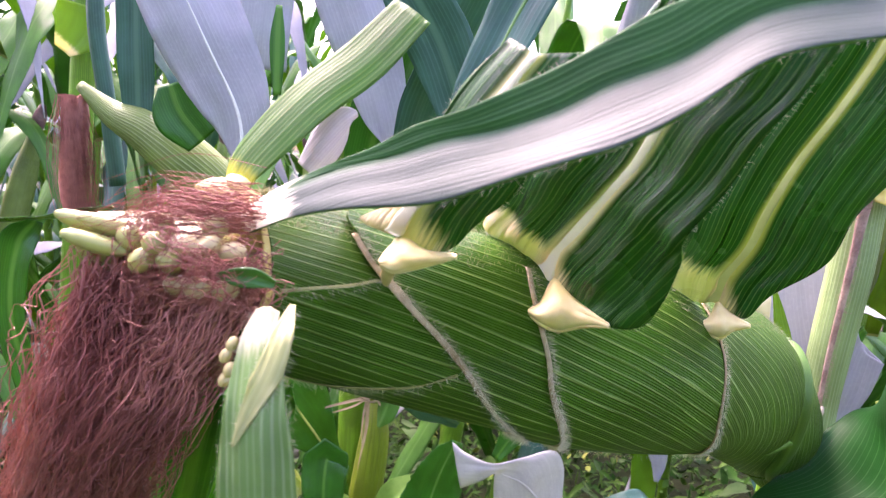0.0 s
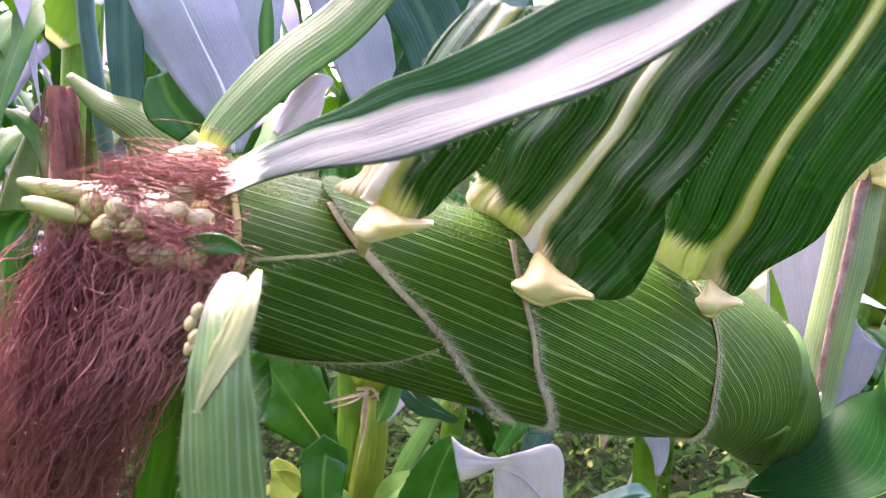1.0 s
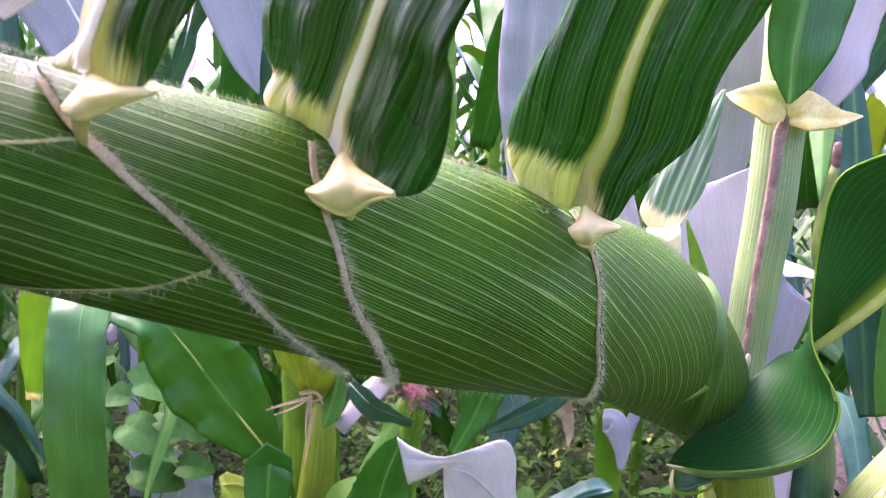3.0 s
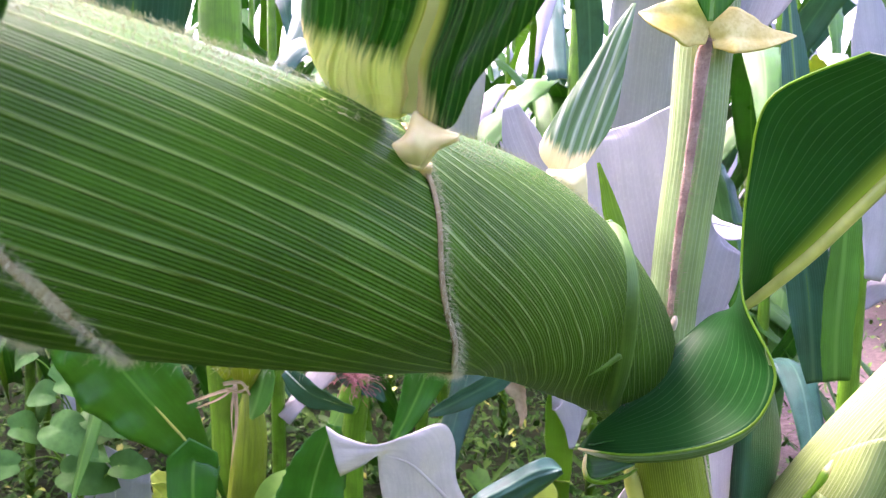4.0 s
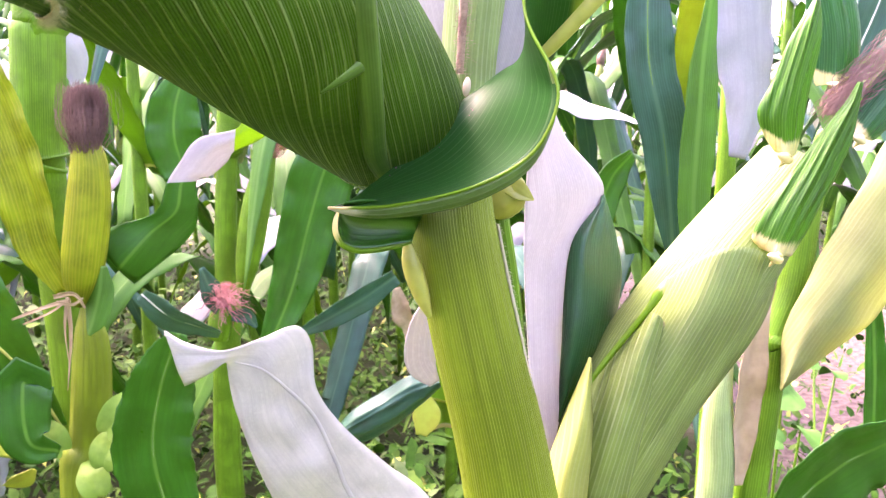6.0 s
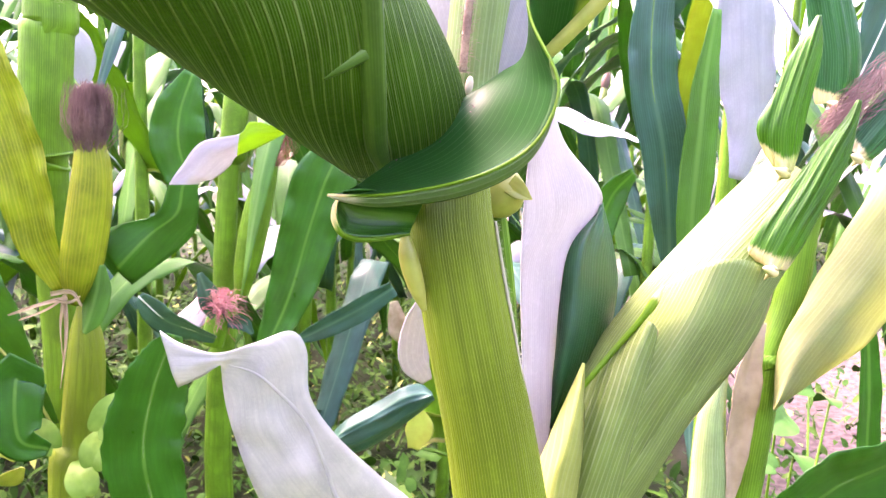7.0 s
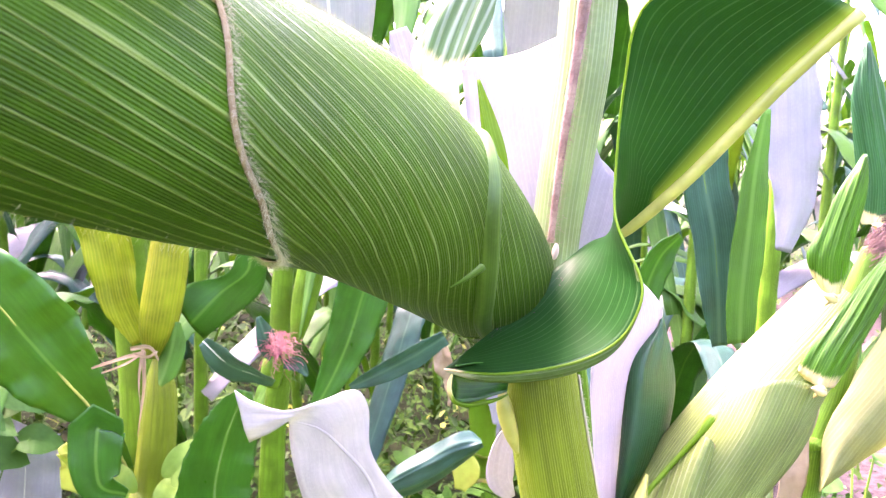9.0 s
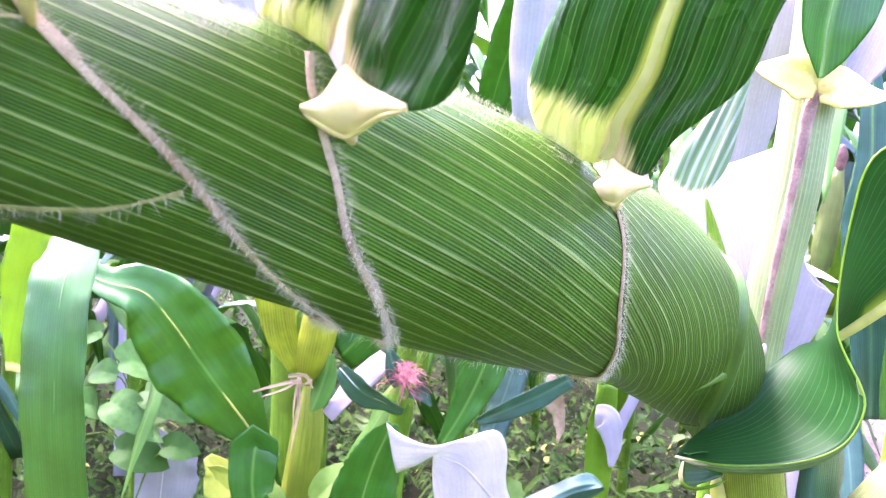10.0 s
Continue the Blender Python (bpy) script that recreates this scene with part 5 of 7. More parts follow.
def make_right_ear():
    ax = Axis([(*p[:3], p[3] / 2) for p in [(0.379, 0.47, 0.849, 0.0333), (0.351, 0.462, 0.821, 0.0433), (0.324, 0.458, 0.79, 0.0519), (0.297, 0.455, 0.755, 0.0554), (0.274, 0.452, 0.719, 0.0528), (0.257, 0.45, 0.685, 0.0425), (0.249, 0.45, 0.663, 0.0231)]])
    e = thing("corn_ear", "light green husked maize ear with dark blade tips", "corn ear")
    sleeve("husk", ax, [(-180, 0.1), (180, 0.1)], 6, 0.0, M_HUSK_LIGHT, e, seed=0.5)
    h, l, m, r = shell("husk", [(0.3012, 0.452, 0.7985), (0.2894, 0.452, 0.7819), (0.275, 0.452, 0.7615), (0.2608, 0.452, 0.737), (0.2484, 0.452, 0.7066)],
                       [(0.3201, 0.428, 0.8177), (0.3072, 0.424, 0.7947), (0.2905, 0.422, 0.7699), (0.2738, 0.422, 0.7421), (0.2579, 0.424, 0.7106)],
                       [(0.3555, 0.446, 0.804), (0.3503, 0.446, 0.7796), (0.3309, 0.446, 0.7539), (0.3094, 0.446, 0.7273), (0.2859, 0.446, 0.6957)], [M_HUSK_LIGHT, M_HUSK_LIGHT], e, "light green husk with a pale keel", wave=0.001, seed=2.0)
    tube("keel", np.concatenate([m * 0.5 + (m + r) * 0.25 + np.array((0, -0.0016, 0)), np.linspace(0.0022, 0.0008, len(m))[:, None]], 1)[::5], M_HUSK_KEEL, h, "pale raised keel", sides=8, per=3, flat=0.35)
    tube("husk_margin", np.concatenate([r, np.full((len(r), 1), 0.0006)], 1)[::5], M_SEAM, h, "thin dry husk margin", sides=6, per=3)
    h, l, m, r = shell("bract", [(0.2863, 0.44, 0.7882), (0.275, 0.44, 0.7752), (0.2622, 0.44, 0.7606), (0.2524, 0.44, 0.7403), (0.2488, 0.44, 0.7064)],
                       [(0.284, 0.424, 0.7919), (0.2754, 0.419, 0.7775), (0.2689, 0.416, 0.7597), (0.2619, 0.415, 0.7401), (0.2552, 0.417, 0.714)],
                       [(0.2904, 0.43, 0.7863), (0.2907, 0.43, 0.7702), (0.2887, 0.43, 0.7531), (0.2848, 0.43, 0.7373), (0.2775, 0.43, 0.7065)], [M_HUSK_LIGHT, M_HUSK_LIGHT], e, "broad yellow-green bract with a dry rim", wave=0.001, seed=3.0)
    tube("keel", [(*p, w) for p, w in zip([(0.2932, 0.432, 0.8055), (0.2886, 0.431, 0.799), (0.2832, 0.43, 0.7921), (0.2737, 0.431, 0.7807), (0.2637, 0.431, 0.7693), (0.2575, 0.431, 0.7617)], (0.0004, 0.0022, 0.0016, 0.0014, 0.0014, 0.0012))], M_LIME, h, "yellow-green keel with a pointed spike", sides=8)
    tube("husk_margin", np.concatenate([r, np.full((len(r), 1), 0.0006)], 1)[::5], M_SEAM, h, "thin dry husk margin", sides=6, per=3)
    shell("bract", [(0.257, 0.43, 0.7731), (0.2491, 0.43, 0.7552), (0.2426, 0.43, 0.7391), (0.2369, 0.43, 0.7223), (0.2338, 0.43, 0.7039)],
          [(0.255, 0.424, 0.775), (0.2489, 0.416, 0.7604), (0.2445, 0.411, 0.745), (0.2406, 0.41, 0.7282), (0.2389, 0.41, 0.7132)],
          [(0.2557, 0.425, 0.7745), (0.2561, 0.425, 0.7572), (0.2572, 0.425, 0.7378), (0.257, 0.425, 0.7194), (0.2567, 0.425, 0.7048)], [M_LIME_PALE, M_LIME_PALE], e, "pointed yellow-green bract", wave=0.001, seed=4.0)
    b = wing_blade(e, [(0.3431, 0.43, 0.813), (0.3454, 0.43, 0.8193), (0.3509, 0.43, 0.831), (0.3606, 0.43, 0.8479), (0.3702, 0.43, 0.8666), (0.3763, 0.43, 0.8778), (0.3796, 0.43, 0.8868)],
                   [(0.3395, 0.437, 0.815), (0.3355, 0.437, 0.8208), (0.3421, 0.437, 0.8335), (0.355, 0.437, 0.8499), (0.3685, 0.437, 0.8672), (0.3785, 0.437, 0.8779), (0.3843, 0.437, 0.8869)],
                   [(0.3554, 0.437, 0.8102), (0.3627, 0.437, 0.8207), (0.3687, 0.437, 0.8312), (0.3749, 0.437, 0.843), (0.3827, 0.437, 0.8595), (0.3843, 0.437, 0.8742), (0.3853, 0.437, 0.8867)], [M_LEAF_BACK, M_BLADE_BRIGHT], "bright green husk blade", seed=1.31, pleat=0.04, pleats=4.5, hair=80, shift=(0.003, 0.003), ruffle=0.02)
    ligule(b, (0.3421, 0.429, 0.8116), (0.5, 0, 0.8), 0.005)
    b = wing_blade(e, [(0.3563, 0.446, 0.8552), (0.3564, 0.446, 0.86), (0.3557, 0.446, 0.8732), (0.3588, 0.446, 0.889), (0.3636, 0.446, 0.906), (0.3679, 0.446, 0.9239)],
                   [(0.3546, 0.452, 0.8568), (0.3484, 0.452, 0.8649), (0.3451, 0.452, 0.8754), (0.3526, 0.452, 0.89), (0.3593, 0.452, 0.9065), (0.3717, 0.452, 0.9251)],
                   [(0.3651, 0.452, 0.8546), (0.3682, 0.452, 0.8655), (0.3705, 0.452, 0.8785), (0.3742, 0.452, 0.8983), (0.3756, 0.452, 0.9142), (0.3726, 0.452, 0.9252)], [M_LEAF_BACK, M_BLADE_BRIGHT], "bright green husk blade", seed=1.34, pleat=0.04, pleats=4.5, hair=80, shift=(0.003, 0.003), ruffle=0.02)
    ligule(b, (0.3552, 0.445, 0.8537), (0.5, 0, 0.8), 0.005)
    b = wing_blade(e, [(0.4053, 0.48, 0.8876), (0.4054, 0.48, 0.8922), (0.4039, 0.48, 0.9122), (0.3972, 0.48, 0.9372), (0.3916, 0.48, 0.959), (0.3884, 0.48, 0.9832)],
                   [(0.399, 0.486, 0.8869), (0.3971, 0.486, 0.892), (0.393, 0.486, 0.915), (0.3881, 0.486, 0.9403), (0.3861, 0.486, 0.9597), (0.3915, 0.486, 0.985)],
                   [(0.4196, 0.486, 0.8901), (0.4223, 0.486, 0.8955), (0.4238, 0.486, 0.9123), (0.4145, 0.486, 0.9406), (0.4055, 0.486, 0.9612), (0.3934, 0.486, 0.9851)], [M_LEAF_BACK, M_BLADE_TEAL], "bluish green husk blade", seed=1.43, pleat=0.04, pleats=4.5, hair=80, shift=(0.003, 0.003), ruffle=0.02)
    ligule(b, (0.4041, 0.479, 0.8857), (0.5, 0, 0.8), 0.005)
    b = wing_blade(e, [(0.4118, 0.468, 0.8618), (0.4164, 0.468, 0.8671), (0.426, 0.468, 0.8784), (0.4392, 0.468, 0.8932), (0.457, 0.468, 0.9126), (0.4868, 0.468, 0.9442)],
                   [(0.4103, 0.474, 0.8651), (0.4119, 0.474, 0.8715), (0.4215, 0.474, 0.8869), (0.4349, 0.474, 0.9005), (0.4547, 0.474, 0.9187), (0.4919, 0.474, 0.946)],
                   [(0.4227, 0.474, 0.859), (0.4279, 0.474, 0.8615), (0.4418, 0.474, 0.8731), (0.4555, 0.474, 0.8868), (0.4702, 0.474, 0.9065), (0.4935, 0.474, 0.9449)], [M_LEAF_BACK, M_BLADE_TEAL], "bluish green husk blade", seed=1.47, pleat=0.04, pleats=4.5, hair=80, shift=(0.003, 0.003), ruffle=0.02)
    ligule(b, (0.4106, 0.467, 0.8601), (0.5, 0, 0.8), 0.005)
    rng = random.Random(12)
    a, b = np.array((0.3981, 0.474, 0.8745)), np.array((0.4352, 0.477, 0.905))
    paths = []
    for _ in range(170):
        o = np.array([rng.gauss(0, 0.003) for _ in range(3)])
        paths.append([a + o, (a + b) / 2 + o * 1.3, b + o * 1.4])
    strands("silk", M_SILK_BROWN, paths, 0.00018, e, 0.003, 13, 3, 9, "matted purplish brown silk")
    return e


make_right_ear()

right_plant = thing("maize_plant", "maize stalk with a jointed node and a broad yellow-green sheath", "maize plant", "field maize")
tube("stalk", [(0.4932, 0.6, 0.8598, 0.006), (0.4851, 0.6, 0.8283, 0.009), (0.4798, 0.6, 0.8024, 0.0102), (0.4774, 0.6, 0.7783, 0.0108), (0.4727, 0.6, 0.75, 0.0112), (0.4621, 0.6, 0.7215, 0.0114), (0.4612, 0.6, 0.717, 0.0134), (0.4599, 0.6, 0.7124, 0.0112), (0.4577, 0.6, 0.6783, 0.0108), (0.451, 0.6, 0.6204, 0.0112), (0.431, 0.6, 0.45, 0.0123), (0.406, 0.6, 0.3, 0.0135), (0.391, 0.6, 0.12, 0.015), (0.386, 0.6, -0.03, 0.016)], M_STALK_GREEN, right_plant, sides=16)
shell("sheath", [(0.5572, 0.585, 0.8891), (0.53, 0.585, 0.8556), (0.5059, 0.585, 0.8163), (0.4817, 0.585, 0.7771), (0.4618, 0.585, 0.7377), (0.4566, 0.585, 0.6886)],
      [(0.5734, 0.57, 0.8678), (0.5489, 0.57, 0.8339), (0.5258, 0.57, 0.7991), (0.4983, 0.57, 0.7643), (0.4728, 0.57, 0.7315), (0.4471, 0.57, 0.6934)],
      [(0.6189, 0.585, 0.8459), (0.5958, 0.585, 0.8093), (0.572, 0.585, 0.7768), (0.5391, 0.585, 0.7444), (0.506, 0.585, 0.7165), (0.4577, 0.585, 0.6869)], [M_SHEATH_PALE, M_SHEATH_PALE], right_plant, "broad translucent pale yellow-green sheath", wave=0.004)
tube("tiller", [(0.4289, 0.6, 0.7141, 0.003), (0.4222, 0.6, 0.6855, 0.0085), (0.4215, 0.6, 0.6522, 0.0115), (0.4218, 0.6, 0.6175, 0.0125), (0.4098, 0.6, 0.45, 0.0125), (0.3918, 0.6, 0.2, 0.013), (0.3868, 0.6, -0.03, 0.0135)], M_STALK_PALE, right_plant, "pale yellow-green side shoot", sides=14)
blade("sheath", [(0.4512, 0.592, 0.7461, 0.003, 0), (0.4456, 0.592, 0.7313, 0.012, 0), (0.4399, 0.592, 0.6999, 0.021, 0), (0.4367, 0.592, 0.6671, 0.019, 0), (0.4353, 0.592, 0.6338, 0.012, 0), (0.4341, 0.592, 0.617, 0.006, 0)], [M_DRY, M_DRY], right_plant, "dry straw-coloured sheath edged with brown", fold=0.4, wave=0.12)


# ---- leaves and plants behind, near ones first ----
def loose_leaf(rows, mats, label, parent=None, **kw):
    return blade("leaf", rows, mats, parent, label, **kw)


left_plant = thing("maize_plant", "maize stalk with a small yellow-green ear tied by a dry leaf", "maize plant", "field maize")
tube("stalk", [(-0.085, 1.02, 1.6, 0.013)] + [(-0.093, 1.02, 1.027, 0.0258), (-0.099, 1.02, 0.962, 0.0263), (-0.107, 1.02, 0.855, 0.0263), (-0.107, 1.02, 0.834, 0.0276), (-0.104, 1.02, 0.826, 0.0191), (-0.103, 1.02, 0.718, 0.0193), (-0.099, 1.02, 0.643, 0.0203), (-0.097, 1.02, 0.474, 0.0214)] + [(-0.085, 1.02, 0.2, 0.017), (-0.085, 1.02, -0.03, 0.018)], M_STALK_GREEN, left_plant, sides=16)
tube("stalk", [(-0.071, 0.985, 0.687, 0.0038), (-0.068, 0.985, 0.663, 0.0142), (-0.069, 0.985, 0.626, 0.0195), (-0.078, 0.985, 0.54, 0.0215), (-0.09, 0.985, 0.464, 0.0222)] + [(-0.08, 0.99, 0.0, 0.012)], M_STALK, left_plant, "yellow-green shoot", sides=14)
small_ear = thing("corn_ear", "small yellow-green ear with brown silk on an upright plant", "corn ear", "field ears")
tube("husk", [(-0.071, 0.965, 0.692, 0.0075), (-0.064, 0.96, 0.727, 0.0198), (-0.054, 0.96, 0.783, 0.0214), (-0.049, 0.96, 0.828, 0.0182), (-0.05, 0.96, 0.855, 0.0133)], M_STALK_YELLOW, small_ear, "yellow-green closed husk", sides=18)
rng = random.Random(40)


def silk_cap(parent, low, high, spread, mat, count, label):
    low, high = np.array(low), np.array(high)
    paths = []
    for _ in range(count):
        o = np.array((rng.gauss(0, spread), rng.gauss(0, spread), 0))
        t = high + o * 1.5 + np.array((0, 0, rng.gauss(0, spread * 0.5)))
        paths.append([low + o * 0.8, (low + high) / 2 + o * 1.7, t])
    return strands("silk", mat, paths, spread * 0.055, parent, spread * 0.35, rng.randrange(999), 3, 7, label, spread * 0.12)


silk_cap(small_ear, [(-0.049, 0.955, 0.844)][0], [(-0.046, 0.955, 0.906)][0], 0.0055, M_SILK_BROWN, 900, "dark brown matted silk")
blob("silk_core", [(-0.048, 0.96, 0.879)][0], ((0.016, 0, 0), (0, 0.015, 0), (0, 0, 0.03)), M_SILK_BROWN, small_ear, "", 0.1)
loose_leaf([(-0.084, 0.96, 0.708, 0.0125, 0), (-0.1, 0.955, 0.753, 0.037, 0), (-0.11, 0.95, 0.82, 0.0513, 0), (-0.125, 0.95, 0.883, 0.0527, 0), (-0.143, 0.95, 0.945, 0.0433, 0)], [M_STALK_YELLOW, M_LIME], "yellow-green sheath leaf", left_plant, fold=0.35, wave=0.12, pleat=0.06)
for rows in ([(-0.074, 0.945, 0.702, 0.0037, 0), (-0.096, 0.94, 0.697, 0.0037, 30), (-0.127, 0.94, 0.687, 0.0019, 0)], [(-0.075, 0.943, 0.704, 0.0024, 0), (-0.091, 0.94, 0.692, 0.0025, 40), (-0.117, 0.938, 0.682, 0.0012, 0)], [(-0.076, 0.945, 0.705, 0.0049, 20), (-0.075, 0.94, 0.664, 0.0049, 40), (-0.083, 0.94, 0.612, 0.0019, 80)], [(-0.077, 0.943, 0.703, 0.0031, 10), (-0.08, 0.94, 0.67, 0.0037, 60), (-0.079, 0.94, 0.635, 0.0012, 90)], [(-0.089, 0.945, 0.706, 0.0043, 0), (-0.069, 0.94, 0.709, 0.0049, 30), (-0.06, 0.94, 0.694, 0.0018, 0)], [(-0.086, 0.943, 0.701, 0.0031, 0), (-0.071, 0.938, 0.699, 0.0036, 30), (-0.061, 0.94, 0.704, 0.0012, 0)]):
    loose_leaf(rows, [M_DRY, M_DRY], "twisted dry straw", left_plant, fold=0.5)
loose_leaf([(-0.113, 0.93, 0.601, 0.0377, 0), (-0.12, 0.93, 0.625, 0.0562, 0), (-0.118, 0.92, 0.571, 0.044, 0), (-0.091, 0.92, 0.557, 0.0126, 0)], [M_LEAF, M_BLUE], "short green leaf", left_plant, fold=0.2)
ribbon("leaf", [(-0.0456, 0.97, 0.7428), (-0.0381, 0.97, 0.7661), (0.0058, 0.97, 0.7806), (0.0205, 0.97, 0.8111), (0.034, 0.97, 0.8311), (0.0537, 0.97, 0.8548), (0.0914, 0.97, 0.8636), (0.1039, 0.97, 0.8762), (0.1395, 0.97, 0.8688)],
       [(-0.0209, 0.98, 0.7057), (0.036, 0.98, 0.7509), (0.0482, 0.98, 0.7827), (0.049, 0.98, 0.8111), (0.0644, 0.98, 0.8168), (0.0805, 0.98, 0.8302), (0.088, 0.98, 0.8405), (0.1093, 0.98, 0.8494), (0.1407, 0.98, 0.8664)], [M_LEAF, M_LEAF_SKY_SHEEN, M_LIME], [0, 0, 0, 1, 1, 1, 2, 2], left_plant, "arched leaf with pale sky sheen painted along its middle", bow=0.12, seed=0.7)
loose_leaf([(-0.101, 0.97, 0.564, 0.0142, 0), (-0.124, 0.96, 0.623, 0.0345, 0), (-0.156, 0.95, 0.672, 0.0813, 5), (-0.189, 0.945, 0.718, 0.1073, 5), (-0.22, 0.94, 0.762, 0.0933, 10), (-0.249, 0.935, 0.794, 0.0665, 30), (-0.294, 0.93, 0.806, 0.0403, 50), (-0.346, 0.93, 0.831, 0.0232, 55)], [M_LEAF, M_LEAF_SKY_SHEEN], "broad arched green leaf with a yellow-green midrib", left_plant, rib=M_YELLOW_RIB, rib_size=0.002, fold=0.15, wave=0.08, seed=0.6)


def stem_to_ground(parent, x, y, top, r=0.012):
    return tube("stalk", [(x + 0.02, y, top, r * 0.7), (x + 0.01, y, top * 0.6, r * 0.9), (x, y, top * 0.3, r), (x, y, -0.03, r * 1.05)], M_STALK_GREEN, parent, sides=12)


pale_plant = thing("maize_plant", "low maize plant with a pale bent leaf", "maize plant", "field maize")
stem_to_ground(pale_plant, 0.17, 0.86, 0.45, 0.008)
# the leaf's whiteness is sky sheen held in its colour
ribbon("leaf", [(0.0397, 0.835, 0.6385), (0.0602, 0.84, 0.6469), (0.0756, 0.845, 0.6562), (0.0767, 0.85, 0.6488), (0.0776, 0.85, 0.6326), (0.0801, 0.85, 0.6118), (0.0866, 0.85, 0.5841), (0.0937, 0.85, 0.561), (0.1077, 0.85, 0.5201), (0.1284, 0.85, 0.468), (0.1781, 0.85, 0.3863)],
       [(0.0273, 0.83, 0.6934), (0.0434, 0.84, 0.6788), (0.0732, 0.845, 0.668), (0.1076, 0.85, 0.6745), (0.1404, 0.85, 0.6831), (0.1546, 0.85, 0.6627), (0.1571, 0.85, 0.6201), (0.1821, 0.85, 0.5793), (0.2234, 0.85, 0.5346), (0.2722, 0.85, 0.4811), (0.2928, 0.85, 0.3813)], [M_LEAF_WHITE_SHEEN, M_LEAF], [0], pale_plant, "bent leaf painted white with sky sheen", bow=0.1, seed=0.2)
tube("midrib", [(*p, w) for p, w in zip([(0.084, 0.847, 0.656), (0.1072, 0.847, 0.6473), (0.1283, 0.847, 0.6276), (0.153, 0.847, 0.5968), (0.1716, 0.847, 0.5503), (0.1828, 0.847, 0.5169), (0.2216, 0.847, 0.4445)], (0.0005, 0.0011, 0.0016, 0.0018, 0.002, 0.0022, 0.0024))], M_LEAF_WHITE_SHEEN, pale_plant, "pale midrib of the bent leaf", sides=8, flat=0.5)
loose_leaf([(0.012, 0.88, 0.493, 0.0667, 0), (0.002, 0.88, 0.564, 0.0763, 0), (0.011, 0.88, 0.619, 0.0687, 10), (0.024, 0.88, 0.657, 0.045, 10), (0.033, 0.88, 0.678, 0.0167, 20)], [M_LEAF, M_LEAF_BACK], "upright dark green leaf", pale_plant, rib=M_RIB, fold=0.1, nick=0.1)

second_plant = thing("maize_plant", "maize stalk with a slim ear and a pink silk tuft", "maize plant", "field maize")
tube("stalk", [(0.06, 1.37, 1.7, 0.012)] + [(0.088, 1.37, 1.091, 0.0179), (0.074, 1.37, 0.947, 0.0195), (0.063, 1.37, 0.848, 0.0194), (0.062, 1.37, 0.831, 0.023), (0.058, 1.37, 0.815, 0.0159), (0.049, 1.37, 0.695, 0.017), (0.045, 1.37, 0.562, 0.0191), (0.034, 1.37, 0.444, 0.0197), (0.032, 1.37, 0.272, 0.0216)] + [(0.05, 1.37, -0.03, 0.017)], M_STALK_GREEN, second_plant, sides=14)
slim = thing("corn_ear", "slim green ear with dark silk on an upright plant", "corn ear", "field ears")
tube("husk", [(0.071, 1.33, 0.614, 0.0087), (0.083, 1.33, 0.674, 0.0191), (0.099, 1.33, 0.749, 0.0206), (0.115, 1.33, 0.807, 0.0137), (0.124, 1.33, 0.831, 0.0068)], M_STALK_GREEN, slim, "green closed husk", sides=14)
silk_cap(slim, [(0.122, 1.325, 0.815)][0], [(0.134, 1.325, 0.86)][0], 0.006, M_SILK, 120, "dark red-brown silk")
tuft = thing("corn_ear", "young ear with a fresh pink silk tuft", "corn ear", "field ears")
tube("husk", [(0.03, 1.33, 0.547, 0.016), (0.038, 1.33, 0.581, 0.0176), (0.046, 1.33, 0.607, 0.0105)], M_STALK_GREEN, tuft, sides=12)
for rows in ([(0.045, 1.32, 0.583, 0.014, 0), (0.028, 1.315, 0.62, 0.0346, 20), (0.015, 1.31, 0.66, 0.0086, 30)], [(0.053, 1.32, 0.583, 0.014, 0), (0.074, 1.315, 0.583, 0.0226, 0), (0.09, 1.31, 0.566, 0.0052, 0)]):
    loose_leaf(rows, [M_BLUE, M_LEAF_BACK], "short husk leaf", tuft, fold=0.3)
pk = np.array([(0.043, 1.315, 0.602)][0])
paths = []
for _ in range(150):
    d = np.array((rng.gauss(0.1, 0.5), rng.gauss(-0.3, 0.4), rng.gauss(0.6, 0.5)))
    d = d / np.linalg.norm(d) * rng.uniform(0.025, 0.05)
    paths.append([pk, pk + d * 0.6 + np.array((0, 0, 0.004)), pk + d + np.array((0.004, 0, -0.008))])
strands("silk", M_SILK_PINK, paths, 0.0007, tuft, 0.004, 77, 4, 4, "fresh pink silk")
loose_leaf([(0.213, 1.1, 0.858, 0.0277, 0), (0.187, 1.1, 0.811, 0.0763, 0), (0.164, 1.1, 0.743, 0.0698, 0), (0.144, 1.1, 0.674, 0.0565, 10), (0.121, 1.1, 0.619, 0.0357, 20), (0.098, 1.1, 0.577, 0.0145, 30)], [M_LEAF, M_BLUE], "hanging dark green leaf", second_plant, fold=0.15)
loose_leaf([(0.277, 1.15, 0.664, 0.0225, -10), (0.231, 1.15, 0.636, 0.036, -15), (0.178, 1.15, 0.609, 0.026, -10), (0.148, 1.15, 0.596, 0.0075, 0)], [M_BLUE, M_LEAF], "dark drooping leaf", second_plant, fold=0.25)
loose_leaf([(-0.051, 1.2, 0.65, 0.0158, 0), (-0.018, 1.2, 0.618, 0.0474, 30), (0.024, 1.2, 0.599, 0.0316, 40), (0.045, 1.2, 0.59, 0.0158, 40)], [M_BLUE, M_LEAF_SKY_SHEEN], "bluish drooping leaf", second_plant, fold=0.25, rib=M_RIB_WHITE)
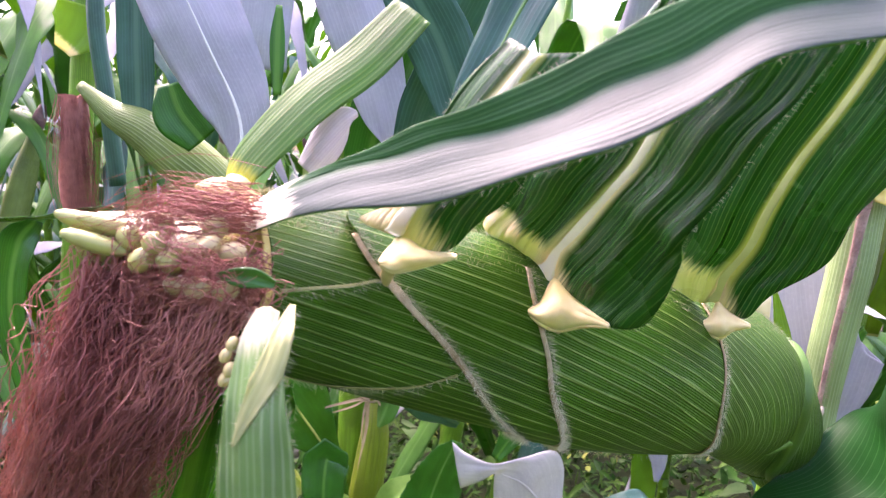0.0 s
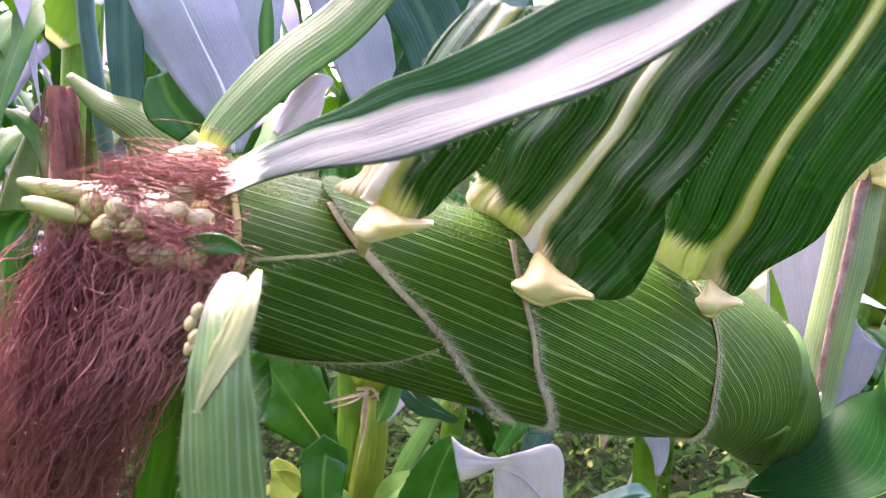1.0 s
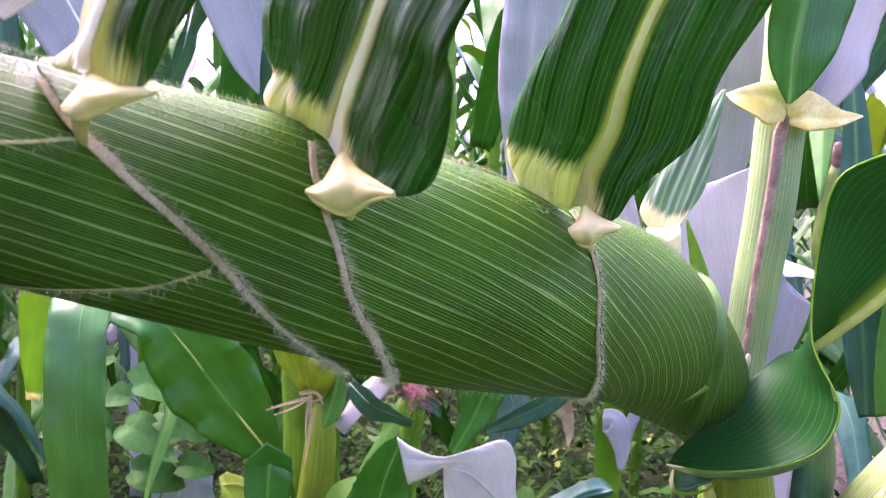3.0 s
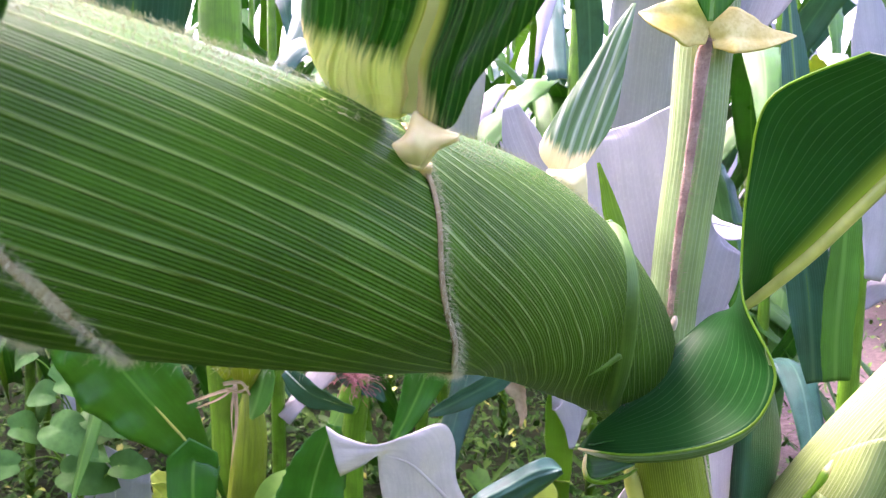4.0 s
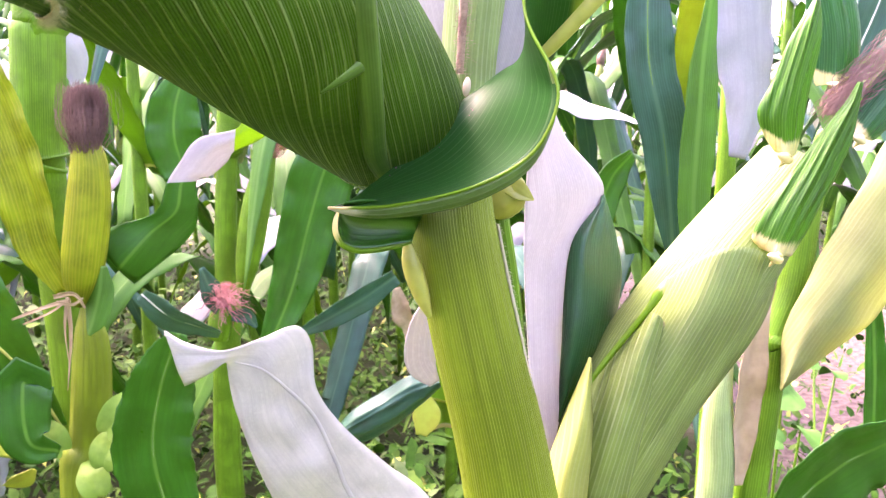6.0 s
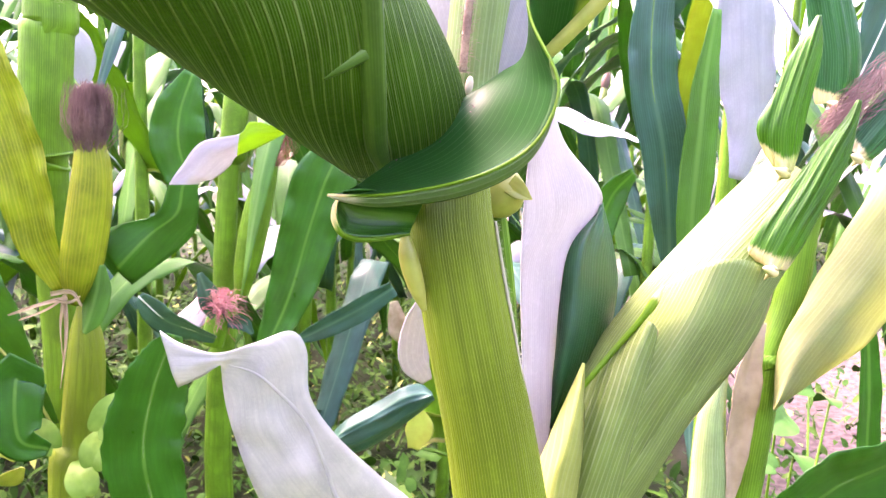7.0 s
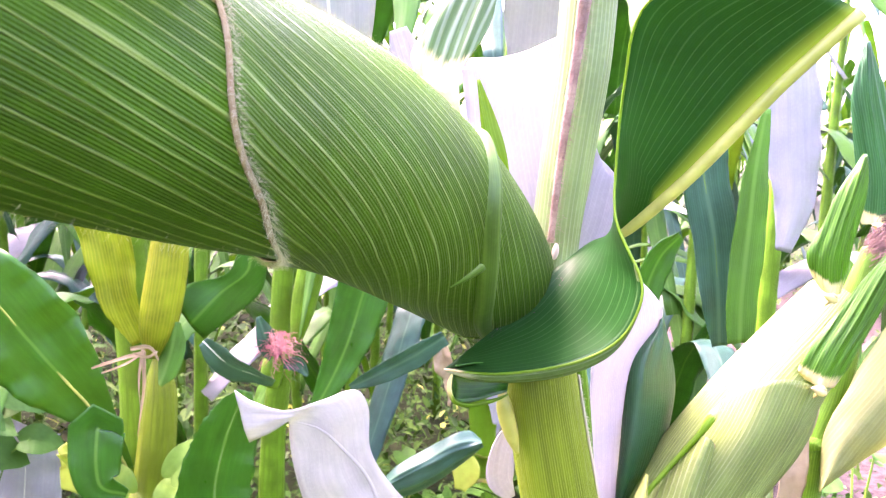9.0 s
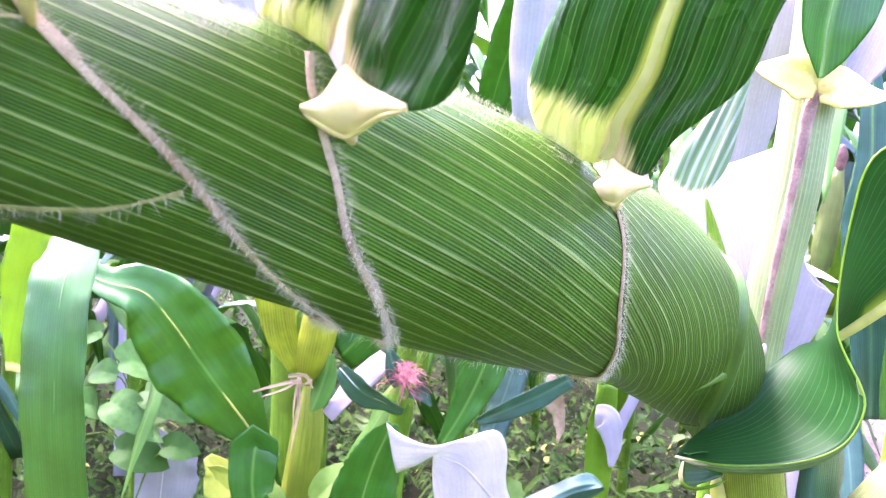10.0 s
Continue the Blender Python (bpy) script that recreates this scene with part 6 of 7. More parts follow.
loose_leaf([(0.016, 1.2, 0.803, 0.0538, 0), (0.005, 1.2, 0.846, 0.0691, 0), (0.008, 1.2, 0.889, 0.0613, 0), (0.025, 1.2, 0.938, 0.023, 0)], [M_LEAF, M_LEAF_BACK], "dark green leaf", second_plant, fold=0.2)
loose_leaf([(-0.1262, 1.15, 0.9723, 0.018, 180), (-0.1128, 1.15, 0.964, 0.05, 185), (-0.0991, 1.15, 0.9425, 0.042, 190), (-0.0929, 1.15, 0.9117, 0.006, 195)], [M_LEAF, M_LEAF_SKY_SHEEN], "leaf turned to its sky-sheen side", second_plant, fold=0.2)

ribbon("leaf", [(0.184, 1.1, 0.475), (0.2102, 1.09, 0.5055), (0.2469, 1.1, 0.5209), (0.2817, 1.09, 0.5442), (0.3069, 1.1, 0.5447), (0.3222, 1.1, 0.5335)],
       [(0.1856, 1.075, 0.4788), (0.215, 1.075, 0.4938), (0.2502, 1.075, 0.5093), (0.2815, 1.075, 0.5253), (0.3032, 1.075, 0.5319), (0.3191, 1.075, 0.5374)], [M_BLUE, M_BLUE], [0], second_plant, "crumpled bluish side of a wilted leaf", bow=0.25, seed=3.3)
ribbon("leaf", [(0.1856, 1.075, 0.4788), (0.215, 1.075, 0.4938), (0.2502, 1.075, 0.5093), (0.2815, 1.075, 0.5253), (0.3032, 1.075, 0.5319), (0.3191, 1.075, 0.5374)],
       [(0.1914, 1.1, 0.461), (0.2229, 1.095, 0.4584), (0.2591, 1.1, 0.4692), (0.2911, 1.095, 0.4966), (0.3124, 1.1, 0.5093), (0.3263, 1.1, 0.5226)], [M_BLUE, M_LEAF_SKY_SHEEN], [0], second_plant, "dark bluish side of a wilted leaf", bow=0.2, seed=4.1)

side_plant = thing("maize_plant", "maize plant with long bluish drooping leaves", "maize plant", "field maize")
stem_to_ground(side_plant, 0.62, 0.95, 1.3)
loose_leaf([(0.38, 0.66, 1.072, 0.0071, 0), (0.386, 0.66, 1.026, 0.0191, 0), (0.391, 0.66, 0.982, 0.0257, 0), (0.39, 0.66, 0.944, 0.034, 0), (0.393, 0.66, 0.905, 0.0381, 0), (0.405, 0.66, 0.857, 0.0342, 10), (0.411, 0.66, 0.812, 0.0302, 0), (0.415, 0.66, 0.774, 0.0131, 0)], [M_BLUE, M_BLUE], "long bluish green drooping leaf", side_plant, rib=M_RIB, fold=0.2, wave=0.06)
loose_leaf([(0.42, 0.64, 0.781, 0.0212, 0), (0.419, 0.64, 0.822, 0.0261, 0), (0.421, 0.64, 0.865, 0.026, 0), (0.423, 0.64, 0.912, 0.021, 10), (0.428, 0.64, 0.957, 0.0085, 20)], [M_LEAF_BACK, M_LEAF_BACK], "upright light green leaf", side_plant, fold=0.2, rib=None)
loose_leaf([(0.372, 0.85, 0.895, 0.0217, 120), (0.411, 0.85, 0.884, 0.0441, 120), (0.457, 0.85, 0.873, 0.0451, 100), (0.487, 0.85, 0.856, 0.0286, 90), (0.506, 0.85, 0.834, 0.0116, 80)], [M_LEAF, M_LEAF_SKY_SHEEN], "leaf with sky sheen painted on its upper side", side_plant, rib=M_RIB_WHITE, fold=0.2)
loose_leaf([(0.53, 0.8, 1.112, 0.012, 180), (0.54, 0.8, 1.058, 0.04, 180), (0.55, 0.8, 1.001, 0.056, 180), (0.556, 0.8, 0.942, 0.062, 180), (0.562, 0.8, 0.882, 0.045, 180), (0.552, 0.8, 0.83, 0.0168, 180)], [M_BLUE, M_LEAF_SKY_SHEEN], "pale drooping leaf", side_plant, fold=0.3)
loose_leaf([(0.6047, 0.72, 0.9151, 0.012, 5), (0.6196, 0.72, 0.9481, 0.045, 5), (0.6349, 0.72, 0.9867, 0.06, 5), (0.65, 0.72, 1.0296, 0.058, 5), (0.6627, 0.72, 1.081, 0.04, 5)], [M_BLUE, M_BLUE], "broad bluish leaf with a pale midrib", side_plant, rib=M_RIB_WHITE, rib_size=0.0012, fold=0.2, seed=2.7)
loose_leaf([(0.479, 0.95, 0.698, 0.0129, 0), (0.475, 0.95, 0.749, 0.032, 0), (0.49, 0.95, 0.799, 0.0384, 10), (0.516, 0.95, 0.829, 0.0194, 30)], [M_LEAF, M_LEAF_BACK], "dark green leaf", side_plant, fold=0.2)
loose_leaf([(0.489, 0.62, 0.565, 0.0486, 10), (0.52, 0.62, 0.598, 0.0781, 10), (0.558, 0.62, 0.616, 0.0748, 15), (0.607, 0.62, 0.63, 0.0517, 20)], [M_LEAF, M_BLUE], "low dark green leaf", side_plant, rib=M_RIB, fold=0.25)
loose_leaf([(0.677, 0.75, 0.571, 0.0251, 0), (0.673, 0.75, 0.633, 0.0244, 0), (0.667, 0.75, 0.682, 0.018, 0), (0.661, 0.75, 0.72, 0.0035, 0)], [M_LEAF, M_LEAF_BACK], "upright green leaf", side_plant, fold=0.25)

far_left = thing("maize_plant", "maize plant with broad pale drooping leaves", "maize plant", "field maize")
stem_to_ground(far_left, -0.30, 0.62, 1.2)
tube("stem", [(-0.245, 0.55, 1.107, 0.0061), (-0.242, 0.55, 1.063, 0.006), (-0.234, 0.55, 1.018, 0.0059), (-0.225, 0.55, 0.961, 0.0059)], M_BLUE, far_left, sides=10)
loose_leaf([(-0.192, 0.5, 0.993, 0.0152, 0), (-0.194, 0.5, 1.028, 0.0214, 0), (-0.196, 0.5, 1.062, 0.0238, 0), (-0.197, 0.5, 1.099, 0.0233, 0)], [M_BLUE, M_BLUE], "upright bluish leaf", far_left, fold=0.2)
# pale faces at the upper left: reflected sky put into the leaf colour
loose_leaf([(-0.114, 0.45, 0.985, 0.0099, 180), (-0.118, 0.45, 1.013, 0.0364, 180), (-0.135, 0.45, 1.046, 0.0504, 185), (-0.152, 0.45, 1.078, 0.0514, 190), (-0.169, 0.45, 1.107, 0.0421, 190)], [M_BLUE, M_LEAF_SKY_SHEEN], "broad leaf turned to its sky-sheen side", far_left, rib=M_RIB_WHITE, fold=0.25)
loose_leaf([(-0.138, 0.55, 1.048, 0.0485, 180), (-0.136, 0.55, 1.082, 0.0489, 180), (-0.134, 0.55, 1.122, 0.0494, 180)], [M_BLUE, M_LEAF_SKY_SHEEN], "pale leaf", far_left, fold=0.2)
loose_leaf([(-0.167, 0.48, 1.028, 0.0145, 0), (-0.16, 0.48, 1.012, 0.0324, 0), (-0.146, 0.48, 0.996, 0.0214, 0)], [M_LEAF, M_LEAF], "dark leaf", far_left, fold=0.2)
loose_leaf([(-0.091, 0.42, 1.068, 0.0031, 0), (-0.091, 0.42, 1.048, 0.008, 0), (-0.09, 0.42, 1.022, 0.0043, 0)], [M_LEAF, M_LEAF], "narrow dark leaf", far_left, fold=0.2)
loose_leaf([(-0.058, 0.4, 1.085, 0.0354, 180), (-0.045, 0.4, 1.054, 0.0347, 180), (-0.032, 0.4, 1.016, 0.0229, 180), (-0.028, 0.4, 1.0, 0.0057, 180)], [M_BLUE, M_LEAF_SKY_SHEEN], "grey drooping leaf", far_left, fold=0.25)
loose_leaf([(-0.022, 0.35, 1.071, 0.0256, 20), (-0.005, 0.35, 1.044, 0.0302, 20), (0.007, 0.35, 1.016, 0.0225, 20)], [M_BLUE, M_BLUE], "dark bluish leaf behind the ear", far_left, fold=0.2)
loose_leaf([(0.035, 0.3, 1.072, 0.0222, 30), (0.024, 0.3, 1.051, 0.024, 30), (0.012, 0.3, 1.024, 0.0193, 30), (0.002, 0.3, 1.008, 0.0064, 30)], [M_BLUE, M_BLUE], "dark bluish arched leaf", far_left, fold=0.25, rib=M_RIB)
loose_leaf([(-0.289, 0.6, 1.055, 0.0142, 0), (-0.277, 0.6, 1.072, 0.0425, 0), (-0.273, 0.6, 1.089, 0.0378, 0)], [M_LIME, M_LIME], "bright yellow-green leaf", far_left, fold=0.2)
loose_leaf([(-0.251, 0.5, 0.757, 0.0043, 0), (-0.257, 0.5, 0.825, 0.0167, 0), (-0.271, 0.5, 0.876, 0.0206, 0), (-0.268, 0.5, 0.92, 0.0244, 0), (-0.257, 0.5, 0.939, 0.012, 60)], [M_LEAF, M_LEAF_SKY_SHEEN], "long arched green leaf", far_left, fold=0.25)
loose_leaf([(-0.289, 0.5, 0.938, 0.0165, 80), (-0.257, 0.5, 0.941, 0.0161, 80), (-0.232, 0.5, 0.946, 0.0142, 70), (-0.207, 0.5, 0.951, 0.0039, 60)], [M_LEAF, M_LEAF_SKY_SHEEN], "flat pale leaf", far_left, fold=0.2)
loose_leaf([(-0.201, 0.8, 0.861, 0.0078, 0), (-0.195, 0.75, 0.88, 0.0188, 0), (-0.196, 0.7, 0.89, 0.0371, 0), (-0.195, 0.64, 0.889, 0.0467, 0), (-0.188, 0.59, 0.868, 0.0458, 5), (-0.185, 0.57, 0.833, 0.0432, 5), (-0.182, 0.56, 0.78, 0.041, 0), (-0.177, 0.56, 0.712, 0.0384, 0)], [M_LEAF_GLOSS, M_LEAF_SKY_SHEEN], "arched hanging leaf, pale where it bends", far_left, rib=M_RIB, rib_size=0.0009, fold=0.2, wave=0.06)
loose_leaf([(-0.3004, 0.75, 0.7517, 0.012, 0), (-0.2931, 0.75, 0.8023, 0.034, 0), (-0.2883, 0.75, 0.8422, 0.04, 0), (-0.2812, 0.75, 0.8818, 0.036, 0), (-0.2718, 0.75, 0.9162, 0.02, 0)], [M_LIME, M_LIME], "bright translucent lime green leaf", far_left, fold=0.25, wave=0.1, seed=0.3)
low_plant = thing("maize_plant", "young maize shoots with pale bent leaves among the weeds", "maize plant", "field maize")
stem_to_ground(low_plant, -0.22, 1.5, 0.5, 0.007)
loose_leaf([(-0.4, 1.5, 0.249, 0.106, 180), (-0.393, 1.5, 0.336, 0.1267, 180), (-0.387, 1.5, 0.401, 0.1134, 185), (-0.375, 1.5, 0.428, 0.0901, 190)], [M_LEAF, M_LEAF_SKY_SHEEN], "bent leaf end with its sky-sheen side up", low_plant, rib=M_RIB_WHITE, fold=0.3, nick=0.1)
loose_leaf([(0.366, 1.3, 0.385, 0.0297, 0), (0.366, 1.3, 0.481, 0.0443, 0), (0.365, 1.3, 0.558, 0.0473, 10), (0.372, 1.3, 0.619, 0.0318, 20)], [M_LIME, M_LEAF], "upright bright green shoot", low_plant, fold=0.4)
loose_leaf([(0.35, 1.28, 0.571, 0.0371, 180), (0.368, 1.27, 0.569, 0.0426, 180), (0.381, 1.27, 0.531, 0.0281, 185), (0.38, 1.27, 0.493, 0.0076, 190)], [M_LEAF, M_LEAF_SKY_SHEEN], "folded pale leaf tip", low_plant, fold=0.2)
loose_leaf([(0.355, 1.7, 0.527, 0.017, 0), (0.366, 1.7, 0.478, 0.0417, 20), (0.385, 1.7, 0.429, 0.0298, 50), (0.382, 1.7, 0.379, 0.01, 70)], [M_DRY, M_DRY], "brown dry leaf", low_plant, fold=0.5, wave=0.2)
loose_leaf([(-0.042, 1.05, 0.908, 0.0141, 60), (-0.044, 0.95, 0.733, 0.0104, 170), (-0.048, 0.95, 0.707, 0.0263, 190), (-0.056, 0.95, 0.681, 0.0265, 210), (-0.062, 0.95, 0.664, 0.0053, 220)][1:], [M_LEAF_BACK, M_LEAF_BACK], "small curled pale leaf by the tie", left_plant, fold=0.4)
for rows in ([(-0.238, 1.2, 0.508, 0.0142, 0), (-0.217, 1.2, 0.479, 0.0537, 10), (-0.225, 1.2, 0.44, 0.0362, 20)], [(0.271, 1.3, 0.412, 0.0194, 80), (0.326, 1.3, 0.433, 0.0776, 60), (0.383, 1.3, 0.424, 0.0294, 50)], [(0.324, 1.25, 0.468, 0.0086, 0), (0.332, 1.25, 0.428, 0.0435, 0), (0.323, 1.25, 0.397, 0.0175, 0)], [(-0.214, 1.1, 0.534, 0.0154, 60), (-0.193, 1.1, 0.525, 0.0462, 40), (-0.18, 1.1, 0.503, 0.0154, 30)], [(-0.207, 1.1, 0.449, 0.0158, 60), (-0.188, 1.1, 0.454, 0.0393, 50), (-0.171, 1.1, 0.466, 0.0078, 40)]):
    loose_leaf(rows, [M_YELLOW, M_YELLOW], "yellowed withering leaf", low_plant, fold=0.2)
def heart_leaf(parent, at, size, turn, tilt, mat):
    """A broad heart-shaped leaf with a sunken midrib, and its leaf stalk."""
    n, k = 28, 6
    d = np.array((math.cos(turn), math.sin(turn) * math.cos(tilt), math.sin(tilt)))
    side = unit(np.cross(d, np.array((0.15, -0.75, 0.65))))
    nor = np.cross(side, d)
    verts = [np.array(at)]
    for q in range(1, k + 1):
        for j in range(n):
            a = 2 * math.pi * j / n
            r = size * (0.78 + 0.24 * math.cos(a) + 0.1 * math.cos(2 * a) + 0.3 * math.exp(-(min(a, 2 * math.pi - a) / 0.3) ** 2) - 0.28 * math.exp(-((a - math.pi) / 0.35) ** 2)) * q / k
            x, y = r * math.cos(a), r * math.sin(a)
            verts.append(np.array(at) + d * x + side * y + nor * (0.22 * abs(y) - 0.5 * x * x / size + 0.05 * size * noise.noise((x * 60, y * 60, turn))))
    faces = [(0, 1 + j, 1 + (j + 1) % n) for j in range(n)]
    for q in range(k - 1):
        for j in range(n):
            b0, b1 = 1 + q * n + j, 1 + q * n + (j + 1) % n
            faces.append((b0, b0 + n, b1 + n, b1))
    return link_mesh("leaf", verts, faces, mat, parent)


bean_plant = thing("bean_plant", "low bean plant with broad heart-shaped grey-green leaves", "bean plant")
M_BEAN = plain_material("bean_leaf", (0.04, 0.15, 0.02), 0.6, 0.4, 90, 0.3, (0.08, 0.22, 0.045), shine=0.15)
tube("stem", [(-0.423, 1.45, -0.03, 0.004), (-0.423, 1.43, 0.2, 0.0035), (-0.423 + 0.01, 1.4, 0.42, 0.0025)], M_STALK_GREEN, bean_plant, sides=8)
for k, (x, y, z, size) in enumerate([(-0.3837, 1.3, 0.6176, 0.04), (-0.4669, 1.32, 0.5401, 0.0286), (-0.4233, 1.34, 0.532, 0.0343), (-0.3692, 1.36, 0.5484, 0.0343), (-0.3683, 1.38, 0.5112, 0.0286), (-0.4248, 1.4, 0.4332, 0.0362), (-0.4917, 1.42, 0.6313, 0.0248), (-0.3238, 1.3, 0.6013, 0.0229), (-0.4888, 1.32, 0.4811, 0.0248), (-0.3746, 1.34, 0.4933, 0.0286), (-0.314, 1.36, 0.6046, 0.0229), (-0.4495, 1.38, 0.5737, 0.0248), (-0.5507, 1.4, 0.5243, 0.0229), (-0.3561, 1.42, 0.4359, 0.0267)]):
    heart_leaf(bean_plant, (x, y, z), size * 1.35, rng.uniform(-0.6, 3.6), rng.uniform(-0.5, 0.1), M_BEAN)
    tube("leaf_stalk", [(x, y, z, 0.0012), ((x + -0.423) / 2, 1.42, z - 0.03, 0.0014), (-0.423, 1.43, max(0.05, z - 0.12), 0.0016)], M_STALK_GREEN, bean_plant, sides=6, per=4)
M_ROUND = plain_material("round_weed_leaf", (0.12, 0.27, 0.02), 0.5, 0.35, 120, 0.2, (0.2, 0.34, 0.05), shine=0.2)
for k, (x, y, z, size) in enumerate([(-0.0419, 0.935, 0.5763, 0.0208), (-0.053, 0.935, 0.5399, 0.0191), (-0.065, 0.935, 0.5087, 0.0174), (-0.0982, 0.935, 0.5598, 0.0174)]):
    heart_leaf(low_plant, (x, y, z), size * 1.25, 0.5 + 0.7 * k, 1.15, M_ROUND)
path_weed = thing("weed", "pale green broad-leaved weed beside the bare path", "weed")
for k, (x, y, z, size) in enumerate([(0.7222, 0.95, 0.5283, 0.026), (0.8495, 1.02, 0.5232, 0.018), (0.6777, 0.9, 0.4973, 0.018), (0.8772, 1.1, 0.5132, 0.015), (0.7721, 0.98, 0.4694, 0.02)]):
    heart_leaf(path_weed, (x, y, z), size * 1.2, 0.3 + 1.1 * k, 0.25, M_BEAN)
    tube("leaf_stalk", [(0.74 + 0.01 * k, 0.98, -0.03, 0.003), (0.74 + 0.4 * (x - 0.74), 0.98, z * 0.6, 0.0022), (x, y + 0.004, z - 0.002, 0.0014)], M_STALK_GREEN, path_weed, sides=8)
shade_plant = thing("maize_plant", "maize plant with lilac and dark leaves standing behind the ear", "maize plant", "field maize")
stem_to_ground(shade_plant, 0.239, 0.56, 1.25, 0.008)
loose_leaf([(0.108, 0.46, 0.926, 0.0194, 180), (0.108, 0.45, 0.971, 0.0377, 180), (0.106, 0.44, 1.01, 0.0462, 180), (0.106, 0.43, 1.049, 0.0456, 175), (0.11, 0.42, 1.089, 0.0395, 175)], [M_BLUE, M_LEAF_SKY_SHEEN], "tall lilac-grey leaf underside", shade_plant, rib=M_RIB_WHITE, fold=0.3, pleat=0.06, pleats=4, wave=0.08, seed=0.9)
loose_leaf([(-0.017, 0.4, 0.962, 0.011, 10), (-0.012, 0.39, 0.986, 0.0295, 15), (-0.006, 0.38, 1.014, 0.0393, 20), (0.005, 0.37, 1.042, 0.0385, 20), (0.019, 0.36, 1.071, 0.0305, 20)], [M_BLUE, M_BLUE], "dark teal leaf", shade_plant, rib=M_RIB, fold=0.3, pleat=0.04, seed=0.4)
loose_leaf([(-0.039, 0.44, 0.957, 0.0122, 0), (-0.041, 0.43, 0.992, 0.0269, 0), (-0.032, 0.42, 1.029, 0.0322, -10), (-0.02, 0.41, 1.065, 0.0289, -10)], [M_LEAF, M_BLUE], "dark upright leaf", shade_plant, fold=0.25, seed=1.4)
loose_leaf([(0.207, 0.47, 0.95, 0.0208, 180), (0.207, 0.46, 0.989, 0.0375, 180), (0.207, 0.45, 1.026, 0.0369, 175), (0.206, 0.44, 1.066, 0.03, 170)], [M_BLUE, M_LEAF_SKY_SHEEN], "lilac-grey leaf underside", shade_plant, fold=0.3, wave=0.08, seed=1.9)
back_ear = thing("corn_ear", "light green ear with a purplish silk tuft in the row behind", "corn ear", "field ears")
tube("husk", [(-0.136, 0.5, 0.965, 0.0148), (-0.162, 0.5, 0.983, 0.0172), (-0.187, 0.5, 0.999, 0.0137), (-0.209, 0.5, 1.009, 0.0085), (-0.23, 0.5, 1.025, 0.0031)], M_HUSK_LIGHT, back_ear, "light green husk", sides=16)
silk_cap(back_ear, [(-0.236, 0.5, 1.018)][0], [(-0.227, 0.5, 0.943)][0], 0.003, M_SILK, 420, "hanging purplish silk")
blob("silk_core", [(-0.234, 0.503, 0.983)][0], ((0.008, 0, 0), (0, 0.007, 0), (0.004, 0, 0.037)), M_SILK, back_ear, "", 0.1)


# ---- the field ----
def proto_leaf(seed):
    r = random.Random(seed)
    ln, up, w = r.uniform(0.5, 0.75), r.uniform(0.25, 0.5), r.uniform(0.05, 0.085)
    rows = []
    for k in range(7):
        t = k / 6
        rows.append((ln * t * (1 - 0.15 * t), 0.04 * math.sin(3 * t + seed), up * math.sin(t * 2.5) - 0.15 * t ** 3, w * math.sin(math.pi * min(1, 0.15 + 0.85 * t)) ** 0.7 + 0.002, 90 + r.uniform(-25, 25) * t))
    return rows


def field_plant(seed, ear_on):
    p = thing("maize_plant", "green maize plant standing in the field", "maize plant", "field maize")
    r = random.Random(seed)
    h = r.uniform(1.3, 1.75)
    bend = r.uniform(-0.05, 0.05)
    tube("stalk", [(0, 0, -0.03, 0.015), (bend * 0.2, 0, h * 0.3, 0.014), (bend, 0, h * 0.7, 0.011), (bend * 1.5, 0, h, 0.006)], M_STALK_GREEN, p, sides=8, per=4)
    for k in range(9):
        z = 0.2 + k * (h - 0.35) / 9
        base = proto_leaf(seed * 20 + k)
        a = (k % 2) * math.pi + r.uniform(-0.6, 0.6)
        rows = [(x * math.cos(a) - y * math.sin(a) + bend * z / h, x * math.sin(a) + y * math.cos(a), zz + z, w, roll if math.cos(a) >= 0 else -roll + 0) for x, y, zz, w, roll in base]
        blade("leaf", rows, [(M_LEAF, M_LEAF, M_BLUE, M_LIME, M_LEAF)[(k + seed) % 5], (M_LEAF_BACK, M_LEAF_BACK, M_LEAF_SKY_SHEEN, M_LEAF_BACK, M_BLUE)[(k * 2 + seed) % 5]], p, nu=9, per=5, fold=0.25, wave=0.14, wl=0.12, seed=r.random() * 5, thick=0.0006)
    if ear_on:
        d = r.choice((-1, 1))
        tube("ear_husk", [(0.02 * d, -0.01, 0.75, 0.01), (0.04 * d, -0.015, 0.82, 0.024), (0.06 * d, -0.015, 0.92, 0.022), (0.075 * d, -0.015, 1.0, 0.009)], M_HUSK_LIGHT, p, sides=10, per=4)
        tube("ear_silk", [(0.075 * d, -0.015, 0.99, 0.008), (0.08 * d, -0.015, 1.02, 0.013), (0.088 * d, -0.02, 1.045, 0.006)], M_SILK_BROWN, p, "brown dry silk", sides=8, per=4)
    return p


protos = [field_plant(s, s % 2 == 0) for s in range(5)]
rng = random.Random(55)
spots = []
for row in range(9):
    y = 1.75 + row * 0.55
    x = -1.2 - 0.5 * row + rng.random() * 0.3
    while x < 1.6 + 0.75 * row:
        spots.append((x + rng.gauss(0, 0.05), y + rng.gauss(0, 0.08)))
        x += rng.uniform(0.24, 0.42) * (1 + row * 0.06)
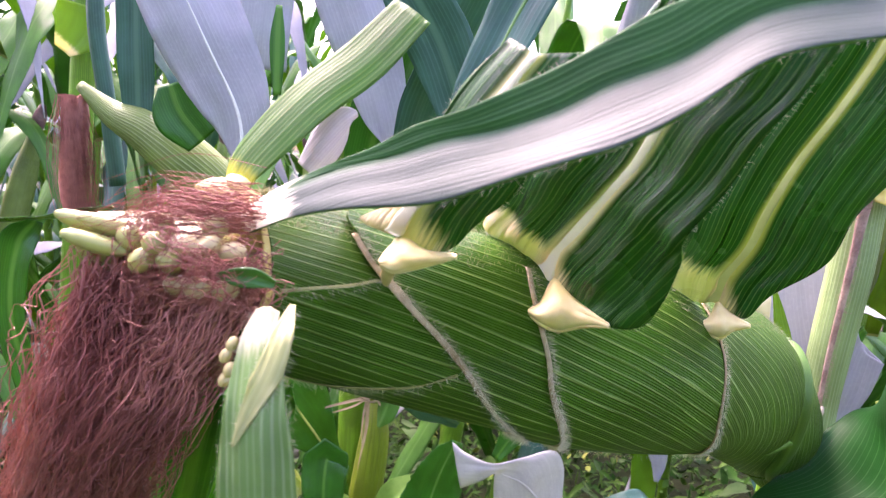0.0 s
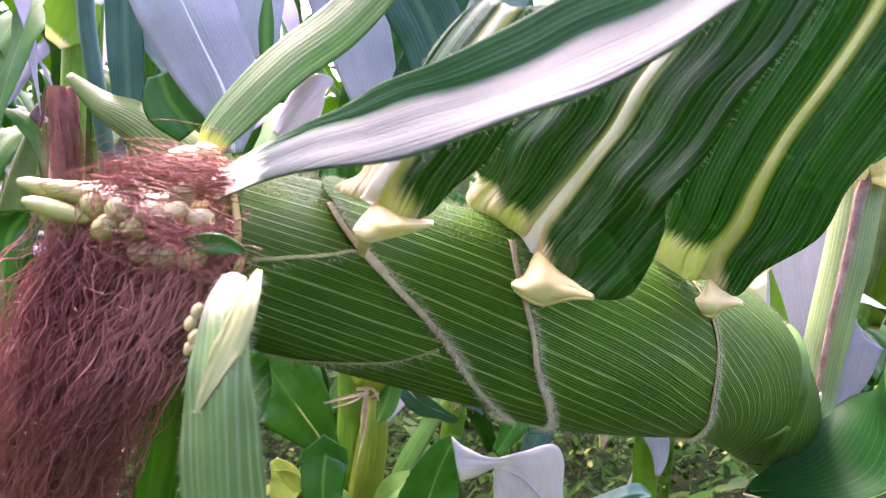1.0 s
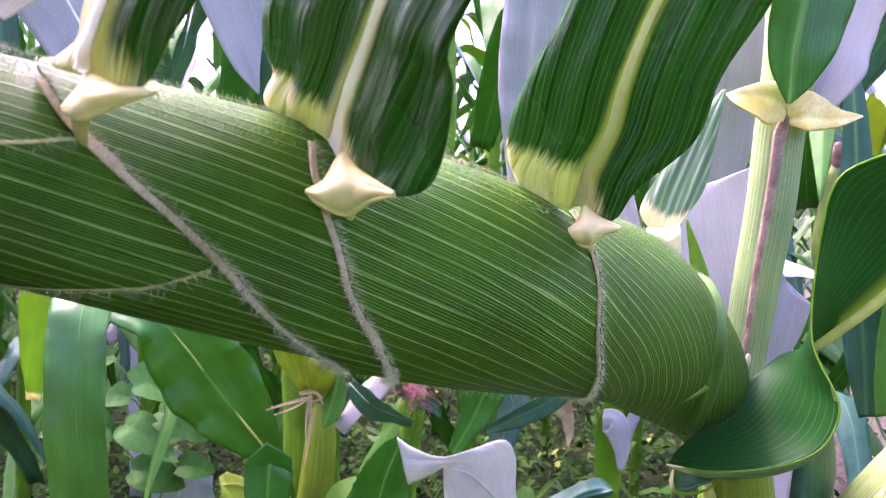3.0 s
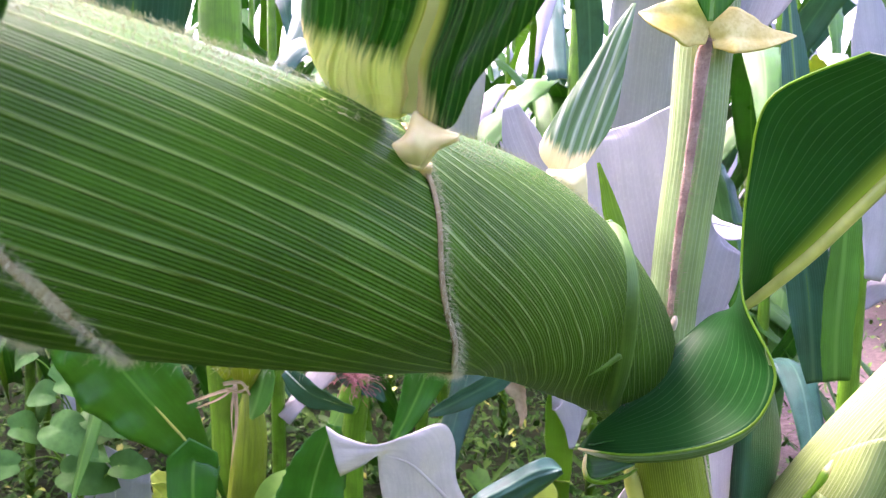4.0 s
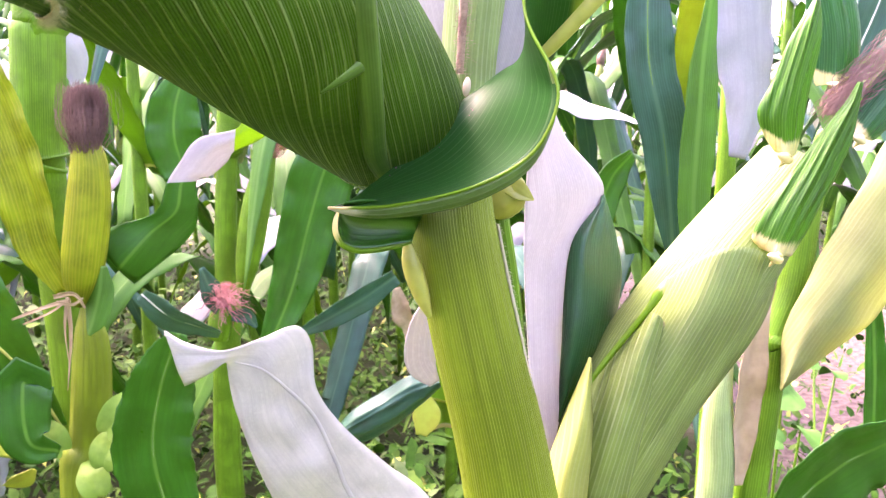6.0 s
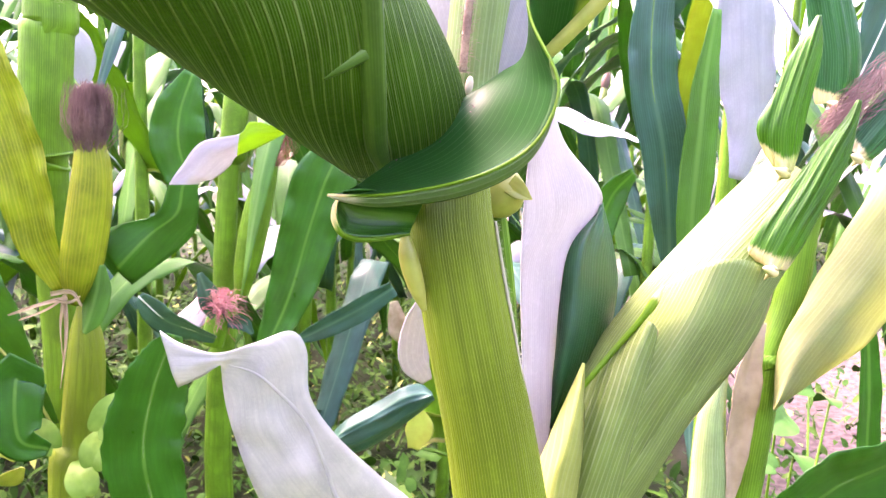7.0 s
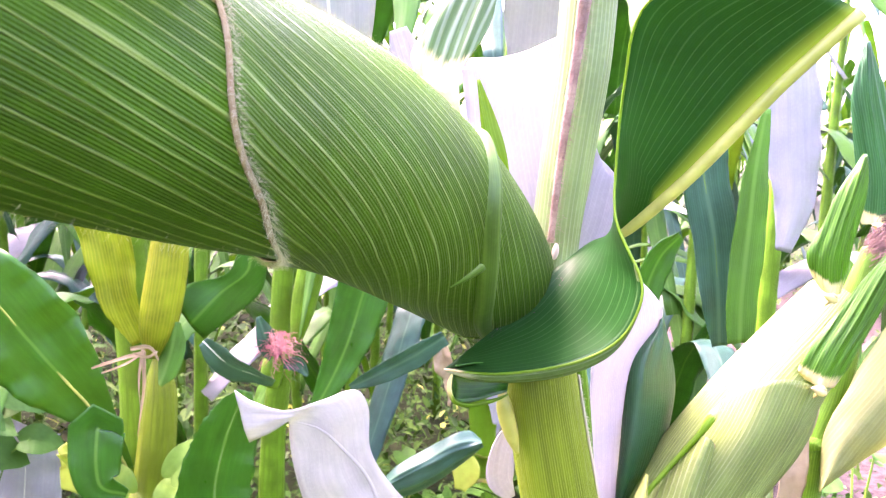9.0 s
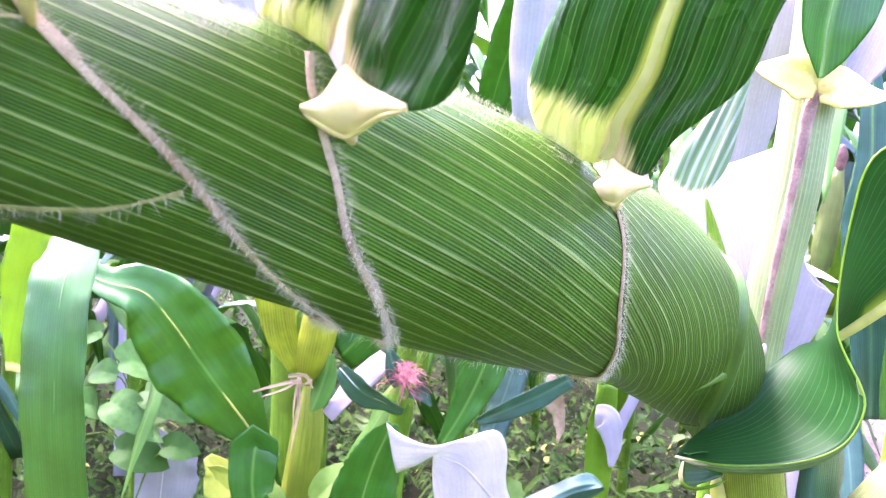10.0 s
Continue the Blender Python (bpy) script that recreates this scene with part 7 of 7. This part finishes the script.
# rows behind and beside the walk; those behind stay unseen and block low sky
for row in range(4):
    y = -0.85 - row * 0.7
    x = -3.0
    while x < 3.2:
        spots.append((x + rng.gauss(0, 0.06), y + rng.gauss(0, 0.08)))
        x += rng.uniform(0.22, 0.36)
for side in (-1, 1):
    for _ in range(12):
        spots.append((side * rng.uniform(0.95, 2.2) + 0.1, rng.uniform(-0.4, 1.5)))
used = 0
for x, y in spots:
    m = pose(x, y, 0, rng.gauss(0, 3), rng.gauss(0, 3), rng.random() * 360)
    kind = rng.randrange(5) if used >= len(protos) else used
    used += 1
    if used > len(protos) and (-1.25 < y < -0.4 or (1.45 < x < 2.9 and 1.5 < y < 4.5)):
        continue  # the open lanes; the one behind the walk is added to admit sky light
    if used <= len(protos):
        protos[kind].matrix_basis = m
    else:
        copy_thing(protos[kind], m)


def make_weeds():
    """Low weeds: many small leaves, and larger heart-shaped ones on the field side."""
    r = random.Random(91)
    verts, faces, slots = [], [], []

    def heart(p, a, s, tilt, q):
        d = np.array((math.cos(a), math.sin(a), tilt))
        n = np.array((-math.sin(a), math.cos(a), r.uniform(-0.35, 0.35)))
        up = np.array((0, 0, 1.0))
        k = len(verts)
        w = r.choice((0.2, 0.3, 0.7, 1.0, 1.0))
        s = s * (1.7 - 0.7 * w)
        outline = [(0, 0), (-0.12, 0.3 * w), (0.2, 0.52 * w), (0.6, 0.42 * w), (1.15, 0.0), (0.6, -0.42 * w), (0.2, -0.52 * w), (-0.12, -0.3 * w)]
        for x, y in outline:
            verts.append(p + d * s * x + n * s * y + up * s * (0.25 * abs(y) - 0.25 * x * x))
        verts.append(p + d * s * 0.45 - up * s * 0.08)
        for j in range(8):
            faces.append((k + j, k + (j + 1) % 8, k + 8))
            slots.append(q)

    for _ in range(85000):
        y = 0.5 + 6.5 * r.random() ** 1.5
        x = r.uniform(-1.0 - y * 0.65, 1.0 + y * 0.8)
        bare = noise.noise((x * 1.4, y * 1.4, 5)) < -0.42 or (1.3 < x < 3.6 and r.random() < 0.75)
        if bare:
            continue
        tall = 0.12 + 0.2 * max(0, noise.noise((x * 2.2, y * 2.2, 9)) + 0.3)
        q = r.choices((0, 1, 2, 3), (52, 40, 5, 3))[0]
        heart(np.array((x, y, r.random() ** 1.3 * tall + 0.004)), r.random() * 6.28, r.uniform(0.008, 0.024), r.uniform(-0.6, 1.6), q)
    for _ in range(16000):
        y, x = r.uniform(-3.2, 0.5), r.uniform(-3.2, 3.2)
        if 0.72 < x < 2.2 and r.random() < 0.7:
            continue
        heart(np.array((x, y, r.random() ** 1.3 * 0.12 + 0.004)), r.random() * 6.28, r.uniform(0.02, 0.045), r.uniform(-0.4, 0.8), r.choices((0, 1, 2, 3), (52, 40, 5, 3))[0])
    for _ in range(1500):
        y = r.uniform(1.3, 4.5)
        x = r.uniform(-0.6 - y * 0.6, 0.5 + y * 0.3)
        if noise.noise((x * 1.3, y * 1.3, 2)) < -0.05:
            continue
        heart(np.array((x, y, r.uniform(0.03, 0.3))), r.random() * 6.28, r.uniform(0.03, 0.062), r.uniform(-0.3, 0.25), r.choices((0, 1, 2, 3), (48, 38, 11, 3))[0])
    weed = plain_material("weed_green", (0.014, 0.075, 0.006), 0.6, 0.5, 60, 0.1, (0.035, 0.125, 0.01), shine=0.08)
    light = plain_material("weed_light", (0.04, 0.13, 0.01), 0.6, 0.4, 60, 0.1, (0.1, 0.2, 0.03), shine=0.08)
    grey = plain_material("weed_grey", (0.06, 0.15, 0.035), 0.5, 0.3, 60, 0.1, (0.13, 0.2, 0.07), shine=0.08)
    tagged(link_mesh("weeds", verts, faces, [weed, light, grey, M_YELLOW], slots=slots), "low green weeds covering the soil between stalks", "weeds", kind="stuff")


make_weeds()
